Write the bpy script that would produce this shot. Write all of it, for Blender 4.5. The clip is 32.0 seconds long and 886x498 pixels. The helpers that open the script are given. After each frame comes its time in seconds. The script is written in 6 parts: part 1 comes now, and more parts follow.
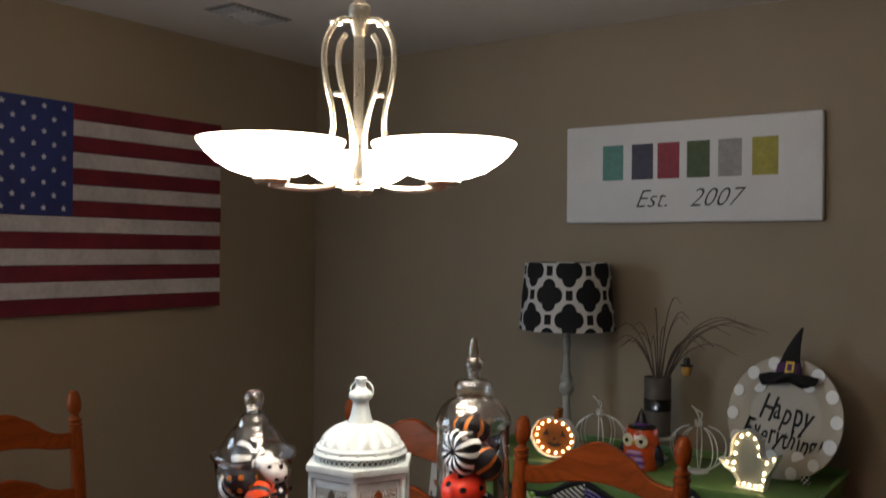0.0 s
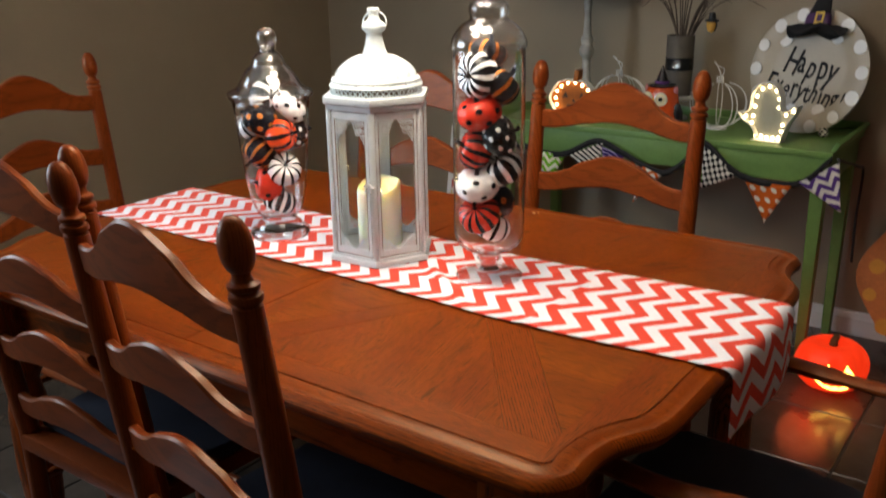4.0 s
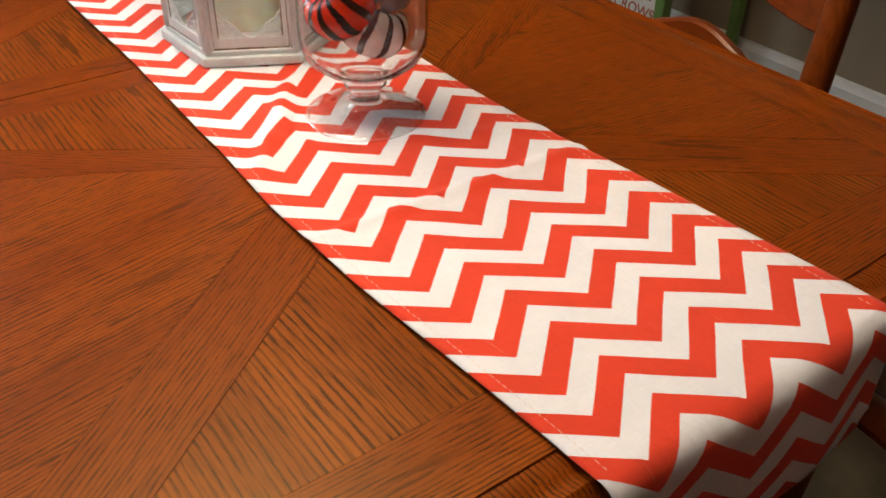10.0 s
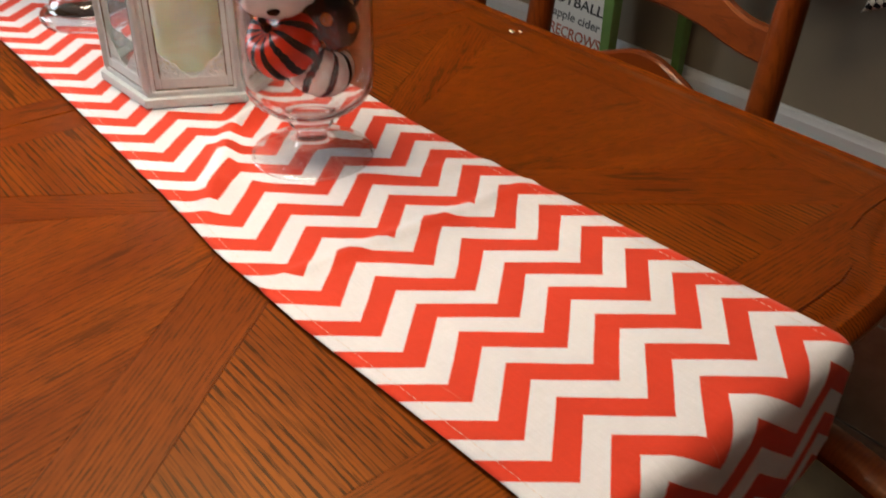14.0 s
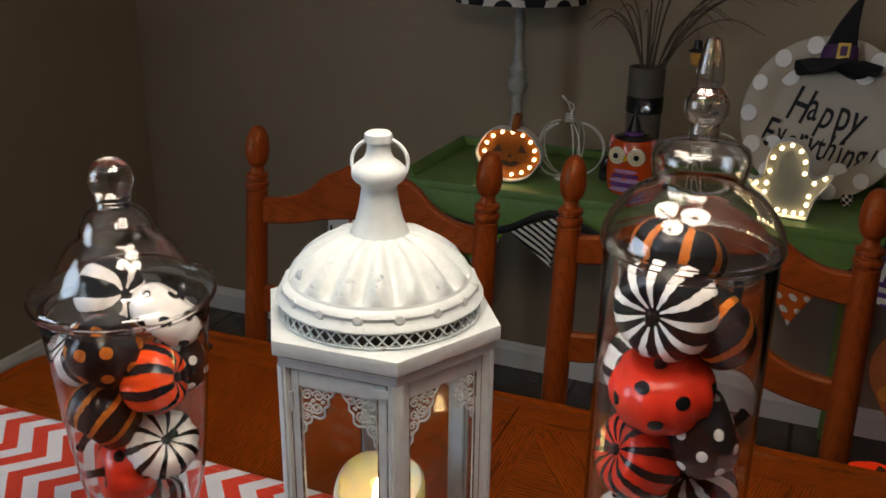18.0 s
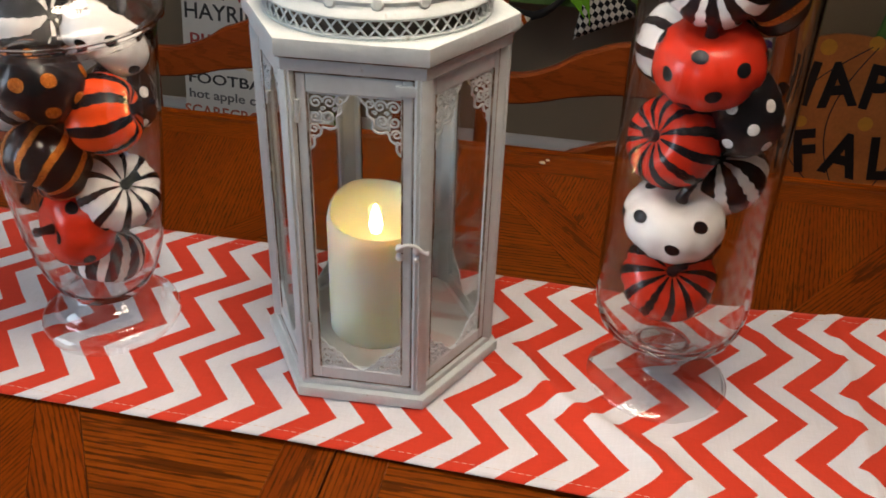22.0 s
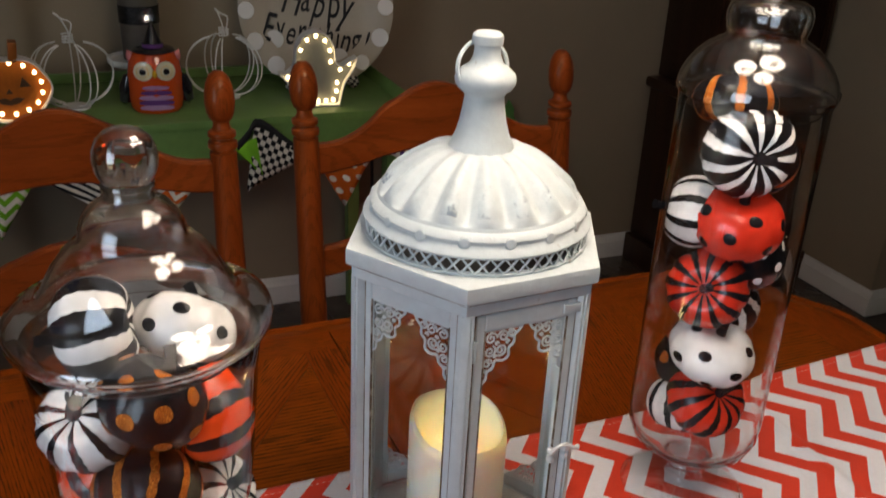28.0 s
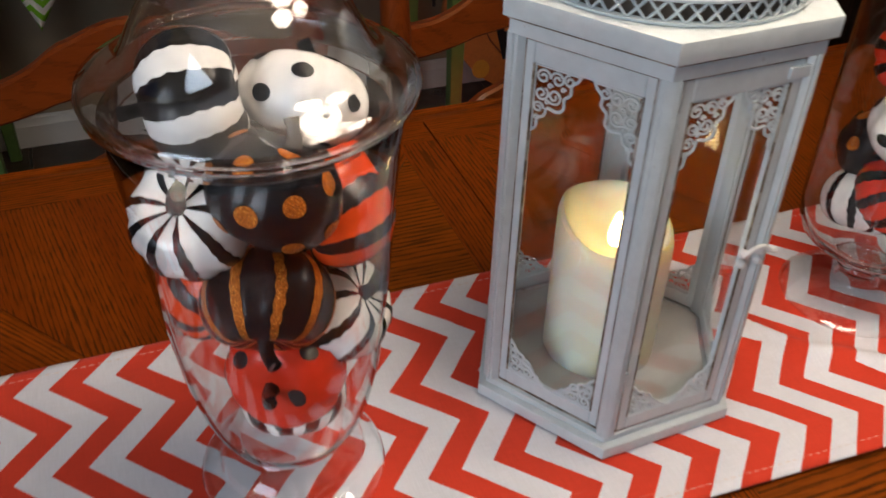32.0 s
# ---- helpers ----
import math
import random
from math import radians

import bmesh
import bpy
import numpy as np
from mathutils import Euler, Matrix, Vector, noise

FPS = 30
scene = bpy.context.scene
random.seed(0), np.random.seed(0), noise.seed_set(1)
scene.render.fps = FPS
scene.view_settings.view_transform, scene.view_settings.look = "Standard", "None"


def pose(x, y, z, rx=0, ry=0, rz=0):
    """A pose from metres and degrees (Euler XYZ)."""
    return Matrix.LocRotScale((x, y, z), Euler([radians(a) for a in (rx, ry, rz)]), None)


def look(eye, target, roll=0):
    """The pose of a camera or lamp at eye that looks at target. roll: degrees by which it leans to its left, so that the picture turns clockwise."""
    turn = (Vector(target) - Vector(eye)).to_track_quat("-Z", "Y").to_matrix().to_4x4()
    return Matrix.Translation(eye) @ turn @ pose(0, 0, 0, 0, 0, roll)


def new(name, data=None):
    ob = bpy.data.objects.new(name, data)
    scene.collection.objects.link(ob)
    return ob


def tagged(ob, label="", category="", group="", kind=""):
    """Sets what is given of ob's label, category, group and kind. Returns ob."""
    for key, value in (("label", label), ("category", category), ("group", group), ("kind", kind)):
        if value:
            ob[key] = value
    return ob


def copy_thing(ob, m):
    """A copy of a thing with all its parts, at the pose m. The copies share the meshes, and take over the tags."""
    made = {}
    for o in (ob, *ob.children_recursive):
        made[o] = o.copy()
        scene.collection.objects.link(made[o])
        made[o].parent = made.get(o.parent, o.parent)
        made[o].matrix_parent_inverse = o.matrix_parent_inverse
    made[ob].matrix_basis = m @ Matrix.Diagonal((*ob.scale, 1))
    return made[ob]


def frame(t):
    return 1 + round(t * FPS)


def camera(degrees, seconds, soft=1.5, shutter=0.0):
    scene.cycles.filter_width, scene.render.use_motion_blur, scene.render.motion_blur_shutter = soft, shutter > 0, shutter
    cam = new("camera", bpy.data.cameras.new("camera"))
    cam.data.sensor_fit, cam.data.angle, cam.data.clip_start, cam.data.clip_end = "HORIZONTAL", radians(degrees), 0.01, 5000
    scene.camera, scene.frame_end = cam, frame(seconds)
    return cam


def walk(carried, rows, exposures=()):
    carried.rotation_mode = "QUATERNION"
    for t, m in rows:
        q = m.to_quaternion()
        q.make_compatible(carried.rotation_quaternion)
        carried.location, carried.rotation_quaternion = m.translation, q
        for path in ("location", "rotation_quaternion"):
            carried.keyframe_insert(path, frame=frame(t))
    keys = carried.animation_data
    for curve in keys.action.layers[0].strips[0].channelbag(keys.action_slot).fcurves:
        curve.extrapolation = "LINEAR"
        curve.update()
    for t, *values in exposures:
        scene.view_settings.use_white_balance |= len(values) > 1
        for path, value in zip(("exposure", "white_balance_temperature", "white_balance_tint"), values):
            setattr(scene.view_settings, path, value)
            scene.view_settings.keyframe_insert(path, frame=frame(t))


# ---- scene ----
cam = camera(52.0, 32.0, soft=1.6, shutter=0.5)
PATH = [
    (0, (1.128, -1.357, 1.495), (-0.009, 0.288, 1.497), 0.5),
    (0.5, (1.120, -1.349, 1.471), (-0.021, 0.290, 1.369), 0.2),
    (1, (1.117, -1.340, 1.454), (-0.006, 0.302, 1.244), 0.2),
    (1.5, (1.121, -1.341, 1.439), (0.010, 0.297, 1.152), 0.0),
    (2, (1.122, -1.347, 1.426), (0.000, 0.270, 1.067), -0.2),
    (2.5, (1.125, -1.351, 1.411), (-0.044, 0.220, 1.008), -0.6),
    (3, (1.126, -1.349, 1.390), (-0.020, 0.214, 0.899), -0.0),
    (3.5, (1.128, -1.350, 1.374), (-0.011, 0.199, 0.824), -0.4),
    (4, (1.137, -1.351, 1.357), (0.020, 0.182, 0.722), -1.0),
    (4.5, (1.135, -1.352, 1.355), (0.049, 0.153, 0.610), -0.7),
    (6.5, (1.128, -1.3, 1.338), (-0.016, 0.221, 0.724), -1.1),
    (7, (1.081, -1.229, 1.322), (-0.119, 0.226, 0.656), -2.1),
    (7.5, (1.022, -1.107, 1.329), (-0.146, 0.354, 0.622), -2.2),
    (8, (1.002, -0.967, 1.312), (-0.137, 0.477, 0.528), -1.8),
    (8.5, (1.015, -0.782, 1.295), (-0.145, 0.601, 0.432), 1.9),
    (9, (0.97, -0.632, 1.265), (-0.179, 0.693, 0.304), 1.5),
    (9.5, (0.964, -0.510, 1.237), (-0.211, 0.692, 0.153), 0.5),
    (10, (0.998, -0.448, 1.209), (-0.303, 0.525, 0.043), 1.1),
    (10.5, (1.002, -0.431, 1.203), (-0.259, 0.577, 0.023), 0.9),
    (11, (1.001, -0.421, 1.199), (-0.233, 0.589, -0.008), 0.5),
    (11.5, (1.002, -0.420, 1.199), (-0.229, 0.593, -0.009), 0.9),
    (12, (1.003, -0.420, 1.198), (-0.221, 0.598, -0.013), 1.5),
    (12.5, (1.002, -0.417, 1.199), (-0.212, 0.618, -0.007), 1.8),
    (13, (1.002, -0.420, 1.200), (-0.222, 0.621, 0.010), 1.8),
    (13.5, (1.001, -0.423, 1.203), (-0.236, 0.630, 0.036), 1.6),
    (14, (0.985, -0.434, 1.207), (-0.286, 0.639, 0.097), 1.5),
    (14.5, (0.947, -0.462, 1.222), (-0.397, 0.613, 0.203), 1.7),
    (15, (0.900, -0.492, 1.248), (-0.515, 0.592, 0.341), -0.0),
    (15.5, (0.814, -0.548, 1.282), (-0.548, 0.623, 0.402), 1.7),
    (17.5, (0.376, -0.665, 1.409), (-0.393, 1.017, 0.648), -0.1),
    (18, (0.331, -0.659, 1.416), (-0.385, 1.075, 0.724), 0.7),
    (19, (0.228, -0.658, 1.379), (-0.282, 1.077, 0.526), 0.5),
    (19.5, (0.204, -0.672, 1.356), (-0.256, 1.036, 0.423), 0.6),
    (20, (0.203, -0.667, 1.333), (-0.240, 0.998, 0.317), -0.4),
    (20.5, (0.204, -0.668, 1.315), (-0.221, 0.969, 0.246), -0.1),
    (21, (0.201, -0.670, 1.308), (-0.199, 0.950, 0.208), 0.2),
    (21.5, (0.193, -0.672, 1.307), (-0.170, 0.968, 0.220), 0.9),
    (22, (0.178, -0.672, 1.305), (-0.122, 0.992, 0.237), 1.9),
    (22.5, (0.119, -0.689, 1.305), (-0.177, 0.980, 0.243), 1.7),
    (23, (0.017, -0.669, 1.305), (-0.188, 1.036, 0.280), 1.5),
    (23.5, (-0.068, -0.602, 1.292), (-0.114, 1.099, 0.241), -0.6),
    (24, (-0.169, -0.544, 1.327), (-0.090, 1.174, 0.306), -0.2),
    (24.5, (-0.265, -0.516, 1.352), (0.244, 1.160, 0.385), -0.8),
    (25, (-0.265, -0.546, 1.368), (0.364, 1.147, 0.508), 1.7),
    (25.5, (-0.269, -0.574, 1.390), (0.436, 1.140, 0.639), 2.4),
    (27.5, (-0.296, -0.605, 1.378), (0.454, 1.085, 0.616), 2.4),
    (28, (-0.292, -0.606, 1.376), (0.436, 1.063, 0.550), 2.9),
    (28.5, (-0.294, -0.603, 1.363), (0.413, 1.035, 0.461), 3.0),
    (29, (-0.289, -0.603, 1.355), (0.422, 1.015, 0.420), 3.2),
    (29.5, (-0.287, -0.598, 1.350), (0.391, 0.993, 0.345), 3.3),
    (30, (-0.286, -0.592, 1.343), (0.365, 0.976, 0.287), 3.5),
    (30.5, (-0.286, -0.586, 1.335), (0.324, 0.959, 0.220), 3.1),
    (31, (-0.291, -0.575, 1.326), (0.281, 0.936, 0.150), 2.4),
    (31.5, (-0.309, -0.540, 1.307), (0.233, 0.968, 0.111), 1.3),
    (32, (-0.325, -0.466, 1.283), (0.264, 1.026, 0.090), 1.7),
]
walk(cam, [(t, look(eye, target, roll)) for t, eye, target, roll in PATH],
     exposures=[(0, 0.36, 6500, 11), (2, 0.72, 6500, 10), (4, 1.06, 6600, 11), (7, 1.10, 6900, 12), (9, 0.90, 7200, 12), (13, 0.87, 7200, 12), (15, 0.56, 6900, 13), (18, -0.02, 6700, 14), (19, -0.06, 6700, 14),
                (21, 0.16, 6900, 15), (22, 0.16, 6900, 15), (24, -0.06, 7000, 16), (27, -0.02, 6700, 15), (32, 0.07, 6800, 15)])

# ---- world and light ----
world = bpy.data.worlds.new("sky")
world.use_nodes = True
scene.world = world
sky = world.node_tree.nodes.new("ShaderNodeTexSky")
sky.sky_type, sky.sun_disc = "NISHITA", False
sky.sun_elevation, sky.sun_rotation = radians(35), radians(200)
background = world.node_tree.nodes["Background"]
background.inputs["Strength"].default_value = 0.08
world.node_tree.links.new(sky.outputs["Color"], background.inputs["Color"])

TABLE_Z, WALL_Y, WALL_X, RIGHT_X, CEIL_Z = 0.762, 1.95, -1.92, 2.07, 2.385


def area_lamp(name, m, sx, sy, power, colour):
    data = bpy.data.lights.new(name, "AREA")
    data.shape, data.size, data.size_y, data.energy, data.color = "RECTANGLE", sx, sy, power, colour
    ob = new(name, data)
    ob.matrix_world = m
    return ob


# daylight through the window in the west wall, at the far end of the table
area_lamp("window_daylight", look((WALL_X + 0.03, -1.25, 1.5), (0.0, -0.8, 1.0)), 1.2, 1.2, 19, (0.66, 0.83, 1.0))
# bulbs in the three bowls of the chandelier
for angle in (130, 250, 10):
    bulb = bpy.data.lights.new("chandelier_bulb", "POINT")
    bulb.energy, bulb.color, bulb.shadow_soft_size = 2.3, (1.0, 0.85, 0.68), 0.05
    new("chandelier_bulb", bulb).location = (0.1205 + 0.161 * math.cos(radians(angle)), -0.1573 + 0.161 * math.sin(radians(angle)), 1.691)

# ---- materials ----
def material(name):
    m = bpy.data.materials.new(name)
    m.use_nodes = True
    return m, m.node_tree.nodes, m.node_tree.links, m.node_tree.nodes["Principled BSDF"]


def shade(col, k):
    return (min(1, col[0] * k), min(1, col[1] * k), min(1, col[2] * k), 1)


def coat_of(b, rough, metal=0.0, coat=0.0, spec=0.5):
    b.inputs["Roughness"].default_value = rough
    b.inputs["Metallic"].default_value = metal
    b.inputs["Coat Weight"].default_value = coat
    b.inputs["Coat Roughness"].default_value = 0.12
    b.inputs["Specular IOR Level"].default_value = spec


def mapped(n, l, scale=(1, 1, 1), turn=(0, 0, 0), source="Object"):
    tex, mp = n.new("ShaderNodeTexCoord"), n.new("ShaderNodeMapping")
    mp.inputs["Scale"].default_value, mp.inputs["Rotation"].default_value = scale, turn
    l.new(tex.outputs[source], mp.inputs["Vector"])
    return mp.outputs["Vector"]


def noisy(n, l, vec, scale, detail=5.0, rough=0.6):
    t = n.new("ShaderNodeTexNoise")
    t.inputs["Scale"].default_value, t.inputs["Detail"].default_value, t.inputs["Roughness"].default_value = scale, detail, rough
    l.new(vec, t.inputs["Vector"])
    return t.outputs["Fac"]


def ramp(n, l, fac, stops):
    r = n.new("ShaderNodeValToRGB")
    while len(r.color_ramp.elements) < len(stops):
        r.color_ramp.elements.new(0.5)
    for e, (p, c) in zip(r.color_ramp.elements, stops):
        e.position, e.color = p, (*c[:3], 1)
    l.new(fac, r.inputs["Fac"])
    return r.outputs["Color"]


def calc(n, l, op, a, b=None, c=None):
    m = n.new("ShaderNodeMath")
    m.operation = op
    for i, v in enumerate((a, b, c)):
        if v is None:
            continue
        if isinstance(v, (int, float)):
            m.inputs[i].default_value = v
        else:
            l.new(v, m.inputs[i])
    return m.outputs[0]


def blend(n, l, fac, a, b, mode="MIX"):
    m = n.new("ShaderNodeMix")
    m.data_type, m.blend_type = "RGBA", mode
    for i, v in ((0, fac), (6, a), (7, b)):
        if isinstance(v, (int, float)):
            m.inputs[i].default_value = v
        elif isinstance(v, tuple):
            m.inputs[i].default_value = (*v[:3], 1)
        else:
            l.new(v, m.inputs[i])
    return m.outputs[2]


def bumped(n, l, b, height, strength, distance=0.002):
    k = n.new("ShaderNodeBump")
    k.inputs["Strength"].default_value, k.inputs["Distance"].default_value = strength, distance
    l.new(height, k.inputs["Height"])
    l.new(k.outputs["Normal"], b.inputs["Normal"])


def painted(name, col, rough=0.5, scale=8.0, vary=0.12, bump=0.15, fine=90.0, metal=0.0, coat=0.0, worn=None, worn_at=0.62):
    """A surface of one colour with blotches, grain, and, where worn is given, chips that show that colour."""
    m, n, l, b = material(name)
    vec = mapped(n, l)
    big, small = noisy(n, l, vec, scale), noisy(n, l, vec, fine, 3)
    c = ramp(n, l, big, [(0.3, shade(col, 1 - vary)), (0.7, shade(col, 1 + vary))])
    c = blend(n, l, 0.25, c, ramp(n, l, small, [(0.3, shade(col, 1 - 2 * vary)), (0.7, shade(col, 1 + vary))]))
    if worn:
        chips = calc(n, l, "MULTIPLY_ADD", noisy(n, l, vec, 34, 8, 0.75), 0.7, calc(n, l, "MULTIPLY", big, 0.3))
        c = blend(n, l, ramp(n, l, chips, [(worn_at, (0, 0, 0)), (worn_at + 0.05, (1, 1, 1))]), c, worn)
    l.new(c, b.inputs["Base Color"])
    coat_of(b, rough, metal, coat)
    l.new(calc(n, l, "MULTIPLY_ADD", small, 0.2, rough - 0.1), b.inputs["Roughness"])
    bumped(n, l, b, small, bump)
    return m


def wood(name, dark, mid, light, axis=0, turn=0.0, rough=0.40, coat=0.0, size=1.0, pores=1.0, spec=0.33):
    """Open-grained oak; the grain runs along the given local axis, turned about z."""
    m, n, l, b = material(name)
    tex, rot, info, off = n.new("ShaderNodeTexCoord"), n.new("ShaderNodeMapping"), n.new("ShaderNodeObjectInfo"), n.new("ShaderNodeVectorMath")
    rot.inputs["Rotation"].default_value = (0, 0, -turn)
    l.new(tex.outputs["Object"], rot.inputs["Vector"])
    off.operation = "ADD"
    l.new(rot.outputs["Vector"], off.inputs[0])
    l.new(calc(n, l, "MULTIPLY", info.outputs["Random"], 7.0), off.inputs[1])

    def stretched(across, along):
        st = n.new("ShaderNodeMapping")
        k = [across / size] * 3
        k[axis] = along / size
        st.inputs["Scale"].default_value = k
        l.new(off.outputs[0], st.inputs["Vector"])
        return st.outputs["Vector"]

    rings = noisy(n, l, stretched(22, 1.2), 1.0, 4, 0.55)
    # growth lines: narrow dark bands a few millimetres apart, bent into long arches
    wave = n.new("ShaderNodeTexWave")
    wave.bands_direction = "Y" if axis != 1 else "X"
    for key, value in (("Scale", 72.0), ("Distortion", 12.0), ("Detail", 2.0), ("Detail Scale", 0.35), ("Detail Roughness", 0.5)):
        wave.inputs[key].default_value = value
    l.new(stretched(1.0, 0.10), wave.inputs["Vector"])
    # pores: short dark dashes along the grain, thickest in the growth lines, whose edges they fray
    pore = noisy(n, l, stretched(640, 46), 1.0, 2, 0.6)
    dashes = ramp(n, l, pore, [(0.50, (0, 0, 0)), (0.58, (1, 1, 1))])
    frayed = calc(n, l, "MULTIPLY_ADD", pore, 0.9, calc(n, l, "MULTIPLY_ADD", rings, 0.8, wave.outputs["Fac"]))
    lines = ramp(n, l, calc(n, l, "MULTIPLY", frayed, 0.5), [(0.78, (0, 0, 0)), (0.84, (1, 1, 1))])
    # flames: here and there a group of long ragged streaks where the saw met the heart of the growth rings
    ragged = calc(n, l, "MULTIPLY_ADD", pore, 0.16, noisy(n, l, stretched(95, 9), 1.0, 3, 0.55))
    where = noisy(n, l, stretched(9, 3), 1.0, 1)
    flames = calc(n, l, "MULTIPLY", ramp(n, l, ragged, [(0.66, (0, 0, 0)), (0.69, (1, 1, 1))]), ramp(n, l, where, [(0.53, (0, 0, 0)), (0.60, (1, 1, 1))]))
    cloud = noisy(n, l, off.outputs[0], 5.0, 3)
    c = ramp(n, l, rings, [(0.25, dark), (0.5, mid), (0.75, light)])
    c = blend(n, l, calc(n, l, "MULTIPLY", lines, calc(n, l, "MULTIPLY", calc(n, l, "MULTIPLY_ADD", dashes, 0.45, 0.55), min(1.0, 0.95 * pores))), c, shade(dark, 0.22))
    c = blend(n, l, calc(n, l, "MULTIPLY", dashes, 0.30 * pores), c, shade(dark, 0.35))
    c = blend(n, l, calc(n, l, "MULTIPLY", flames, min(1.0, 0.75 * pores)), c, shade(dark, 0.30))
    c = blend(n, l, 0.3, c, ramp(n, l, cloud, [(0.3, (0.66, 0.56, 0.50)), (0.7, (1.0, 1.0, 0.9))]), "MULTIPLY")
    l.new(c, b.inputs["Base Color"])
    coat_of(b, rough, 0, coat, spec)
    b.inputs["Specular Tint"].default_value = (1.0, 0.60, 0.24, 1)
    l.new(calc(n, l, "MULTIPLY_ADD", cloud, 0.14, rough - 0.07), b.inputs["Roughness"])
    bumped(n, l, b, dashes, -0.10, 0.0006)
    return m


def glass(name, tint=(1, 1, 1), rough=0.0, ior=1.45, shine=0.50, body=0.035):
    m, n, l, b = material(name)
    b.inputs["Base Color"].default_value = (*tint, 1)
    b.inputs["Transmission Weight"].default_value = 1
    b.inputs["IOR"].default_value = ior
    b.inputs["Roughness"].default_value = rough
    lw, gl, mx = n.new("ShaderNodeLayerWeight"), n.new("ShaderNodeBsdfGlossy"), n.new("ShaderNodeMixShader")
    lw.inputs["Blend"].default_value = 0.5
    gl.inputs["Roughness"].default_value = 0.02
    l.new(calc(n, l, "MULTIPLY_ADD", calc(n, l, "POWER", lw.outputs["Facing"], 3.5), shine, body), mx.inputs[0])
    l.new(b.outputs[0], mx.inputs[1])
    l.new(gl.outputs[0], mx.inputs[2])
    l.new(mx.outputs[0], n["Material Output"].inputs["Surface"])
    return m


def glowing(name, col, strength, base=(0.8, 0.8, 0.8)):
    m, n, l, b = material(name)
    b.inputs["Base Color"].default_value = (*base, 1)
    b.inputs["Emission Color"].default_value = (*col, 1)
    b.inputs["Emission Strength"].default_value = strength
    b.inputs["Roughness"].default_value = 0.4
    return m


OAK = ((0.165, 0.0255, 0.0014), (0.236, 0.0420, 0.0021), (0.31, 0.0640, 0.0034))
oak_x = wood("oak_along_x", *OAK, axis=0)
oak_y = wood("oak_along_y", *OAK, axis=1)
oak_z = wood("oak_along_z", *OAK, axis=2)
chair_oak = wood("chair_oak", (0.130, 0.0225, 0.004), (0.180, 0.0335, 0.006), (0.235, 0.050, 0.009), axis=0, pores=0.35, rough=0.4, spec=0.22, coat=0.12)
chair_post = wood("chair_oak_post", (0.130, 0.0225, 0.004), (0.180, 0.0335, 0.006), (0.235, 0.050, 0.009), axis=2, pores=0.35, rough=0.4, spec=0.22, coat=0.12)
wall_paint = painted("olive_wall_paint", (0.300, 0.240, 0.165), 0.6, 3, 0.05, 0.25, 140)
ceiling_paint = painted("ceiling_paint", (0.66, 0.645, 0.63), 0.8, 3, 0.04, 0.4, 120)
trim_white = painted("trim_white", (0.75, 0.75, 0.73), 0.35, 4, 0.03, 0.05)
green_paint = painted("green_paint", (0.14, 0.265, 0.07), 0.45, 9, 0.16, 0.12, 70, worn=(0.30, 0.27, 0.16), worn_at=0.66)
navy_cloth = painted("navy_cloth", (0.012, 0.014, 0.028), 0.85, 20, 0.3, 0.5, 300)
dark_wood = wood("dark_stained_wood", (0.018, 0.008, 0.006), (0.032, 0.014, 0.009), (0.05, 0.022, 0.013), axis=2, rough=0.3)
black_paint = painted("black_paint", (0.012, 0.012, 0.013), 0.4, 20, 0.3, 0.1)
white_metal = painted("distressed_white_metal", (0.605, 0.668, 0.685), 0.5, 24, 0.10, 0.3, 120, worn=(0.36, 0.33, 0.28), worn_at=0.605)
clear_glass = glass("clear_glass", (0.99, 0.995, 0.99), 0.0, 1.06, 0.65, 0.04)
lid_glass = glass("lid_glass", (0.99, 0.995, 0.99), 0.0, 1.05, 0.8, 0.085)
foot_glass = glass("foot_glass", (0.95, 0.965, 0.965), 0.0, 1.07, 0.80, 0.13)
knob_glass = glass("knob_glass", (0.97, 0.985, 0.98), 0.0, 1.42, 0.35, 0.12)
pane_glass = glass("pane_glass", (0.99, 1.0, 0.995), 0.0, 1.03)


# ---- mesh tools ----
def finish(bm, name, mats, smooth=True, angle=35):
    bmesh.ops.recalc_face_normals(bm, faces=bm.faces[:])
    me = bpy.data.meshes.new(name)
    bm.to_mesh(me)
    bm.free()
    for mt in mats if isinstance(mats, (list, tuple)) else [mats]:
        me.materials.append(mt)
    if smooth:
        me.shade_smooth()
        me.set_sharp_from_angle(angle=radians(angle))
    return me


def part(name, bm, mats, parent=None, label="", m=None, smooth=True, angle=35):
    ob = new(name, finish(bm, name, mats, smooth, angle))
    if parent:
        ob.parent = parent
    if m is not None:
        ob.matrix_local = m
    if label:
        ob["label"] = label
    return ob


def thing(name, m, label, category, group="", kind=""):
    ob = new(name)
    ob.matrix_world = m
    ob.empty_display_size = 0.1
    return tagged(ob, label, category, group, kind)


def box(bm, x0, x1, y0, y1, z0, z1, bevel=0.0, m=None, seg=2):
    got = bmesh.ops.create_cube(bm, size=1.0)["verts"]
    for v in got:
        v.co = Vector(((x0 + x1) / 2 + v.co.x * (x1 - x0), (y0 + y1) / 2 + v.co.y * (y1 - y0), (z0 + z1) / 2 + v.co.z * (z1 - z0)))
    if bevel:
        edges = list({e for v in got for e in v.link_edges})
        made = bmesh.ops.bevel(bm, geom=edges, offset=bevel, segments=seg, affect="EDGES", profile=0.6)
        got = list({v for v in made["verts"]} | {v for v in got if v.is_valid})
    if m is not None:
        for v in got:
            v.co = m @ v.co
    return bm


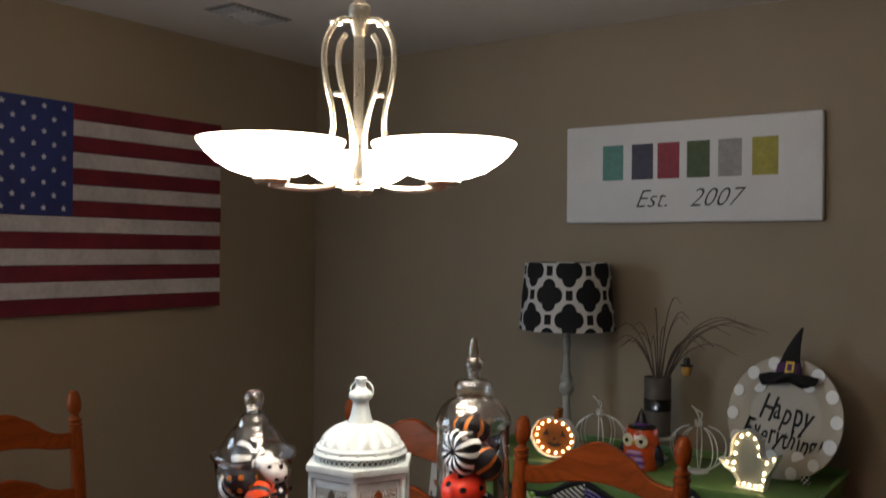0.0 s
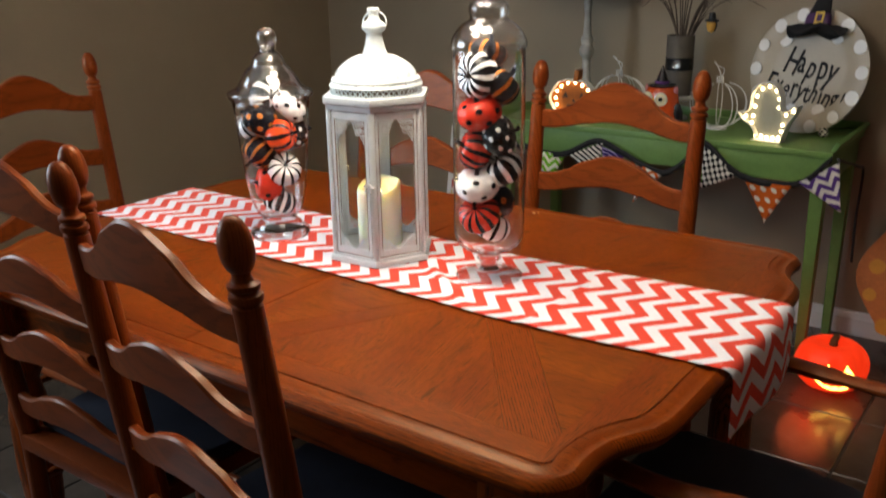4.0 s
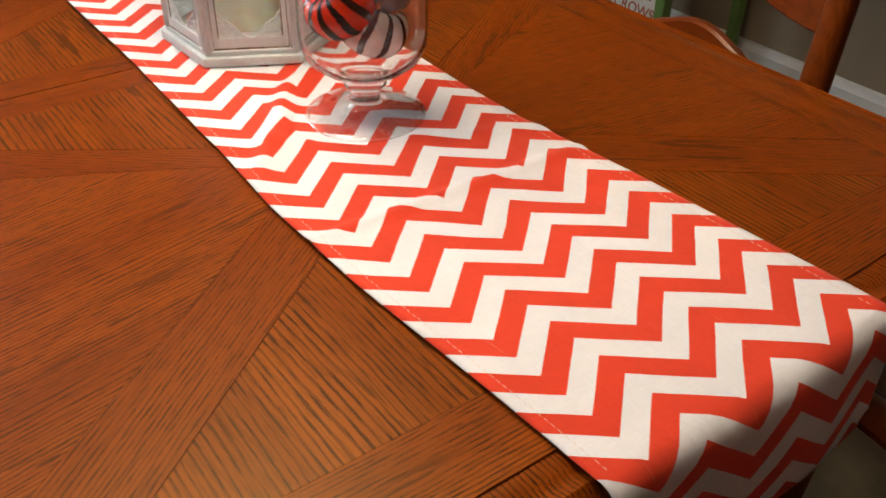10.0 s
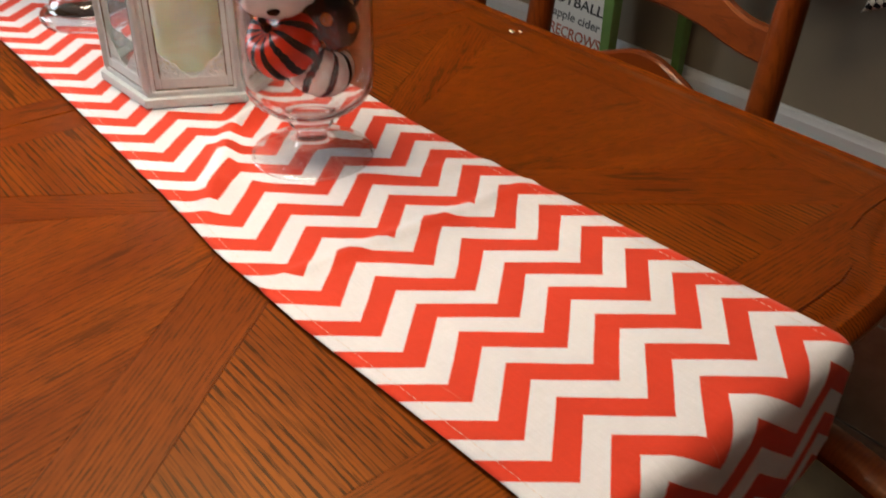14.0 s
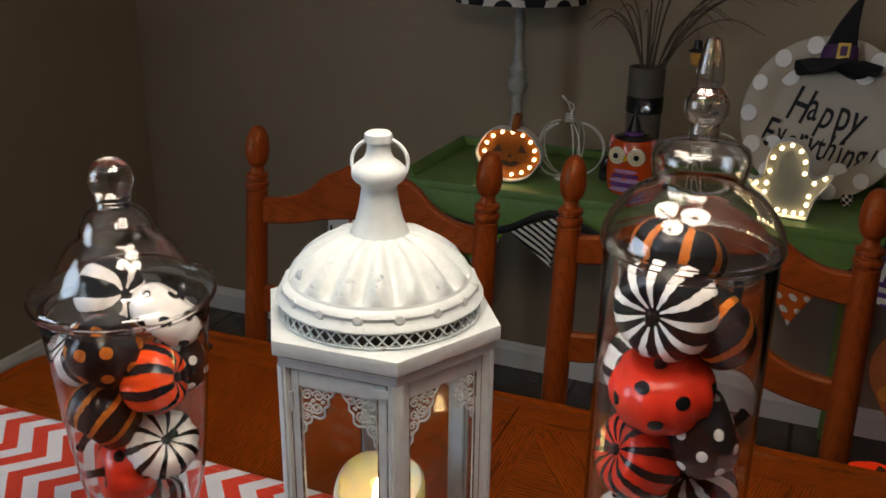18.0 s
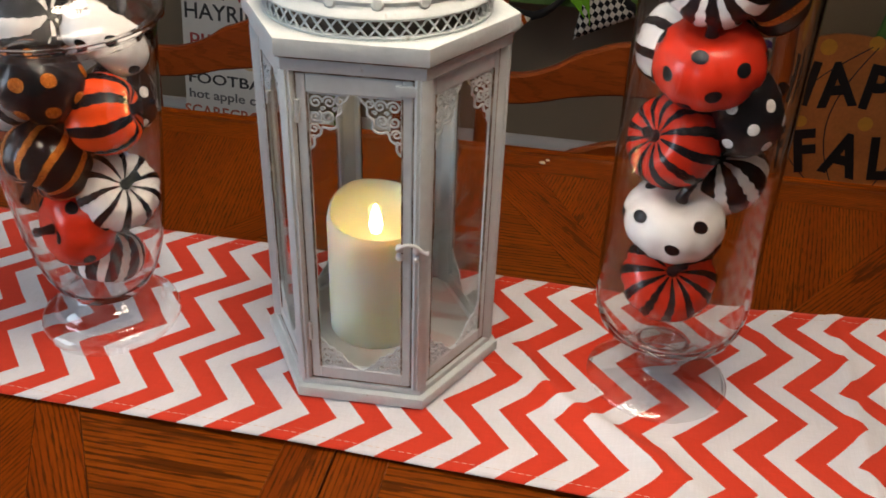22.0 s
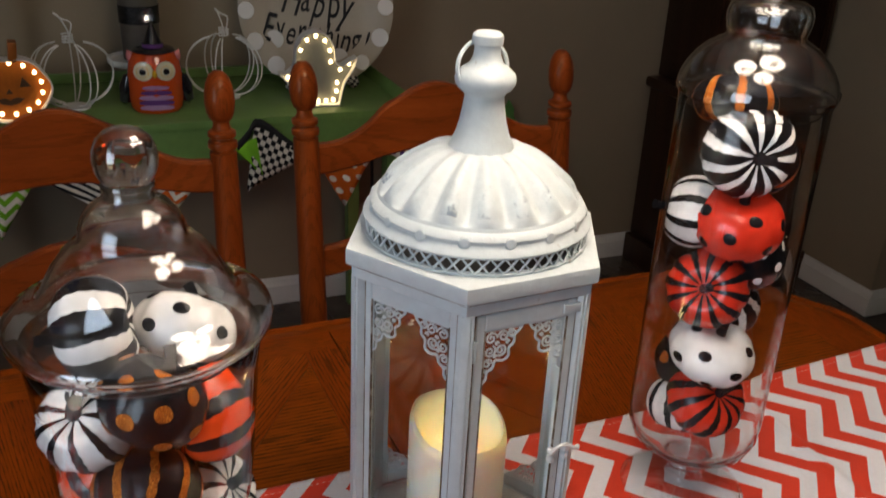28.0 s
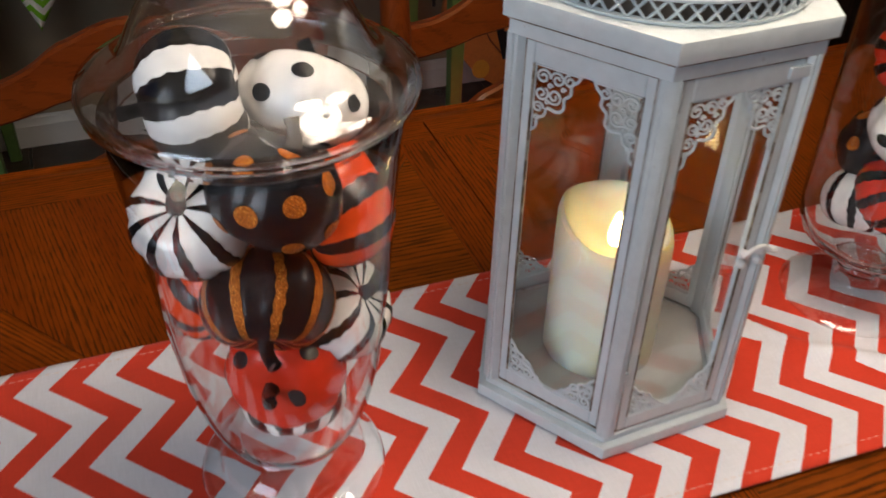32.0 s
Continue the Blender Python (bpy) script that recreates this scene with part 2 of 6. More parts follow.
def lathe(bm, profile, segs=32, m=None, wave=0.0, lobes=0, sweep=2 * math.pi):
    """Turns (radius, height) points round z. wave: how far the radius swings over that many lobes."""
    rings = []
    for r, z in profile:
        if r < 1e-6:
            rings.append([bm.verts.new((0, 0, z))])
            continue
        ring = []
        for i in range(segs):
            a = sweep * i / segs
            k = r * (1 + wave * math.cos(lobes * a)) if lobes else r
            ring.append(bm.verts.new((k * math.cos(a), k * math.sin(a), z)))
        rings.append(ring)
    for a, b in zip(rings, rings[1:]):
        for i in range(segs):
            j = (i + 1) % segs
            if len(a) == 1 and len(b) == 1:
                continue
            if len(a) == 1:
                bm.faces.new((a[0], b[i], b[j]))
            elif len(b) == 1:
                bm.faces.new((a[i], a[j], b[0]))
            else:
                bm.faces.new((a[i], a[j], b[j], b[i]))
    if m is not None:
        for ring in rings:
            for v in ring:
                v.co = m @ v.co
    return bm


def tube(bm, points, radius, segs=8, closed=False, flat=None):
    """A round bar along the points; radius may be one number or one for each point; flat squashes it along one world axis."""
    pts = [Vector(p) for p in points]
    rad = radius if isinstance(radius, (list, tuple)) else [radius] * len(pts)
    rings, side = [], None
    for i, p in enumerate(pts):
        if closed:
            d = pts[(i + 1) % len(pts)] - pts[i - 1]
        else:
            d = pts[min(i + 1, len(pts) - 1)] - pts[max(i - 1, 0)]
        d.normalize()
        if side is None:
            side = d.orthogonal().normalized()
        side = (side - d * side.dot(d)).normalized()
        up = d.cross(side)
        rings.append([bm.verts.new(p + rad[i] * (math.cos(2 * math.pi * k / segs) * side + math.sin(2 * math.pi * k / segs) * up)) for k in range(segs)])
    pairs = list(zip(rings, rings[1:])) + ([(rings[-1], rings[0])] if closed else [])
    for a, b in pairs:
        for k in range(segs):
            j = (k + 1) % segs
            bm.faces.new((a[k], a[j], b[j], b[k]))
    if not closed:
        bm.faces.new(rings[0][::-1])
        bm.faces.new(rings[-1])
    return bm


def welded(bm):
    bmesh.ops.remove_doubles(bm, verts=bm.verts[:], dist=1e-6)
    return bm


def slab(bm, outline, z0, z1, bevel=0.0, seg=2, m=None):
    """A plate with the given outline in x and y, from z0 to z1."""
    low = [bm.verts.new((x, y, z0)) for x, y in outline]
    high = [bm.verts.new((x, y, z1)) for x, y in outline]
    k = len(outline)
    top = bm.faces.new(high)
    bottom = bm.faces.new(low[::-1])
    for i in range(k):
        bm.faces.new((low[i], low[(i + 1) % k], high[(i + 1) % k], high[i]))
    verts = low + high
    if bevel:
        made = bmesh.ops.bevel(bm, geom=list(top.edges) + list(bottom.edges), offset=bevel, segments=seg, affect="EDGES", profile=0.6)
        verts = list(set(made["verts"]) | {v for v in verts if v.is_valid})
    if m is not None:
        for v in verts:
            v.co = m @ v.co
    return bm


def arc(cx, cy, r, a0, a1, n):
    return [(cx + r * math.cos(radians(a0 + (a1 - a0) * i / n)), cy + r * math.sin(radians(a0 + (a1 - a0) * i / n))) for i in range(n + 1)]


def smooth_line(points, n=8):
    """A curve through the points, with n steps between two of them."""
    pts = [Vector(p) for p in points]
    ext = [2 * pts[0] - pts[1], *pts, 2 * pts[-1] - pts[-2]]
    out = []
    for a, b, c, d in zip(ext, ext[1:], ext[2:], ext[3:]):
        for i in range(n):
            t = i / n
            out.append(0.5 * (2 * b + (c - a) * t + (2 * a - 5 * b + 4 * c - d) * t * t + (3 * b - a - 3 * c + d) * t ** 3))
    return out + [pts[-1]]


def words(name, text, size, mat_, parent, m, extrude=0.0006, shear=0.0, align="CENTER", bold=0.0, stretch=1.0, label=""):
    cu = bpy.data.curves.new(name, "FONT")
    cu.body, cu.size, cu.extrude, cu.shear, cu.align_x, cu.align_y, cu.offset, cu.resolution_u = text, size, extrude, shear, align, "CENTER", bold, 3
    tmp = bpy.data.objects.new(name, cu)
    me = bpy.data.meshes.new_from_object(tmp)
    bpy.data.objects.remove(tmp)
    bpy.data.curves.remove(cu)
    me.materials.clear()
    me.materials.append(mat_)
    for v in me.vertices:
        v.co.x *= stretch
    ob = new(name, me)
    ob.parent = parent
    ob.matrix_local = m
    if label:
        ob["label"] = label
    return ob

# ---- the room ----
def wall(name, x0, x1, y0, y1, z0=0.0, z1=CEIL_Z, label="olive brown painted room wall"):
    return tagged(part(name, box(bmesh.new(), x0, x1, y0, y1, z0, z1), wall_paint, smooth=False), label, "wall", kind="structure")


wall("wall_north", WALL_X - 0.12, RIGHT_X + 0.12, WALL_Y, WALL_Y + 0.12)
# west wall with the window opening
wall("wall_west", WALL_X - 0.12, WALL_X, -0.65, WALL_Y)
wall("wall_west_far", WALL_X - 0.12, WALL_X, -3.0, -1.85)
wall("wall_west_sill", WALL_X - 0.12, WALL_X, -1.85, -0.65, 0.0, 0.9)
wall("wall_west_head", WALL_X - 0.12, WALL_X, -1.85, -0.65, 2.1, CEIL_Z)
wall("wall_east", RIGHT_X, RIGHT_X + 0.12, 1.29, WALL_Y)
wall("wall_east_far", RIGHT_X + 1.9, RIGHT_X + 2.02, -3.0, WALL_Y)
wall("wall_north_far", RIGHT_X + 0.12, RIGHT_X + 1.9, WALL_Y, WALL_Y + 0.12)
wall("wall_south", WALL_X - 0.12, RIGHT_X + 2.02, -3.12, -3.0)
tagged(part("ceiling", box(bmesh.new(), WALL_X - 0.12, RIGHT_X + 2.02, -3.12, WALL_Y + 0.12, CEIL_Z, CEIL_Z + 0.1), ceiling_paint, smooth=False),
       "matt off-white painted ceiling", "ceiling", kind="structure")


def baseboard(name, p0, p1, into):
    a, b, n = Vector(p0), Vector(p1), Vector(into)
    bm = bmesh.new()
    prof = [(0.0, 0.0), (0.015, 0.0), (0.015, 0.062), (0.011, 0.07), (0.009, 0.082), (0.004, 0.088), (0.0, 0.088)]
    ends = [[bm.verts.new((*(p + n * d), z)) for d, z in prof] for p in (a, b)]
    k = len(prof)
    for i in range(k):
        bm.faces.new((ends[0][i], ends[0][(i + 1) % k], ends[1][(i + 1) % k], ends[1][i]))
    bm.faces.new(ends[0])
    bm.faces.new(ends[1][::-1])
    return tagged(part(name, bm, trim_white, angle=20), "white painted wooden baseboard along the wall", "baseboard", kind="structure")


baseboard("baseboard_north", (WALL_X, WALL_Y - 0.001), (RIGHT_X, WALL_Y - 0.001), (0, -1))
baseboard("baseboard_west", (WALL_X + 0.001, WALL_Y - 0.017), (WALL_X + 0.001, -3.0), (1, 0))
baseboard("baseboard_east", (RIGHT_X - 0.001, 1.275), (RIGHT_X - 0.001, WALL_Y - 0.017), (-1, 0))
baseboard("baseboard_end", (RIGHT_X + 0.12, 1.289), (RIGHT_X - 0.001, 1.289), (0, -1))

# floor of brown glazed tiles
grout = painted("floor_grout", (0.05, 0.043, 0.036), 0.85, 12, 0.2, 0.4)
tile_glaze, _n, _l, _b = material("brown_floor_tile")
_v = mapped(_n, _l)
_info = _n.new("ShaderNodeObjectInfo")
_c = ramp(_n, _l, noisy(_n, _l, _v, 6, 6), [(0.3, (0.045, 0.033, 0.025)), (0.55, (0.075, 0.056, 0.042)), (0.8, (0.11, 0.086, 0.066))])
_c = blend(_n, _l, 0.5, _c, ramp(_n, _l, _info.outputs["Random"], [(0, (0.7, 0.7, 0.7)), (1, (1, 1, 1))]), "MULTIPLY")
_l.new(_c, _b.inputs["Base Color"])
coat_of(_b, 0.22)
bumped(_n, _l, _b, noisy(_n, _l, _v, 30, 4), 0.1)
floor = tagged(part("floor", box(bmesh.new(), WALL_X, RIGHT_X + 2.0, -3.0, WALL_Y, -0.08, -0.004), grout, smooth=False),
               "dark brown glazed tile floor with grey grout", "floor", kind="structure")
TILE = 0.33
tile_mesh = finish(box(bmesh.new(), 0.003, TILE - 0.003, 0.003, TILE - 0.003, -0.006, 0.0, 0.002, seg=1), "tile", tile_glaze)
for i in range(12):
    for j in range(15):
        t = new("tile", tile_mesh)
        t.parent = floor
        t.location = (WALL_X + i * TILE + 0.005, -3.0 + j * TILE, 0)

# ---- dining table ----
TY, TH = -0.035, 0.515  # middle and half width
table = thing("dining_table", pose(0, TY, 0), "glossy oak dining table with inlaid top and serpentine ends", "dining table")
TOP = TABLE_Z - 0.003
quarter = [(0.0, TH), (0.60, TH)] + arc(0.655, TH - 0.06, 0.06, 90, 5, 7) + [(0.712, 0.435), (0.713, 0.405), (0.719, 0.375), (0.735, 0.345), (0.752, 0.318), (0.760, 0.285), (0.762, 0.24)]
half = quarter + [(x, -y) for x, y in quarter[::-1]]
edge_line = half[1:-1] + [(-x, -y) for x, y in half[1:-1]]


def inset(points, d):
    out, k = [], len(points)
    for i in range(k):
        a, b, c = Vector(points[i - 1]), Vector(points[i]), Vector(points[(i + 1) % k])
        n = ((b - a).normalized() + (c - b).normalized()).normalized()
        out.append((b.x - n.y * d, b.y + n.x * d))
    return out


turned_in = 1 if inset(edge_line, 0.01)[0][1] < edge_line[0][1] else -1
rim_bm = bmesh.new()
levels = [(0.045, -0.002), (0.030, -0.0015), (0.026, -0.004), (0.020, -0.0045), (0.012, -0.002), (0.005, -0.006), (0.0, -0.014), (0.002, -0.022), (0.009, -0.027), (0.012, -0.034), (0.03, -0.036)]
loops = [[rim_bm.verts.new((x, y, TOP + z)) for x, y in inset(edge_line, turned_in * d)] for d, z in levels]
for a, b in zip(loops, loops[1:]):
    for i in range(len(a)):
        rim_bm.faces.new((a[i], a[(i + 1) % len(a)], b[(i + 1) % len(b)], b[i]))
rim_bm.faces.new(loops[-1])
part("tabletop_edge", rim_bm, oak_x, table, "moulded oak edge with a carved groove")

# inlaid panels, alike in both halves: borders, two crossing diagonal bands, and triangles between them
G, SEAM = 0.0003, 0.0011  # joints between panels; gap between the halves of the top
field_fan = [wood("oak_field_one", *OAK, axis=1, turn=0.175), wood("oak_field_two", *OAK, axis=1, turn=-0.175)]
veneer_end = wood("oak_end_border", *OAK, axis=1, turn=0.0)
veneer_tri = wood("oak_triangle", (0.160, 0.0280, 0.0016), (0.236, 0.0480, 0.0024), (0.32, 0.074, 0.0038), axis=0, size=1.5, pores=1.0)
band_up = wood("oak_band_one", *OAK, axis=0, turn=math.atan2(-0.40, 0.31))
band_down = wood("oak_band_two", *OAK, axis=0, turn=math.atan2(0.40, 0.31))
BX, BY, BI = 0.65, 0.425, 0.045
in_line = inset(edge_line, turned_in * 0.0435)


def panel(outline, mat_, s, v=1):
    pts = [(s * x, v * y) for x, y in outline]
    part("veneer_panel", slab(bmesh.new(), pts if s * v > 0 else pts[::-1], TOP - 0.004, TOP), mat_, table, smooth=False)


for s in (1, -1):
    end_edge = sorted([(abs(x), y) for x, y in in_line if s * x > BX + 0.002], key=lambda p: math.atan2(p[1], p[0] - 0.5))
    panel([(BX + G, -(TH - 0.0435)), *end_edge, (BX + G, TH - 0.0435)], veneer_end, s)
    panel([(SEAM, -BY), (BI, -BY), (BI, BY), (SEAM, BY)], veneer_end, s)
    for v in (1, -1):
        panel([(SEAM, BY + G), (BX, BY + G), (BX, TH - 0.0435), (SEAM, TH - 0.0435)], oak_x, s, v)
        panel([(BX, BY), (0.582, BY), (0.3045, 0.055), (0.328, G), (0.348, G), (BX, 0.396)], band_down if v * s > 0 else band_up, s, v)
        panel([(BI + G, 0.398), (0.308, G), (0.3275, G), (0.3040, 0.055), (0.108, BY), (BI + G, BY)], band_up if v * s > 0 else band_down, s, v)
        panel([(0.3043, 0.0558), (0.5815, BY), (0.1085, BY)], field_fan[0 if v * s < 0 else 1], s, v)
    panel([(0.349, 0), (BX, -0.3950), (BX, 0.3950)], veneer_tri, s)
    panel([(0.307, 0), (BI + G, 0.3970), (BI + G, -0.3970)], veneer_tri, s)

for y0, y1 in ((-TH + 0.075, -TH + 0.1), (TH - 0.1, TH - 0.075)):
    part("apron", box(bmesh.new(), -0.6, 0.6, y0, y1, TOP - 0.13, TOP - 0.034, 0.004), oak_x, table)
for x0 in (-0.645, 0.62):
    part("apron", box(bmesh.new(), x0, x0 + 0.025, -0.40, 0.40, TOP - 0.13, TOP - 0.034, 0.004), oak_y, table)
for sx in (1, -1):
    for sy in (1, -1):
        bm = bmesh.new()
        box(bm, -0.045, 0.045, -0.045, 0.045, TOP - 0.16, TOP - 0.034, 0.006)
        lathe(bm, [(0.028, 0.0), (0.034, 0.02), (0.026, 0.06), (0.036, 0.14), (0.045, 0.30), (0.044, 0.42), (0.03, 0.50), (0.046, 0.53), (0.032, 0.555), (0.042, TOP - 0.16)], 20)
        for face in range(4):
            lathe(bm, [(0.030, 0), (0.030, 0.004), (0.024, 0.006), (0.020, 0.003), (0.012, 0.003), (0.010, 0.007), (0, 0.008)], 20,
                  m=pose(0, 0, 0, 0, 0, 90 * face) @ pose(0.0445, 0, TOP - 0.095, 0, 90, 0))
        part("leg", bm, oak_z, table, "turned leg with a carved rosette block", m=pose(sx * 0.615, sy * (TH - 0.085), 0))

# ---- table runner ----
cloth, _n, _l, _b = material("chevron_cotton")
_uv = _n.new("ShaderNodeTexCoord").outputs["UV"]
_sep = _n.new("ShaderNodeSeparateXYZ")
_l.new(_uv, _sep.inputs[0])
_u, _w = _sep.outputs[0], _sep.outputs[1]
_tri = calc(_n, _l, "DIVIDE", calc(_n, _l, "PINGPONG", calc(_n, _l, "ADD", _w, 0.903 - 0.019), 0.04515), 0.04515)
_wob = noisy(_n, _l, mapped(_n, _l, (1, 14, 1), source="UV"), 1, 2)
_ph = calc(_n, _l, "ADD", calc(_n, _l, "SUBTRACT", _u, calc(_n, _l, "MULTIPLY", _tri, 0.83)), calc(_n, _l, "MULTIPLY_ADD", _wob, 0.05, 40.475))
_s = calc(_n, _l, "FRACT", _ph)
_red = calc(_n, _l, "LESS_THAN", _s, 0.5)
_thr = noisy(_n, _l, mapped(_n, _l, (45, 60, 1), source="UV"), 1, 2)
_thr2 = noisy(_n, _l, mapped(_n, _l, (3, 900, 1), source="UV"), 1, 2)
_slub = calc(_n, _l, "GREATER_THAN", noisy(_n, _l, mapped(_n, _l, (0.5, 420, 1), source="UV"), 1, 2), 0.73)
_c = blend(_n, _l, _red, (0.79, 0.80, 0.86), (0.74, 0.056, 0.024))
_c = blend(_n, _l, calc(_n, _l, "MULTIPLY", _slub, calc(_n, _l, "MULTIPLY", _red, 0.35)), _c, (0.8, 0.35, 0.25))
_c = blend(_n, _l, 0.25, _c, ramp(_n, _l, calc(_n, _l, "MULTIPLY", _thr, _thr2), [(0.1, (0.6, 0.6, 0.6)), (0.4, (1, 1, 1))]), "MULTIPLY")
_l.new(_c, _b.inputs["Base Color"])
coat_of(_b, 0.85, spec=0.2)
_b.inputs["Sheen Weight"].default_value = 0.1
_crease = noisy(_n, _l, mapped(_n, _l, (26, 34, 26)), 1, 3, 0.55)
bumped(_n, _l, _b, calc(_n, _l, "ADD", calc(_n, _l, "ADD", _thr, _thr2), calc(_n, _l, "MULTIPLY", _crease, 9.0)), 0.25, 0.0006)

R0, R1, RN, RF = -0.752, 0.757, -0.152, 0.137
# stripes counted along the cloth: place on the table, number of the stripe
STRIPES = ((-0.90, -9.05), (-0.451, 0.0), (-0.284, 3.33), (-0.21, 4.83), (-0.1455, 6.08), (0.04, 9.83), (0.09, 10.79), (0.16, 12.24), (0.26, 14.25), (0.36, 16.24), (0.466, 18.35), (0.5013, 19.0), (0.90, 27.13))
SWERVE = ((-0.9, 0.0), (0.0, 0.0), (0.2, -0.006), (0.36, -0.008), (0.49, 0.0), (0.6, 0.009), (0.7, 0.016), (0.9, 0.026))


def along_line(table_, u):
    for (a, p), (b, q) in zip(table_, table_[1:]):
        if u <= b:
            return p + (q - p) * (u - a) / (b - a)
    return table_[-1][1]


def runner_height(x, y):
    """Soft folds: a crease by the tall jar and small waves along the cloth."""
    h = 0.0012 + 0.0012 * noise.noise((x * 9, y * 14, 0.3))
    # one ridge bends round the foot of the tall jar to the hem, one crease crosses the cloth beyond it
    for cx, cy, ang, length, width, lift in ((0.143, -0.008, 120, 0.038, 0.010, 0.0085), (0.226, -0.082, 145, 0.088, 0.011, 0.0090), (0.33, 0.03, 62, 0.20, 0.011, 0.0025), (0.434, -0.01, 88, 0.165, 0.006, 0.0048)):
        dx, dy = x - cx, y - cy
        c, s = math.cos(radians(ang)), math.sin(radians(ang))
        along, across = dx * c + dy * s, -dx * s + dy * c
        h += lift * math.exp(-(across / width) ** 2) * math.exp(-(along / length) ** 4)
    near = min(math.hypot(x - 0.256, y), 9) / 0.066
    if near < 1:
        h *= 0.12
    elif near < 1.12:
        h *= 0.12 + 0.88 * (near - 1) / 0.12
    if math.hypot(x, y) < 0.125:
        h *= 0.1
    return max(0.0008, h)


runner_bm = bmesh.new()
uv = runner_bm.loops.layers.uv.new("UVMap")
us = [R0 - 0.13 + (R1 - R0 + 0.26) * i / 290 for i in range(291)]
ws = [RN + (RF - RN) * j / 56 for j in range(57)]
grid = []
for u in us:
    row = []
    for w in ws:
        sway = 0.006 * math.sin(w * 21 + 1)
        if u > R1:
            d = u - R1
            a = min(d / 0.018, math.pi / 2)
            x = R1 + 0.018 * math.sin(a) + (0.003 + sway) * min(1, d / 0.08)
            z = TABLE_Z + 0.0015 - 0.018 * (1 - math.cos(a)) - max(0, d - 0.018 * math.pi / 2)
        elif u < R0:
            d = R0 - u
            a = min(d / 0.018, math.pi / 2)
            x = R0 - 0.018 * math.sin(a) - 0.003
            z = TABLE_Z + 0.0015 - 0.018 * (1 - math.cos(a)) - max(0, d - 0.018 * math.pi / 2)
        else:
            x, z = u, TABLE_Z + runner_height(u, w)
        row.append(runner_bm.verts.new((x, w * (1 + 0.065 * max(0.0, min(1.0, (u - 0.25) / 0.25))) + along_line(SWERVE, u), z)))
    grid.append(row)
for i in range(len(us) - 1):
    for j in range(len(ws) - 1):
        f = runner_bm.faces.new((grid[i][j], grid[i + 1][j], grid[i + 1][j + 1], grid[i][j + 1]))
        for lp, (a, b) in zip(f.loops, ((i, j), (i + 1, j), (i + 1, j + 1), (i, j + 1))):
            lp[uv].uv = (along_line(STRIPES, us[a]), ws[b])
runner = thing("table_runner", pose(0, 0, 0), "red and white chevron cotton runner draped along the table", "table runner")
sheet = part("cloth", runner_bm, cloth, runner, angle=60)
solid = sheet.modifiers.new("thickness", "SOLIDIFY")
solid.thickness, solid.offset = 0.0009, 1.0
thread = painted("white_thread", (0.72, 0.58, 0.52), 0.8, 60, 0.1, 0.1)
for w in (RN + 0.010, RF - 0.010):
    bm = bmesh.new()
    for i in range(226):
        u = R0 + 0.005 + i * 0.00665
        y = w * (1 + 0.065 * max(0.0, min(1.0, (u - 0.25) / 0.25))) + along_line(SWERVE, u)
        z = TABLE_Z + runner_height(u, w) + 0.0011
        tube(bm, [(u, y, z - 0.0003), (u + 0.0012, y, z), (u + 0.0032, y, z), (u + 0.0044, y, z - 0.0003)], 0.00022, 4)
    part("hem_stitching", bm, thread, runner, "row of pale hem stitches")

crumb_paint = painted("crumb", (0.75, 0.66, 0.50), 0.8, 200, 0.2, 0.3)
for x, y, r in ((0.112, 0.418, 0.0035), (0.118, 0.428, 0.0024)):
    bm = bmesh.new()
    bmesh.ops.create_icosphere(bm, subdivisions=1, radius=r)
    for v in bm.verts:
        v.co = Vector((v.co.x * 1.4, v.co.y, v.co.z * 0.6)) * (1 + 0.25 * noise.noise(v.co * 400))
    tagged(part("crumb", bm, crumb_paint, m=pose(x, y, TOP + r * 0.55)), "tiny pale crumb lying on the tabletop", "crumb", "crumbs on the table")

# ---- ladder-back chairs ----
HALF, LEAN_BACK = 0.204, 0.115  # half the gap between the posts; lean of the back per metre


def back_y(z):
    return -0.165 - max(0.0, z - 0.45) * LEAN_BACK


def post_mesh():
    prof = [(0.014, 0.0), (0.019, 0.02), (0.019, 0.40), (0.0205, 0.45), (0.0205, 0.60), (0.0195, 0.80), (0.0180, 0.978), (0.0180, 0.980), (0.0150, 0.9815), (0.0150, 0.9845), (0.0192, 0.986), (0.0200, 0.990), (0.0192, 0.994), (0.0148, 0.996), (0.0145, 0.999), (0.0185, 1.001), (0.0190, 1.004), (0.0185, 1.007),
            (0.0130, 1.010), (0.0108, 1.016), (0.0112, 1.021), (0.0150, 1.0245), (0.0185, 1.033), (0.0202, 1.045), (0.0198, 1.056), (0.0172, 1.070), (0.0120, 1.081), (0.006, 1.0858), (0.0, 1.0865)]
    bm = lathe(bmesh.new(), prof, 18)
    for v in bm.verts:
        v.co.y += back_y(v.co.z)
    return bm


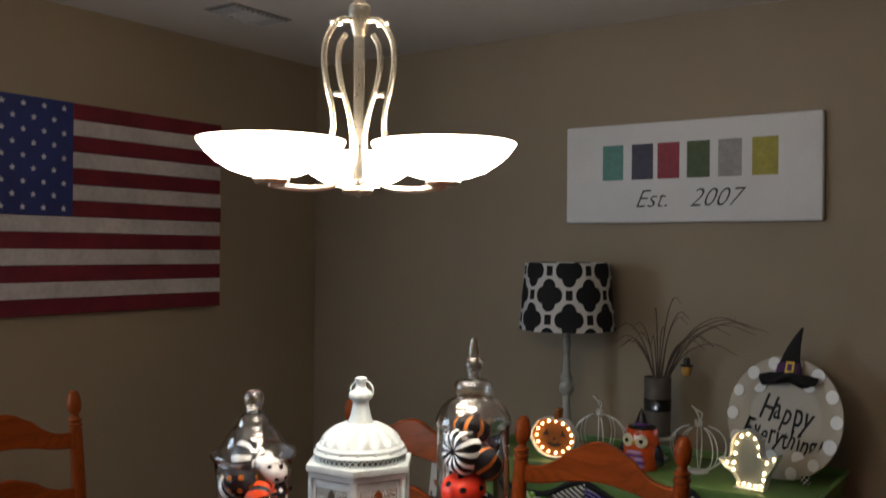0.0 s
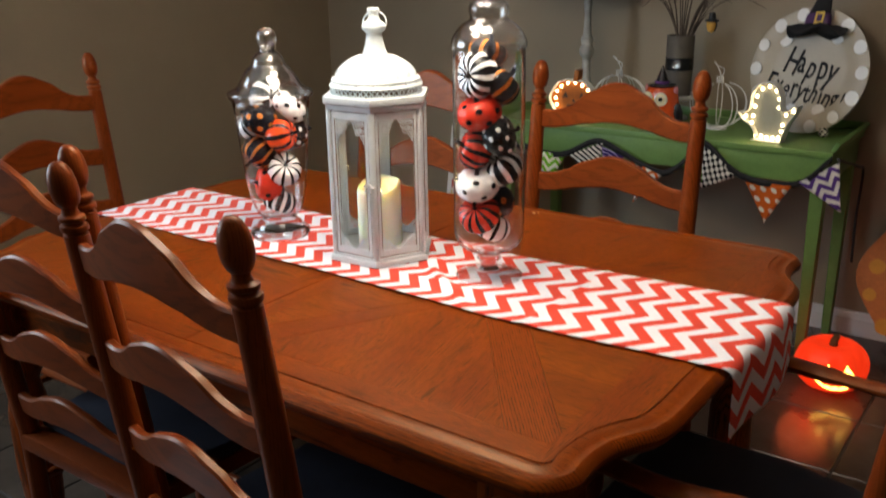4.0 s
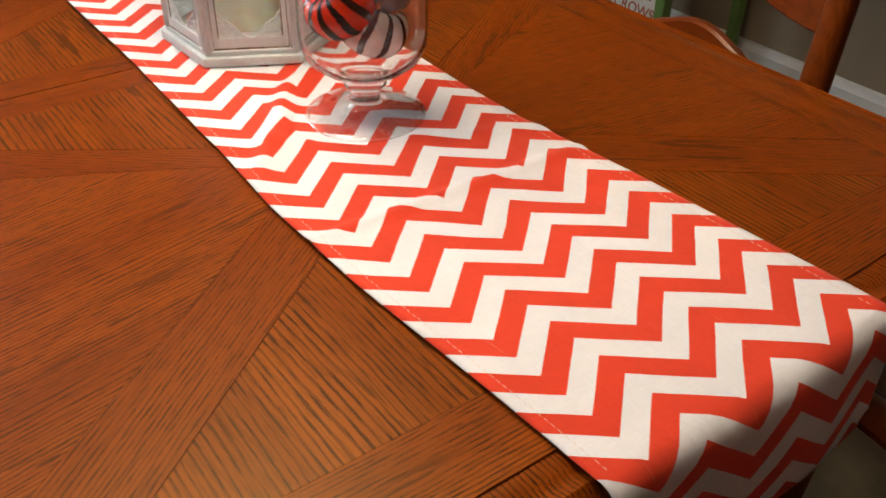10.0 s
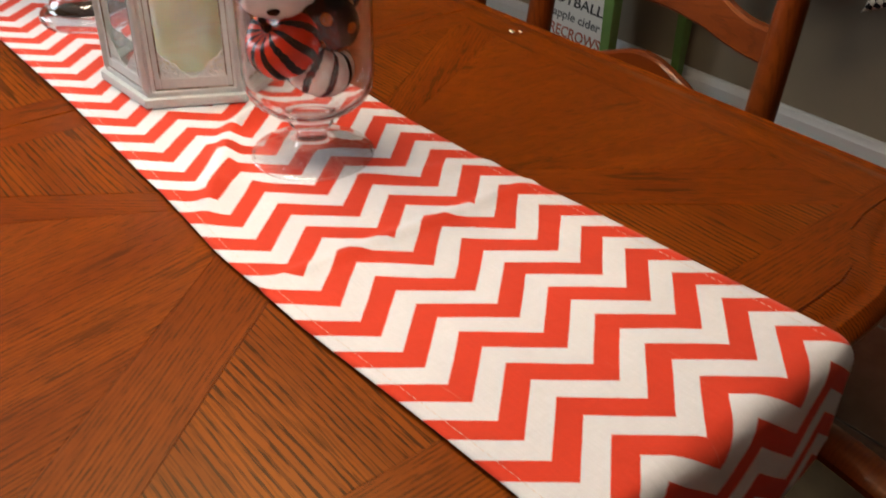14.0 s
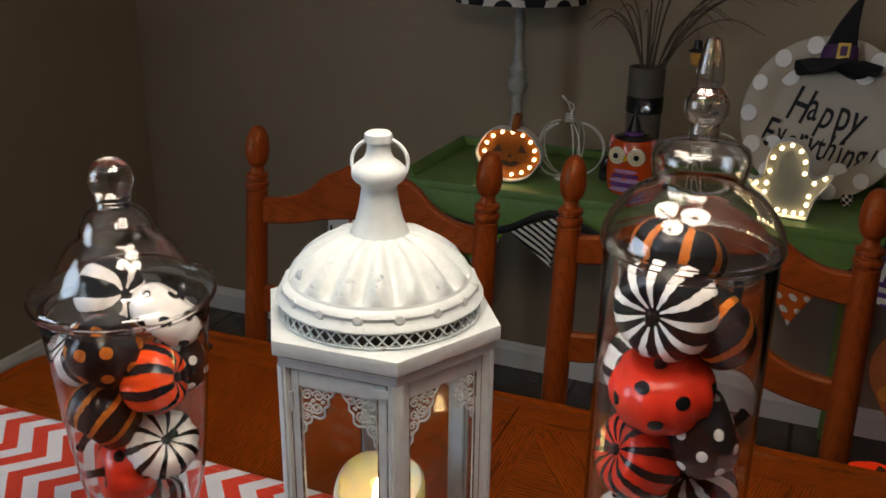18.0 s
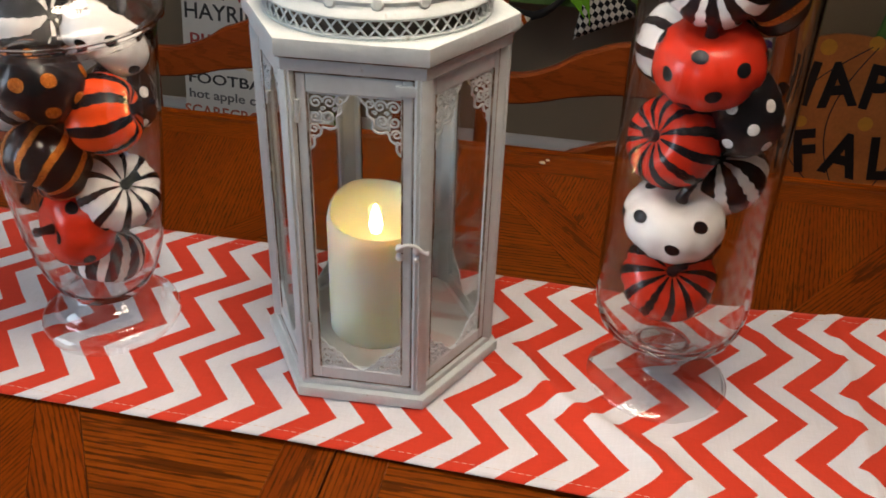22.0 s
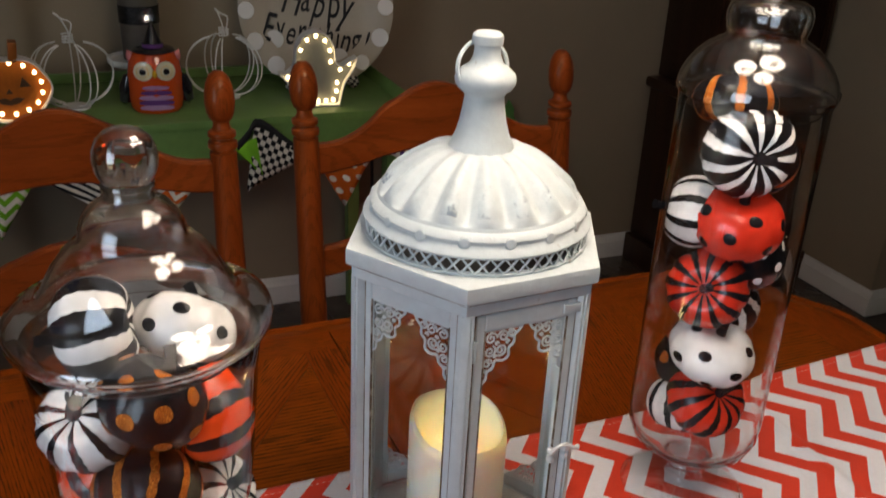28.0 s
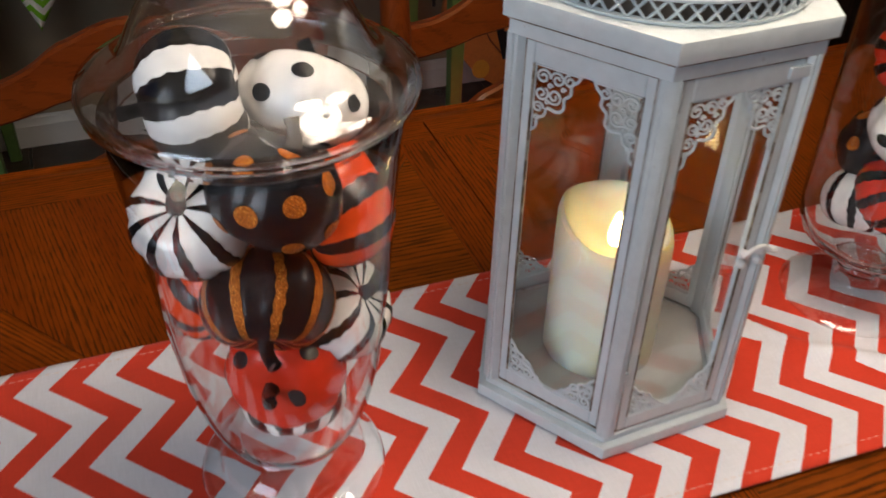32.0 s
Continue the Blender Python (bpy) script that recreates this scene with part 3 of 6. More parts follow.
def slat_mesh(z0, z1, rise):
    """A slat with a bow-shaped outline and scalloped shoulders, bent back a little."""
    bm = bmesh.new()
    n, w, rows = 36, HALF - 0.008, []

    def bow(s):
        s = abs(s)
        return 1.0 - 0.5 * (1 - math.cos(math.pi * min(1, s / 0.86))) + 0.07 * math.exp(-((s - 0.42) / 0.08) ** 2)

    for i in range(n + 1):
        s = -1 + 2 * i / n
        top, low = z1 - rise + rise * bow(s), z0 - 0.018 + 0.024 * bow(s * 0.92)
        yb = -0.016 * (1 - s * s)
        row = []
        for z, t in ((low, -0.006), (low + 0.003, -0.0085), (top - 0.004, -0.0085), (top, -0.005), (top, 0.005), (top - 0.004, 0.0085), (low + 0.003, 0.0085), (low, 0.006)):
            row.append(bm.verts.new((s * w, back_y(z) + yb + t, z)))
        rows.append(row)
    for a, b in zip(rows, rows[1:]):
        for k in range(8):
            bm.faces.new((a[k], a[(k + 1) % 8], b[(k + 1) % 8], b[k]))
    bm.faces.new(rows[0])
    bm.faces.new(rows[-1][::-1])
    return bm


def ladder_chair(m, label, arms=False):
    ch = thing("dining_chair", m, label, "chair", "chairs round the dining table")
    for sx in (-1, 1):
        part("back_post", post_mesh(), chair_post, ch, m=pose(sx * HALF, 0, 0))
        bm = lathe(bmesh.new(), [(0.013, 0), (0.02, 0.015), (0.014, 0.03), (0.02, 0.07), (0.021, 0.2), (0.015, 0.23), (0.023, 0.25), (0.016, 0.27), (0.022, 0.3), (0.022, 0.425)], 16)
        part("front_leg", bm, chair_post, ch, m=pose(sx * 0.205, 0.235, 0))
    for z0, z1, rise in ((0.945, 1.045, 0.075), (0.79, 0.872, 0.055), (0.645, 0.725, 0.055), (0.515, 0.585, 0.045)):
        part("back_slat", slat_mesh(z0, z1, rise), chair_oak, ch)
    part("seat_frame", slab(bmesh.new(), [(-0.2, -0.185), (0.2, -0.185), (0.232, 0.26), (-0.232, 0.26)], 0.41, 0.445, 0.005), chair_oak, ch)
    pad = bmesh.new()
    slab(pad, [(-0.185, -0.145), (0.185, -0.145), (0.215, 0.0), (0.22, 0.245), (-0.22, 0.245), (-0.215, 0.0)], 0.445, 0.475, 0.012, 3)
    part("cushion", pad, navy_cloth, ch, "dark navy seat cushion")
    for z, y, w in ((0.16, 0.235, 0.2), (0.30, 0.235, 0.2), (0.22, -0.165, 0.2)):
        part("stretcher", tube(bmesh.new(), [(-w, y, z), (-w / 2, y, z), (0, y, z), (w / 2, y, z), (w, y, z)], [0.008, 0.011, 0.013, 0.011, 0.008], 10), chair_oak, ch)
    for sx in (-1, 1):
        for z in (0.19, 0.33):
            part("stretcher", tube(bmesh.new(), [(sx * HALF, -0.165, z), (sx * HALF, 0.035, z), (sx * HALF, 0.235, z)], [0.009, 0.012, 0.009], 10), chair_oak, ch)
        if arms:
            line = smooth_line([(sx * 0.21, -0.185, 0.655), (sx * 0.225, -0.08, 0.648), (sx * 0.245, 0.06, 0.645), (sx * 0.235, 0.17, 0.65), (sx * 0.225, 0.25, 0.64)], 6)
            bm = tube(bmesh.new(), line, [0.017] * 8 + [0.021] * (len(line) - 8), 12)
            for v in bm.verts:
                v.co.z = 0.648 + (v.co.z - 0.648) * 0.6
            part("armrest", bm, chair_oak, ch, "curved flat armrest")
            part("arm_support", lathe(bmesh.new(), [(0.013, 0.44), (0.018, 0.48), (0.012, 0.52), (0.02, 0.57), (0.014, 0.635)], 14), chair_post, ch, m=pose(sx * 0.22, 0.215, 0))
    return ch


first = ladder_chair(pose(0.2185, 0.613 - 0.236, 0, 0, 0, 180), "honey oak ladder-back chair with ball finials facing the console side")
first.matrix_world = pose(0.2185, 0.613 - 0.238, 0, 0, 0, 180)
copy_thing(first, pose(-0.31, 0.582 - 0.238, 0, 0, 0, 180))
near = copy_thing(first, pose(0.2015 + 0.0305, -0.705 + 0.236, 0, 0, 0, -7.3))
tagged(near, "honey oak ladder-back chair seen from behind, pushed to the table")
near = copy_thing(first, pose(-0.295, -0.605 + 0.238, 0, 0, 0, 0))
tagged(near, "honey oak ladder-back chair seen from behind, pushed to the table")
head = copy_thing(first, pose(-1.205 + 0.238, -0.03, 0, 0, 0, -90))
tagged(head, "honey oak ladder-back chair at the far end of the table")
ladder_chair(pose(0.975 - 0.165, -0.063, 0, 0, 0, 90), "oak ladder-back armchair with dark cushion at the table end", arms=True)

# ---- lantern ----
LZ = TABLE_Z + 0.0035
lantern = thing("lantern", pose(0, 0, LZ, 0, 0, 3), "distressed white metal hexagonal candle lantern with filigree and latched door", "lantern")


def hexagon(r):
    return [(r * math.cos(radians(60 * i)), r * math.sin(radians(60 * i))) for i in range(6)]


bm = slab(bmesh.new(), hexagon(0.1105), 0.0, 0.011, 0.0018)
slab(bm, hexagon(0.104), 0.011, 0.017, 0.001)
part("base", bm, white_metal, lantern)
part("floor_plate", slab(bmesh.new(), hexagon(0.092), 0.0172, 0.0185), painted("grey_plate", (0.45, 0.46, 0.44), 0.35, 10, 0.15, 0.2), lantern, "grey painted inside floor")
bm = slab(bmesh.new(), hexagon(0.1105), 0.3115, 0.325, 0.0015)
slab(bm, hexagon(0.1055), 0.300, 0.3115, 0.0012)
part("roof_plate", bm, white_metal, lantern)
bm = bmesh.new()
box(bm, -0.0062, 0.0045, -0.0062, 0.0062, 0.017, 0.3005, 0.0012)
box(bm, 0.0045, 0.0062, -0.0035, 0.0035, 0.017, 0.3005, 0.0006)
post_me = finish(bm, "corner_post", white_metal)
for i in range(6):
    ob = new("corner_post", post_me)
    ob.parent, ob.matrix_local = lantern, pose(0, 0, 0, 0, 0, 60 * i) @ pose(0.0985, 0, 0)


def scroll(bm, cx, cz, r, turns, start, way, thick=0.0009):
    pts = []
    for i in range(int(14 * turns) + 1):
        a = radians(start) + way * 2 * math.pi * i / 14
        k = r * (1 - 0.8 * i / (14 * turns))
        pts.append((cx + k * math.cos(a), 0, cz + k * math.sin(a)))
    tube(bm, pts, thick, 5)


def bracket(tall):
    """Openwork corner of scrolls; the corner of the frame is at the origin, it fills x and -z."""
    bm = bmesh.new()
    if tall:
        edge = [(0.0, -0.046), (0.004, -0.042), (0.0045, -0.036), (0.009, -0.033), (0.011, -0.027), (0.017, -0.028), (0.022, -0.025), (0.022, -0.018), (0.026, -0.014), (0.026, -0.008), (0.030, -0.004), (0.032, 0.0)]
    else:
        edge = [(0.0, -0.03), (0.004, -0.026), (0.007, -0.021), (0.012, -0.019), (0.014, -0.012), (0.02, -0.011), (0.024, -0.005), (0.032, 0.0)]
    tube(bm, smooth_line([(x, 0, z) for x, z in edge], 3), 0.0011, 5)
    tube(bm, [(0.0007, 0, edge[0][1]), (0.0007, 0, -0.0007), (edge[-1][0], 0, -0.0007)], 0.0010, 5)
    k = 1.0 if tall else 0.62
    scroll(bm, 0.0065, -0.0075 * k, 0.0052, 1.5, 0, 1)
    scroll(bm, 0.0165, -0.0070 * k, 0.0050, 1.5, 180, -1)
    scroll(bm, 0.0245, -0.0055 * k, 0.0040, 1.4, 90, 1)
    scroll(bm, 0.0060, -0.0185 * k, 0.0050, 1.5, 60, -1)
    scroll(bm, 0.0150, -0.0185 * k, 0.0052, 1.5, 240, 1)
    scroll(bm, 0.0045, -0.0285 * k, 0.0040, 1.4, 0, 1)
    for cx, cz in ((0.0115, -0.0125), (0.0205, -0.0125), (0.0105, -0.0235), (0.0035, -0.0355)):
        scroll(bm, cx, cz * k, 0.0018, 1.0, 0, 1, 0.0008)
    return finish(bm, "filigree", white_metal)


tall_bracket, low_bracket = bracket(True), bracket(False)
APO = 0.0985 * math.cos(radians(30)) - 0.0005  # from the axis to a face
FW = 0.0985 / 2 - 0.0065  # half a face between its posts
for i in range(6):
    turn = pose(0, 0, 0, 0, 0, 60 * i + 30 - 90) @ pose(0, APO, 0)  # x runs along the face, y points outwards
    door = i == 4
    face = lantern
    bm = bmesh.new()
    s = 0.0075 if door else 0.0065
    y0, y1 = (-0.002, 0.0045) if door else (-0.002, 0.0022)
    box(bm, -FW, -FW + s, y0, y1, 0.019, 0.298, 0.0008, seg=1)
    box(bm, FW - s, FW, y0, y1, 0.019, 0.298, 0.0008, seg=1)
    box(bm, -FW + s, FW - s, y0, y1, 0.019, 0.0315, 0.0008, seg=1)
    box(bm, -FW + s, FW - s, y0, y1, 0.284, 0.298, 0.0008, seg=1)
    panel_ = part("door" if door else "side_frame", bm, white_metal, face, "hinged lantern door" if door else "", m=turn)
    part("pane", box(bmesh.new(), -FW + s - 0.001, FW - s + 0.001, -0.0012, 0.0, 0.031, 0.285), pane_glass, panel_, "clear glass pane", smooth=False).visible_shadow = False
    for sx in (1, -1):
        for me, z in ((tall_bracket, 0.284), (low_bracket, 0.0315)):
            ob = new("filigree", me)
            ob.parent = panel_
            up = 1 if me is tall_bracket else -1
            ob.matrix_local = Matrix.Translation((-sx * (FW - s), y1 - 0.0016, z)) @ Matrix.Diagonal((sx, 1, up, 1))
    if door:
        bm = bmesh.new()
        tube(bm, smooth_line([(-FW + 0.011, 0.008, 0.160), (-FW + 0.004, 0.009, 0.1655), (-FW - 0.004, 0.009, 0.1655), (-FW - 0.010, 0.009, 0.161), (-FW - 0.015, 0.009, 0.1605)], 5), [0.0016] * 18 + [0.0022] * 3, 8)
        for x in (-FW + 0.009, -FW - 0.0045):
            lathe(bm, [(0.0035, 0), (0.0035, 0.003), (0.002, 0.005), (0, 0.0055)], 12, m=pose(x, 0.0035, 0.160, -90, 0, 0))
            lathe(bm, [(0.0032, 0), (0.0032, 0.003), (0.002, 0.005), (0, 0.0055)], 12, m=pose(x, 0.0035, 0.152, -90, 0, 0))
        part("latch", bm, painted("white_hook", (0.78, 0.78, 0.77), 0.3, 20, 0.05, 0.05), panel_, "small white hook latch")
        bm = box(bmesh.new(), -FW - 0.008, -FW + 0.012, 0.004, 0.0065, 0.287, 0.295, 0.001)
        part("stop", bm, white_metal, panel_)
        for z in (0.06, 0.26):
            part("hinge", tube(bmesh.new(), [(FW, 0.004, z), (FW, 0.004, z + 0.018)], 0.0022, 8), white_metal, panel_)

# pierced band under the dome
bm = bmesh.new()
N = 52
for i in range(N):
    for way in (1, -1):
        pts = []
        for k in range(4):
            a = 2 * math.pi * (i + way * k / 3) / N
            pts.append((0.0876 * math.cos(a), 0.0876 * math.sin(a), 0.3265 + 0.0125 * k / 3))
        tube(bm, pts, 0.00095, 4)
tagged(part("pierced_band", bm, white_metal, lantern), "pierced white metal lattice band under the dome", kind="stuff")
rub = painted("worn_edge", (0.40, 0.35, 0.29), 0.6, 60, 0.3, 0.2, 160, worn=(0.11, 0.07, 0.04), worn_at=0.45)
for i in range(6):
    turn = pose(0, 0, 0, 0, 0, 60 * i + 30 - 90) @ pose(0, APO, 0)
    y1 = 0.0045 if i == 4 else 0.0022
    s = 0.0075 if i == 4 else 0.0065
    bm = bmesh.new()
    for sx in (-1, 1):
        tube(bm, [(sx * (FW + 0.0003), y1 * 0.55, 0.020), (sx * (FW + 0.0003), y1 * 0.55, 0.298)], 0.00110, 6)
        tube(bm, [(sx * (FW - s), y1 - 0.0006, 0.0315), (sx * (FW - s), y1 - 0.0006, 0.284)], 0.00095, 6)
    for z, r in ((0.018, 0.0011), (0.2990, 0.0012), (0.2985, 0.0012)):
        tube(bm, [(-FW - 0.005, y1 * 0.6, z), (FW + 0.005, y1 * 0.6, z)], r, 6)
    tube(bm, [(-FW - 0.010, 0.0088, 0.3113), (FW + 0.010, 0.0088, 0.3113)], 0.0010, 6)
    part("rubbed_edge", bm, rub, lantern, "brown rubbed edges in the grooves", m=turn)
# dark sleeve added behind the lattice; its colour stands for the shade inside
part("band_lining", lathe(bmesh.new(), [(0.080, 0.325), (0.080, 0.342)], 40), painted("inner_shadow_metal", (0.16, 0.12, 0.09), 0.6), lantern, "added dark sleeve, coloured as the shade inside the band")
dome = [(0.0862, 0.3250), (0.0892, 0.3255), (0.0897, 0.3272), (0.0862, 0.3278)]
part("lower_rim", lathe(bmesh.new(), dome, 64), white_metal, lantern)
rim = [(r * 0.905, z) for r, z in ((0.0950, 0.3385), (0.0992, 0.3388), (0.1000, 0.3405), (0.0990, 0.3425), (0.0955, 0.3445), (0.0935, 0.3475), (0.0945, 0.3505), (0.0925, 0.3535), (0.0880, 0.3555), (0.0865, 0.3580))]
bm = lathe(bmesh.new(), rim, 72)
for i in range(16):
    a = 2 * math.pi * (i + 0.5) / 16
    lathe(bm, [(0.0050, 0), (0.0036, 0.0012), (0, 0.0015)], 8, m=Matrix.Translation((0.0848 * math.cos(a), 0.0848 * math.sin(a), 0.3492)) @ pose(0, 0, 0, 0, 0, math.degrees(a)) @ pose(0, 0, 0, 0, 78, 0))
part("dome_rim", bm, white_metal, lantern)
# fluted dome: sixteen raised gadroons that swell towards the rim
bm = bmesh.new()
rows, SEG = [], 192
for j in range(27):
    t = j / 26
    r = 0.0783 - 0.0545 * t
    z = 0.3575 + 0.0375 * (1 - (1 - t) ** 1.7)
    row = []
    for i in range(SEG):
        a = 2 * math.pi * i / SEG
        lobe = (0.5 + 0.5 * math.cos(16 * a)) ** (0.55 + 0.7 * t)
        swell = 0.0088 * (lobe - 0.45) * (1 - t) ** 0.8
        if t < 0.16:
            swell *= math.sqrt(max(0.0, t / 0.16))
        row.append(bm.verts.new(((r + swell * 0.75) * math.cos(a), (r + swell * 0.75) * math.sin(a), z + swell * 0.9)))
    rows.append(row)
for a, b in zip(rows, rows[1:]):
    for i in range(SEG):
        bm.faces.new((a[i], a[(i + 1) % SEG], b[(i + 1) % SEG], b[i]))
dome_top = part("dome", bm, white_metal, lantern, "fluted white dome with worn patches", angle=70)
# the heads of the gadroons take a paint mottled with grey-blue
mottled = painted("mottled_gadroon", (0.56, 0.635, 0.66), 0.36, 24, 0.12, 0.4, 120, worn=(0.23, 0.29, 0.35), worn_at=0.53)
dome_top.data.materials.append(mottled)
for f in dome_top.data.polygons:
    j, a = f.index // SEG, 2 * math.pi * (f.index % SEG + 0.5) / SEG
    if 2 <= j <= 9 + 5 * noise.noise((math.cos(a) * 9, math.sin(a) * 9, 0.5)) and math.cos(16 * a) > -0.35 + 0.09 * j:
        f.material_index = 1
neck = [(0.0250, 0.3915), (0.0257, 0.3940), (0.0248, 0.3958), (0.0236, 0.3985), (0.0206, 0.4060), (0.0179, 0.4160), (0.0161, 0.4260), (0.0150, 0.4345), (0.0165, 0.4375), (0.0205, 0.4405), (0.0228, 0.4440), (0.0233, 0.4475),
        (0.0222, 0.4515), (0.0180, 0.4555), (0.0130, 0.4590), (0.0106, 0.4640), (0.0097, 0.4695), (0.0099, 0.4725), (0.0114, 0.4735), (0.0118, 0.4770), (0.0114, 0.4800), (0.0092, 0.4820), (0.0, 0.4830)]
part("neck", lathe(bmesh.new(), neck, 40), white_metal, lantern, "turned neck and knob")
ring = [(0.0240 * math.cos(2 * math.pi * i / 36), 0.004 + 0.004 * math.sin(2 * math.pi * i / 36), 0.4510 + 0.0200 * math.sin(2 * math.pi * i / 36)) for i in range(36)]
part("ring_handle", tube(bmesh.new(), ring, 0.0017, 8, closed=True), white_metal, lantern, "thin wire carrying ring", m=pose(0, 0, 0.004, 0, 0, 12))

# candle inside
wax, _n, _l, _b = material("ivory_wax")
_b.inputs["Base Color"].default_value = (0.66, 0.64, 0.50, 1)
_b.inputs["Subsurface Weight"].default_value = 0.8
_b.inputs["Subsurface Radius"].default_value = (0.03, 0.018, 0.007)
_b.inputs["Subsurface Scale"].default_value = 1.2
_b.inputs["Roughness"].default_value = 0.45
bumped(_n, _l, _b, noisy(_n, _l, mapped(_n, _l), 60, 4), 0.15)
candle = thing("candle", pose(-0.004, 0.0, LZ + 0.016), "lit flameless ivory pillar candle with a sloping top", "candle")
bm = lathe(bmesh.new(), [(0, 0), (0.0415, 0), (0.0440, 0.003), (0.0440, 0.06), (0.0440, 0.104), (0.0440, 0.126), (0.0428, 0.1325), (0.0402, 0.1350), (0.0376, 0.1330), (0.0350, 0.1250), (0.0290, 0.1140), (0.0190, 0.1070), (0.0090, 0.1040), (0, 0.1035)], 56)
for v in bm.verts:
    if v.co.z > 0.1:
        v.co.z += -0.010 + min(1.0, (v.co.z - 0.1) / 0.02) * (0.24 * v.co.y - 0.05 * v.co.x + 0.002 * math.sin(3 * math.atan2(v.co.y, v.co.x)))
part("wax", bm, wax, candle, "ivory wax body")
flame_glow = glowing("flame_glow", (1.0, 0.72, 0.32), 13, (1, 0.85, 0.5))
part("flame", lathe(bmesh.new(), [(0, 0), (0.0046, 0.003), (0.0064, 0.010), (0.0050, 0.019), (0.0020, 0.029), (0, 0.032)], 16), flame_glow, candle, "glowing plastic flame", m=pose(0, -0.002, 0.100))
lamp_in = bpy.data.lights.new("candle_light", "POINT")
lamp_in.energy, lamp_in.color, lamp_in.shadow_soft_size = 0.0016, (1.0, 0.66, 0.28), 0.006
new("candle_light", lamp_in).location = (-0.004, -0.005, LZ + 0.142)

# ---- glass jars ----
jar_r = thing("apothecary_jar", pose(0.259, 0.0, LZ), "tall cylindrical footed glass jar with lid, full of small pumpkins", "jar", "glass jars on the runner")
under = [(0.0, 0.0085), (0.018, 0.0075), (0.040, 0.0042), (0.0590, 0.0016), (0.0600, 0.0)]
outer = under + [(0.0622, 0.0), (0.0630, 0.0018), (0.0618, 0.0034), (0.042, 0.0062), (0.022, 0.0105), (0.0165, 0.016), (0.0150, 0.024), (0.0185, 0.031), (0.0225, 0.036), (0.0200, 0.041), (0.0215, 0.045),
         (0.030, 0.050), (0.046, 0.056), (0.0580, 0.066), (0.0636, 0.079), (0.0650, 0.095), (0.0648, 0.20), (0.0645, 0.32), (0.0645, 0.418)]
inner = [(r - 0.0022, z) for r, z in outer[:17:-1]]
inner[-1] = (0.044, 0.0585)
part("body", lathe(bmesh.new(), outer + [(0.0640, 0.4195)] + [(r, z) for r, z in inner] + [(0.028, 0.0530), (0.0, 0.0505)], 56), clear_glass, jar_r, "clear glass cylinder on a foot", angle=50)
lid_out = [(0.0600, 0.411), (0.0610, 0.4195), (0.0665, 0.4205), (0.0675, 0.4235), (0.0672, 0.4290), (0.0655, 0.4360), (0.0610, 0.4450), (0.0545, 0.4540), (0.0465, 0.4615), (0.0385, 0.4665), (0.0335, 0.4690), (0.0322, 0.4720),
           (0.0335, 0.4755), (0.0350, 0.4830), (0.0350, 0.4900), (0.0330, 0.4960), (0.0260, 0.5000), (0.0110, 0.5020), (0.0, 0.5025)]
knob_prof = [(0.0, 0.5026), (0.0105, 0.5030), (0.0100, 0.5130), (0.0130, 0.5160), (0.0158, 0.5220), (0.0158, 0.5290), (0.0120, 0.5360), (0.0085, 0.5390), (0.0100, 0.5450), (0.0090, 0.5560), (0.0055, 0.5720), (0.0, 0.5750)]
part("finial", lathe(bmesh.new(), knob_prof, 32), knob_glass, jar_r, "solid pointed glass finial")
lid_in = [(0.0, 0.4985), (0.0250, 0.4970), (0.0312, 0.4930), (0.0328, 0.4880), (0.0328, 0.4835), (0.0312, 0.4765), (0.0300, 0.4720), (0.0312, 0.4672), (0.0370, 0.4643), (0.0448, 0.4595), (0.0527, 0.4520), (0.0590, 0.4435), (0.0633, 0.4350), (0.0650, 0.4288), (0.0650, 0.4245), (0.0585, 0.4230), (0.0580, 0.411)]
part("lid", welded(lathe(bmesh.new(), lid_out + lid_in + lid_out[:1], 56)), lid_glass, jar_r, "domed glass lid with pointed finial", angle=50)

jar_l = thing("apothecary_jar", pose(-0.262, -0.030, LZ), "tulip-shaped footed glass jar with a ball-knob lid, full of small pumpkins", "jar", "glass jars on the runner")
under = [(0.0, 0.004), (0.030, 0.0038), (0.052, 0.0028), (0.0580, 0.0)]
outer = under + [(0.0615, 0.0), (0.0640, 0.0035), (0.0645, 0.0085), (0.0628, 0.0132), (0.0585, 0.0160), (0.0535, 0.0170), (0.0508, 0.0186), (0.0500, 0.0225), (0.0470, 0.0285), (0.0415, 0.0335), (0.0365, 0.0362), (0.0348, 0.0385), (0.0370, 0.0420),
         (0.0440, 0.0500), (0.0510, 0.0640), (0.0570, 0.0830), (0.0625, 0.1100), (0.0672, 0.1500), (0.0710, 0.1900), (0.0745, 0.2350), (0.0775, 0.2700), (0.0800, 0.2920)]
inner = [(r - 0.0024, z) for r, z in outer[:16:-1]]
hollow = [(0.0335, 0.0460), (0.0180, 0.0436), (0.0, 0.0430)]
part("body", lathe(bmesh.new(), outer + [(0.0792, 0.2935)] + inner + hollow, 56), clear_glass, jar_l, "clear tulip-shaped glass body on a foot", angle=50)
lid_out = [(0.0740, 0.286), (0.0750, 0.2945), (0.0820, 0.2955), (0.0872, 0.3000), (0.0885, 0.3065), (0.0870, 0.3110), (0.0800, 0.3140), (0.0705, 0.3180), (0.0645, 0.3240), (0.0605, 0.3320), (0.0540, 0.3440), (0.0470, 0.3540), (0.0400, 0.3605),
           (0.0352, 0.3635), (0.0343, 0.3670), (0.0338, 0.3720), (0.0305, 0.3800), (0.0250, 0.3865), (0.0190, 0.3905), (0.0, 0.3915)]
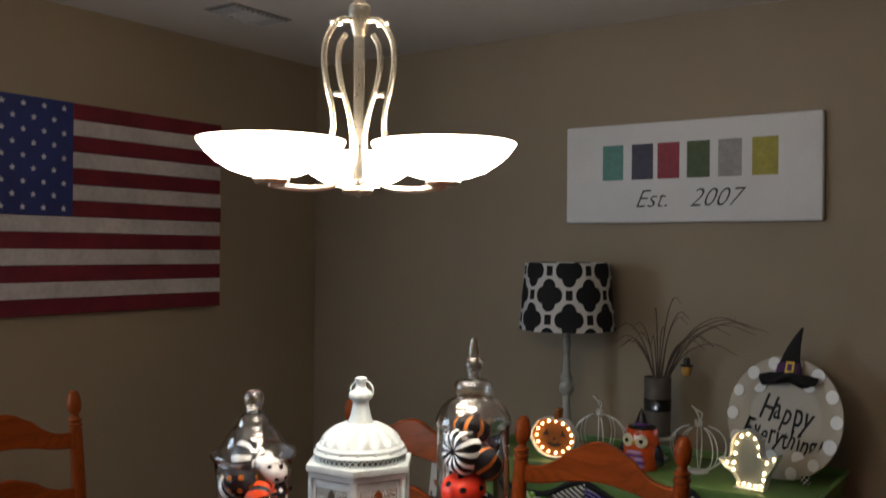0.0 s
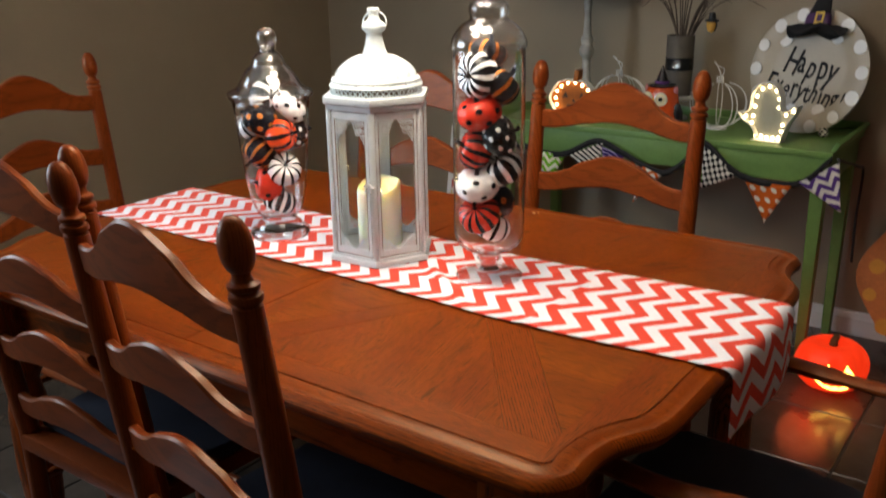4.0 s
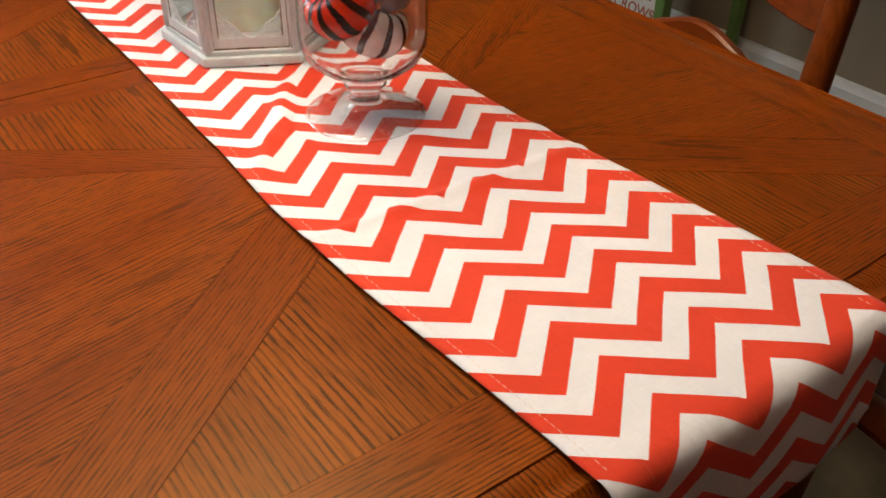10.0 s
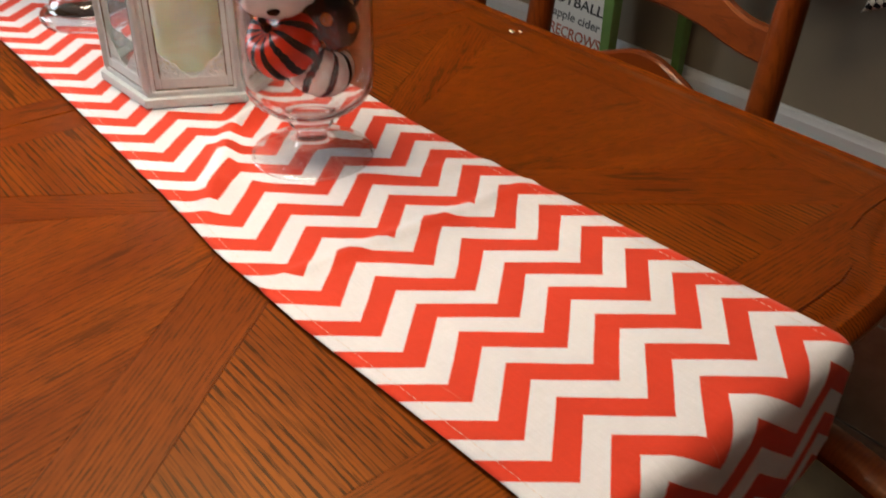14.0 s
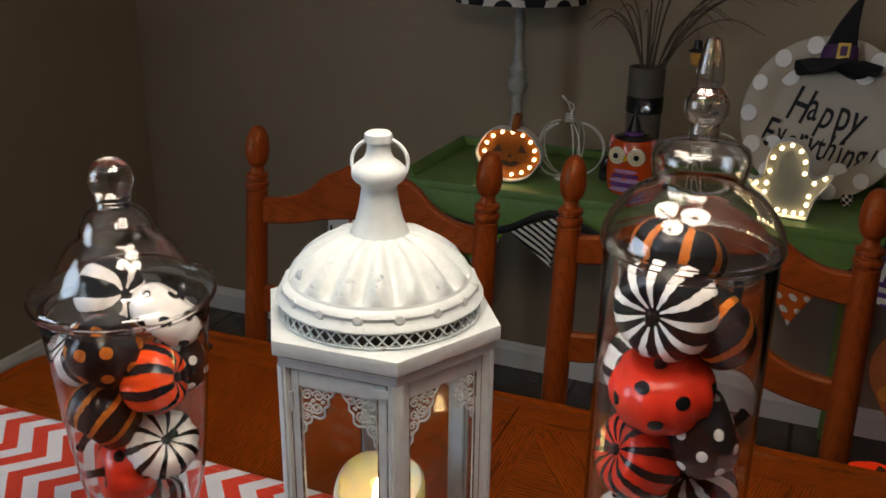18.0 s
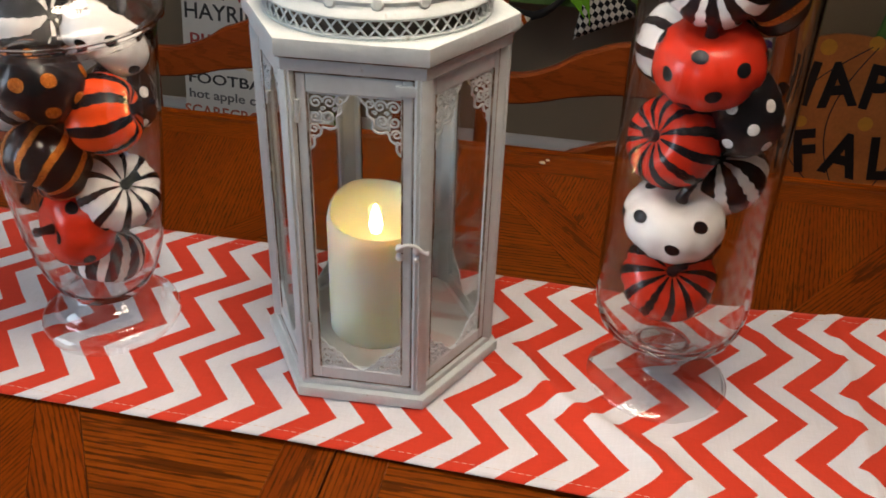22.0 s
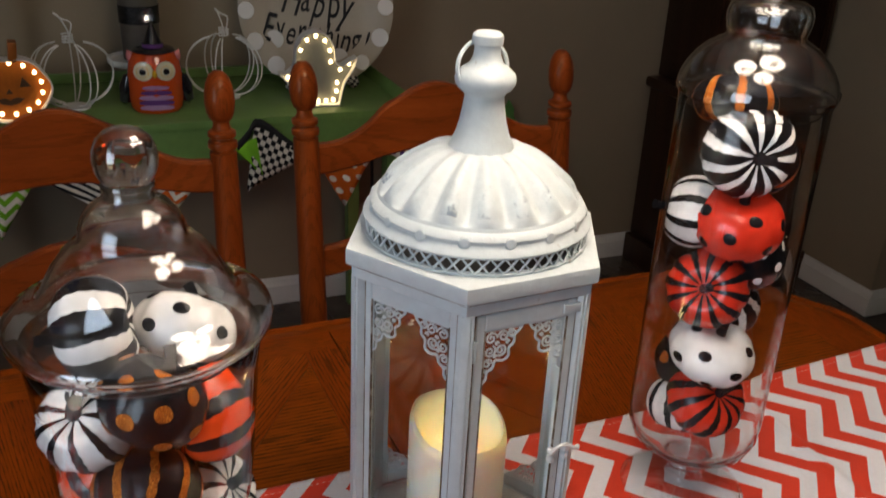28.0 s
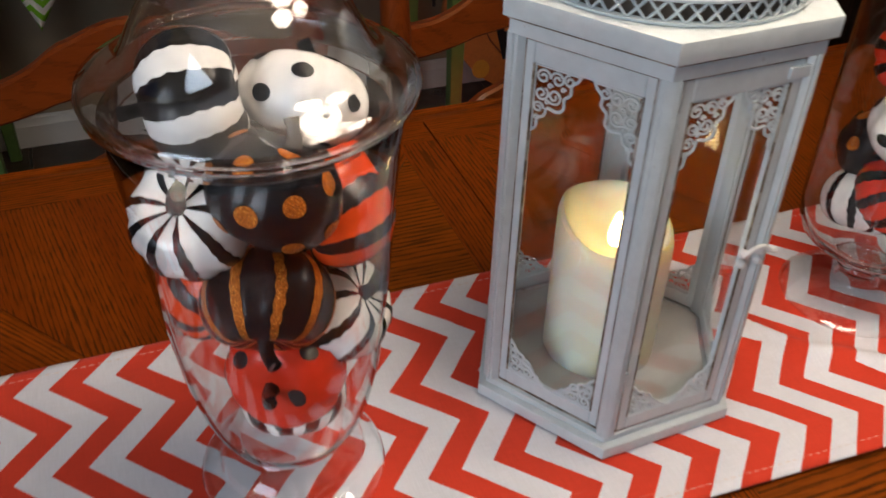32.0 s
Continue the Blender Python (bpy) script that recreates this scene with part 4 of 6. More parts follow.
knob_prof = [(0.0, 0.3916), (0.0165, 0.3920), (0.0150, 0.3950), (0.0148, 0.3975), (0.0170, 0.3990), (0.0168, 0.4010), (0.0158, 0.4025), (0.0178, 0.4060), (0.0198, 0.4110), (0.0206, 0.4170), (0.0198, 0.4235), (0.0172, 0.4300), (0.0120, 0.4350), (0.0060, 0.4375), (0.0, 0.4380)]
part("knob", lathe(bmesh.new(), knob_prof, 36), knob_glass, jar_l, "solid glass ball knob")
lid_in = [(0.0, 0.3880), (0.0180, 0.3870), (0.0232, 0.3838), (0.0285, 0.3780), (0.0315, 0.3710), (0.0320, 0.3660), (0.0330, 0.3615), (0.0385, 0.3580), (0.0452, 0.3517), (0.0520, 0.3420), (0.0582, 0.3305), (0.0622, 0.3225), (0.0690, 0.3158), (0.0790, 0.3115), (0.0850, 0.3088), (0.0860, 0.3060), (0.0848, 0.3015), (0.0805, 0.2985), (0.0725, 0.2975), (0.0720, 0.286)]
part("lid", welded(lathe(bmesh.new(), lid_out + lid_in + lid_out[:1], 56)), lid_glass, jar_l, "stepped glass lid with a ball knob", angle=50)
for ob in (*jar_r.children, *jar_l.children):
    ob.visible_shadow = False
    if ob.name.startswith("body"):
        # the thick foot takes a heavier glass than the walls
        ob.data.materials.append(foot_glass)
        for f in ob.data.polygons:
            if f.center.z < (0.0485 if ob.parent is jar_r else 0.0385):
                f.material_index = 1

# ---- little painted pumpkins ----
def gloss_paint(name, col, glitter=False):
    m, n, l, b = material(name)
    vec = mapped(n, l)
    f = noisy(n, l, vec, 900 if glitter else 60, 2, 0.8)
    if glitter:
        l.new(ramp(n, l, f, [(0.35, shade(col, 0.35)), (0.55, col), (0.72, (1.0, 0.52, 0.12))]), b.inputs["Base Color"])
        coat_of(b, 0.35, 0.6)
        bumped(n, l, b, f, 0.9, 0.001)
    else:
        l.new(ramp(n, l, f, [(0.3, shade(col, 0.88)), (0.7, shade(col, 1.06))]), b.inputs["Base Color"])
        coat_of(b, 0.25, 0, 0.2, 0.36)
        bumped(n, l, b, f, 0.12, 0.001)
    return m


PAINT = {"white": gloss_paint("white_gloss", (0.80, 0.78, 0.76)), "black": gloss_paint("black_gloss", (0.006, 0.006, 0.008)), "red": gloss_paint("red_gloss", (0.62, 0.030, 0.012)),
         "orange": gloss_paint("orange_gloss", (0.80, 0.072, 0.012)), "glitter": gloss_paint("orange_glitter", (0.62, 0.15, 0.010), True), "rust": gloss_paint("rust_paint", (0.22, 0.055, 0.018))}


def skin(u, a, r, h):
    """A point of a squat ten-lobed pumpkin; u: angle from its stem, a: round it."""
    s, c = math.sin(u), math.cos(u)
    lobe = 1 - 0.055 * (1 - abs(math.cos(5 * a))) ** 1.5 * s
    k = r * s ** 0.82 * lobe if s > 0 else 0
    z = h * c * (1 - 0.30 * math.exp(-(s / 0.38) ** 2))
    return Vector((k * math.cos(a), k * math.sin(a), z))


def pumpkin(name_label, where, pole, r, h, base, mark, kind, count=10, spin=0.0):
    """pole: the way its stem points. kind: stripe or dot."""
    th = thing("painted_pumpkin", Matrix.Translation(where) @ Vector(pole).normalized().to_track_quat("Z", "Y").to_matrix().to_4x4() @ pose(0, 0, 0, 0, 0, spin), name_label, "pumpkin ornament", "pumpkins in the jars")
    bm = bmesh.new()
    nu, na = 18, 60
    rings = [[bm.verts.new(skin(math.pi * (j + 0.25) / (nu + 0.5), 2 * math.pi * i / na, r, h)) for i in range(na)] for j in range(nu + 1)]
    for a, b in zip(rings, rings[1:]):
        for i in range(na):
            bm.faces.new((a[i], a[(i + 1) % na], b[(i + 1) % na], b[i]))
    bm.faces.new(rings[0])
    bm.faces.new(rings[-1][::-1])
    part("skin", bm, PAINT[base], th, angle=80)
    stem = smooth_line([(0, 0, h * 0.60), (0, 0, h * 0.85), (0.002, 0.001, h * 1.05), (0.006, 0.003, h * 1.25)], 3)
    part("stem", tube(bmesh.new(), stem, [0.0062, 0.0056, 0.005, 0.0045, 0.0042, 0.004, 0.004, 0.004, 0.0042, 0.0045], 8), PAINT["black"], th, "black stem")
    bm = bmesh.new()
    if kind == "stripe":
        for k in range(count):
            a0 = 2 * math.pi * k / count
            cols = []
            for j in range(21):
                u = 0.10 + (math.pi - 0.20) * j / 20
                w = (math.pi / count) * (0.30 if mark == "glitter" else 0.38 if base == "white" else 0.47) * (0.85 + 0.15 * math.sin(3.1 * j + k))
                wob = 0.02 * math.sin(0.7 * j + 2 * k)
                cols.append([bm.verts.new(skin(u, a0 + wob + w * s, r * 1.006 + 0.0002, h * 1.006 + 0.0002)) for s in (-1, -0.33, 0.33, 1)])
            for a, b in zip(cols, cols[1:]):
                for q in range(3):
                    bm.faces.new((a[q], a[q + 1], b[q + 1], b[q]))
    else:
        for k in range(count):
            zc = 1 - 2 * (k + 0.5) / count
            u0, a0 = math.acos(zc), k * 2.399963
            if u0 < 0.35:
                continue
            p = skin(u0, a0, r, h)
            e1 = (skin(u0 + 0.02, a0, r, h) - p).normalized()
            e2 = Vector((-math.sin(a0), math.cos(a0), 0))
            e2 = (e2 - e1 * e2.dot(e1)).normalized()
            nrm = e1.cross(e2)
            if nrm.dot(p) < 0:
                nrm.negate()
            rad = 0.0062 if base != "black" or mark != "white" else 0.0048
            centre = bm.verts.new(p + nrm * 0.0007)
            rings2 = []
            for q in (0.5, 1.0):
                ring2 = []
                for i in range(16):
                    t = 2 * math.pi * i / 16
                    du, dv = q * rad * math.cos(t), q * rad * math.sin(t)
                    ring2.append(bm.verts.new(skin(u0 + du / (0.9 * r), a0 + dv / max(0.012, Vector(p[:2]).length), r, h) + nrm * (0.0006 if q < 1 else 0.0003)))
                rings2.append(ring2)
            for i in range(16):
                bm.faces.new((centre, rings2[0][i], rings2[0][(i + 1) % 16]))
                bm.faces.new((rings2[0][i], rings2[1][i], rings2[1][(i + 1) % 16], rings2[0][(i + 1) % 16]))
    part("painted_stripes" if kind == "stripe" else "painted_dots", bm, PAINT[mark], th, m=None, angle=80)
    return th


# tall jar, from the foot upwards
def fill(cx, cy, rows_):
    for label, dx, dy, z, pole, r, h, base, mark, kind, count in rows_:
        pumpkin(label, (cx + dx, cy + dy, z), pole, r, h, base, mark, kind, count)


fill(0.259, 0.0, (
        ("white pumpkin with black stripes at the jar's bottom", -0.004, 0.014, 0.858, (0.3, 0.3, 0.9), 0.037, 0.029, "white", "black", "stripe", 10),
        ("red pumpkin with black stripes low in the jar", -0.008, -0.020, 0.889, (0.05, -0.72, 0.68), 0.039, 0.030, "red", "black", "stripe", 12),
        ("black pumpkin with orange glitter dots behind the others", 0.002, 0.026, 0.905, (0.2, 0.9, 0.3), 0.034, 0.028, "black", "glitter", "dot", 14),
        ("white pumpkin with black dots and a black stem", -0.012, -0.020, 0.944, (0.12, -0.25, 0.95), 0.041, 0.029, "white", "black", "dot", 17),
        ("black pumpkin with white stripes beside a white one", 0.022, 0.014, 0.972, (0.3, 0.5, -0.8), 0.036, 0.029, "black", "white", "stripe", 9),
        ("red pumpkin with bold black stripes", -0.022, -0.010, 1.006, (-0.68, -0.62, 0.38), 0.038, 0.032, "red", "black", "stripe", 12),
        ("black pumpkin with white dots", 0.022, -0.002, 1.034, (0.85, 0.3, 0.3), 0.038, 0.031, "black", "white", "dot", 30)))
fill(0.259, 0.0, (
        ("red pumpkin with black dots", -0.008, -0.018, 1.074, (-0.1, -0.25, 0.96), 0.041, 0.031, "red", "black", "dot", 20),
        ("white pumpkin with black stripes lying on its side", -0.030, 0.016, 1.073, (-0.75, 0.6, 0.05), 0.033, 0.029, "white", "black", "stripe", 9),
        ("black pumpkin with orange glitter stripes", 0.022, 0.004, 1.122, (0.6, 0.5, 0.7), 0.036, 0.029, "black", "glitter", "stripe", 8),
        ("black pumpkin with white swirl stripes meeting in a star", -0.012, -0.018, 1.140, (-0.25, -0.95, 0.04), 0.041, 0.030, "black", "white", "stripe", 11),
        ("black pumpkin with orange glitter stripes under the lid", -0.010, 0.012, 1.176, (0.2, 0.3, 0.93), 0.037, 0.025, "black", "glitter", "stripe", 8)))
# tulip jar
fill(-0.262, -0.030, (
        ("black pumpkin with white stripes at the jar's bottom", 0.004, 0.000, 0.840, (0.1, 0.4, 0.9), 0.036, 0.027, "black", "white", "stripe", 11),
        ("red pumpkin with black dots low in the tulip jar", -0.002, -0.022, 0.884, (-0.55, -0.80, 0.15), 0.038, 0.031, "red", "black", "dot", 13),
        ("white pumpkin with black stripes, stem outward", 0.036, -0.010, 0.916, (0.66, -0.45, 0.62), 0.036, 0.030, "white", "black", "stripe", 10),
        ("orange pumpkin with black stripes at the back", -0.034, 0.004, 0.938, (-0.2, 0.9, 0.3), 0.034, 0.029, "orange", "black", "stripe", 9),
        ("black pumpkin with orange glitter stripes", -0.010, -0.034, 0.951, (-0.25, -0.75, -0.62), 0.038, 0.031, "black", "glitter", "stripe", 10)))
fill(-0.262, -0.030, (
        ("orange pumpkin with black stripes on its side", 0.038, -0.014, 0.990, (0.92, 0.28, 0.18), 0.034, 0.032, "orange", "black", "stripe", 8),
        ("black pumpkin with white dots at the back", 0.030, 0.034, 0.985, (0.5, 0.8, 0.1), 0.032, 0.028, "black", "white", "dot", 24),
        ("white pumpkin with black stripes and hanging stem", -0.042, -0.018, 1.004, (-0.35, -0.55, 0.75), 0.034, 0.029, "white", "black", "stripe", 10),
        ("black pumpkin with orange glitter dots", 0.000, -0.034, 1.022, (0.5, 0.2, 0.85), 0.037, 0.031, "black", "glitter", "dot", 22),
        ("white pumpkin with black dots near the lid", 0.030, 0.022, 1.042, (0.4, 0.6, 0.75), 0.038, 0.027, "white", "black", "dot", 18),
        ("black and white swirl striped pumpkin near the lid", -0.030, 0.014, 1.058, (-0.85, 0.1, -0.15), 0.036, 0.030, "black", "white", "stripe", 6)))

# ---- green console against the north wall ----
CZ = 0.745
console = thing("console_table", pose(0, 0, 0), "green painted wooden console with tray top against the wall", "console table")
CX0, CX1, CY0, CY1 = -0.665, 0.515, 1.497, 1.925
part("top", box(bmesh.new(), CX0, CX1, CY0, CY1, CZ - 0.022, CZ, 0.003), green_paint, console)
part("front_apron", box(bmesh.new(), CX0 + 0.02, CX1 - 0.02, CY0 + 0.006, CY0 + 0.026, CZ - 0.105, CZ - 0.022, 0.003), green_paint, console)
for x in (CX0 + 0.01, CX1 - 0.03):
    part("side_apron", box(bmesh.new(), x, x + 0.02, CY0 + 0.03, CY1 - 0.02, CZ - 0.105, CZ - 0.022, 0.003), green_paint, console)
for s, x in ((-1, CX0), (1, CX1)):
    bm = box(bmesh.new(), -0.007, 0.007, CY0 + 0.02, CY1, 0.0, 0.032, 0.003)
    part("tray_rim", bm, green_paint, console, m=pose(x - s * 0.006, 0, CZ - 0.002, 0, s * 28, 0))
part("tray_rim", box(bmesh.new(), CX0, CX1, CY1 - 0.016, CY1, CZ, CZ + 0.026, 0.003), green_paint, console)
for x in (CX0 + 0.035, CX1 - 0.035):
    for y in (CY0 + 0.032, CY1 - 0.045):
        bm = bmesh.new()
        lo, hi = 0.014, 0.022
        vs = [bm.verts.new((sx * w, sy * w, z)) for z, w in ((0.0, lo), (CZ - 0.105, hi), (CZ - 0.022, hi)) for sx, sy in ((-1, -1), (1, -1), (1, 1), (-1, 1))]
        for k in (0, 4):
            for i in range(4):
                bm.faces.new((vs[k + i], vs[k + (i + 1) % 4], vs[k + 4 + (i + 1) % 4], vs[k + 4 + i]))
        bm.faces.new(vs[:4])
        bm.faces.new(vs[8:])
        bmesh.ops.bevel(bm, geom=bm.edges[:], offset=0.002, segments=1, affect="EDGES")
        part("leg", bm, green_paint, console, m=pose(x, y, 0))


# bunting of fabric pennants along the front
def pattern(name, kind, c1, c2, size, size2=0.5):
    m, n, l, b = material(name)
    sep = n.new("ShaderNodeSeparateXYZ")
    l.new(mapped(n, l), sep.inputs[0])
    x, z = sep.outputs[0], sep.outputs[2]
    xs, zs = calc(n, l, "ADD", x, 10.0), calc(n, l, "ADD", z, 10.0)
    if kind == "stripe":
        f = calc(n, l, "LESS_THAN", calc(n, l, "FRACT", calc(n, l, "DIVIDE", calc(n, l, "ADD", xs, calc(n, l, "MULTIPLY", zs, 0.7)), size)), 0.5)
    elif kind == "chevron":
        tri = calc(n, l, "PINGPONG", xs, size)
        f = calc(n, l, "LESS_THAN", calc(n, l, "FRACT", calc(n, l, "DIVIDE", calc(n, l, "ADD", zs, tri), size * 1.3)), 0.5)
    elif kind == "checker":
        a = calc(n, l, "LESS_THAN", calc(n, l, "FRACT", calc(n, l, "DIVIDE", calc(n, l, "ADD", xs, calc(n, l, "MULTIPLY", zs, 0.25)), size * 2)), 0.5)
        c = calc(n, l, "LESS_THAN", calc(n, l, "FRACT", calc(n, l, "DIVIDE", zs, size * 2)), 0.5)
        f = calc(n, l, "ABSOLUTE", calc(n, l, "SUBTRACT", a, c))
    elif kind == "dots":
        u = calc(n, l, "SUBTRACT", calc(n, l, "FRACT", calc(n, l, "DIVIDE", calc(n, l, "ADD", xs, calc(n, l, "MULTIPLY", zs, 0.5)), size)), 0.5)
        v = calc(n, l, "SUBTRACT", calc(n, l, "FRACT", calc(n, l, "DIVIDE", zs, size)), 0.5)
        f = calc(n, l, "LESS_THAN", calc(n, l, "SQRT", calc(n, l, "ADD", calc(n, l, "MULTIPLY", u, u), calc(n, l, "MULTIPLY", v, v))), size2 * 0.42)
    else:  # curls
        w = n.new("ShaderNodeTexWave")
        w.wave_type, w.inputs["Scale"].default_value, w.inputs["Distortion"].default_value, w.inputs["Detail"].default_value = "RINGS", 1 / size, 9.0, 0.0
        l.new(mapped(n, l), w.inputs["Vector"])
        f = calc(n, l, "GREATER_THAN", w.outputs["Fac"], 0.86)
    c = blend(n, l, f, c1, c2)
    c = blend(n, l, 0.2, c, ramp(n, l, noisy(n, l, mapped(n, l), 400, 2), [(0.3, (0.5, 0.5, 0.5)), (0.7, (1, 1, 1))]), "MULTIPLY")
    l.new(c, b.inputs["Base Color"])
    coat_of(b, 0.9, spec=0.2)
    return m


bunting = thing("bunting", pose(0, CY0 - 0.012, 0), "fabric pennant bunting on black ribbon strung across the console", "bunting")
CREAM = (0.72, 0.69, 0.62)
for x, z, w, h, tilt, m_, lab in (
        (-0.447, 0.640, 0.135, 0.135, 6, pattern("green_chevron", "chevron", (0.16, 0.42, 0.02), CREAM, 0.024), "green and white chevron pennant"),
        (-0.300, 0.670, 0.145, 0.125, -24, pattern("black_stripe", "stripe", (0.012, 0.012, 0.014), CREAM, 0.019), "black and white striped pennant"),
        (-0.195, 0.672, 0.090, 0.085, 20, pattern("purple_curls", "curls", (0.028, 0.016, 0.13), (0.55, 0.5, 0.7), 0.05), "purple pennant with pale curls"),
        (-0.070, 0.630, 0.120, 0.130, 18, pattern("orange_chevron", "chevron", (0.62, 0.12, 0.015), CREAM, 0.022), "orange and white chevron pennant"),
        (0.090, 0.690, 0.060, 0.090, -25, painted("lime_cloth", (0.18, 0.50, 0.02), 0.9, 30, 0.15, 0.3), "lime green pennant, folded"),
        (0.180, 0.690, 0.160, 0.150, 36, pattern("black_check", "checker", (0.012, 0.012, 0.014), CREAM, 0.0125), "black and white checked pennant"),
        (0.337, 0.632, 0.146, 0.128, 0, pattern("orange_dots", "dots", (0.55, 0.11, 0.012), CREAM, 0.034, 0.62), "orange pennant with white dots"),
        (0.485, 0.685, 0.135, 0.135, -34, pattern("purple_chevron", "chevron", (0.10, 0.045, 0.22), CREAM, 0.026), "purple and white chevron pennant")):
    bm = bmesh.new()
    n = 8
    rows = []
    for j in range(n + 1):
        t = j / n
        rows.append([bm.verts.new(((i / n - 0.5) * w * (1 - t * 0.985), -0.004 - 0.006 * math.sin(5 * i / n + x * 30) * (0.3 + t), -h * t)) for i in range(n + 1)])
    for a, b in zip(rows, rows[1:]):
        for i in range(n):
            bm.faces.new((a[i], a[i + 1], b[i + 1], b[i]))
    p = part("pennant", bm, m_, bunting, lab, m=pose(x, 0, z, 0, tilt, 0))
    p.modifiers.new("thickness", "SOLIDIFY").thickness = 0.0012
rib = smooth_line([(-0.66, 0.004, 0.70), (-0.52, -0.002, 0.645), (-0.39, -0.002, 0.640), (-0.26, -0.002, 0.702), (-0.16, -0.002, 0.672), (-0.01, -0.002, 0.618), (0.09, -0.002, 0.70), (0.13, -0.002, 0.735), (0.25, -0.002, 0.645), (0.42, -0.002, 0.638), (0.52, -0.004, 0.732)], 5)
bm = bmesh.new()
pairs = [(bm.verts.new(p + Vector((0, -0.003, 0.011))), bm.verts.new(p + Vector((0, -0.003, -0.011)))) for p in rib]
for a, b in zip(pairs, pairs[1:]):
    bm.faces.new((a[0], a[1], b[1], b[0]))
r_ = part("ribbon", bm, painted("black_ribbon", (0.010, 0.010, 0.011), 0.8, 60, 0.2, 0.3), bunting, "black fabric ribbon")
r_.modifiers.new("thickness", "SOLIDIFY").thickness = 0.0015
part("ribbon_tail", tube(bmesh.new(), smooth_line([(0.535, 0.0, 0.73), (0.545, 0.25, 0.66), (0.54, 0.36, 0.62), (0.535, 0.37, 0.45), (0.54, 0.365, 0.30)], 5), 0.005, 6), black_paint, bunting, "black ribbon end hanging down")

# ---- things on the console ----
bulb_glow = glowing("warm_bulb", (1.0, 0.74, 0.38), 7, (1, 0.9, 0.7))
bulb_mesh = finish(lathe(bmesh.new(), [(0.0034, 0), (0.0048, 0.003), (0.0046, 0.0075), (0.0025, 0.0105), (0, 0.0115)], 10), "bulb", bulb_glow)


def marquee(name, label, category, where, outline, depth, shell_mat, back_mat, bulbs, turn=0):
    """A shallow metal tray with a rim, bulbs on its face; the outline lies in x and z."""
    th = thing(name, pose(*where, 0, 0, turn), label, category)
    flat = [(x, z) for x, z in outline]
    rim_ = bmesh.new()
    k = len(flat)
    cen = Vector((sum(p[0] for p in flat) / k, sum(p[1] for p in flat) / k))
    inner_ = [tuple(Vector(p) + (cen - Vector(p)).normalized() * 0.003) for p in flat]
    loops_ = [[rim_.verts.new((x, y, z)) for x, z in pts] for y, pts in ((0, flat), (depth, flat), (depth, inner_), (0, inner_))]
    for a, b in zip(loops_, loops_[1:] + loops_[:1]):
        for i in range(k):
            rim_.faces.new((a[i], a[(i + 1) % k], b[(i + 1) % k], b[i]))
    part("shell", rim_, shell_mat, th)
    bm = slab(bmesh.new(), inner_, 0, 0.002)
    part("face", bm, back_mat, th, m=Matrix.Translation((0, depth * 0.62, 0)) @ pose(0, 0, 0, 90, 0, 0), smooth=False)
    for x, z in bulbs:
        o = new("bulb", bulb_mesh)
        o.parent, o.matrix_local = th, Matrix.Translation((x, depth * 0.62 - 0.002, z)) @ pose(0, 0, 0, 90, 0, 0)
    return th


def ring_of(n, f):
    return [f(2 * math.pi * i / n) for i in range(n)]


pk = ring_of(48, lambda a: (0.078 * math.cos(a) * (1 + 0.03 * math.cos(6 * a)), 0.068 + 0.066 * math.sin(a) * (1 - 0.10 * math.exp(-((a - math.pi / 2) / 0.25) ** 2))))
amber = painted("amber_tin", (0.36, 0.105, 0.012), 0.4, 25, 0.25, 0.2, metal=0.3)
lit = marquee("light_up_pumpkin_sign", "light-up pumpkin marquee sign in amber tin with bulbs", "light sign", (-0.404, 1.560, CZ + 0.002), [(x * 1.12, z * 1.12) for x, z in pk], 0.04,
              trim_white, amber, [(0.069 * math.cos(a), 0.076 + 0.058 * math.sin(a)) for a in [2 * math.pi * (i + 0.5) / 15 for i in range(15)]], 4)
part("stem", box(bmesh.new(), -0.009, 0.009, 0.0, 0.04, 0.138, 0.182, 0.003, m=pose(0, 0, 0, 0, 6, 0)), amber, lit)
part("mouth", slab(bmesh.new(), [(-0.03, 0.052), (-0.018, 0.042), (0, 0.038), (0.018, 0.042), (0.03, 0.052), (0.012, 0.055), (0, 0.050), (-0.012, 0.055)], 0, 0.003),
     painted("dark_tin", (0.05, 0.02, 0.008), 0.5), lit, "dark cut-out mouth", m=Matrix.Translation((0, 0.024, 0)) @ pose(0, 0, 0, 90, 0, 0), smooth=False)

dark_tin = bpy.data.materials["dark_tin"]
for sx in (-1, 1):
    part("eye", slab(bmesh.new(), [(sx * 0.034 - 0.012, 0.078), (sx * 0.034 + 0.012, 0.078), (sx * 0.030, 0.100)], 0, 0.003), dark_tin, lit, "dark cut-out eye", m=Matrix.Translation((0, 0.024, 0)) @ pose(0, 0, 0, 90, 0, 0), smooth=False)
part("nose", slab(bmesh.new(), [(-0.007, 0.064), (0.007, 0.064), (0, 0.076)], 0, 0.003), dark_tin, lit, "dark cut-out nose", m=Matrix.Translation((0, 0.024, 0)) @ pose(0, 0, 0, 90, 0, 0), smooth=False)

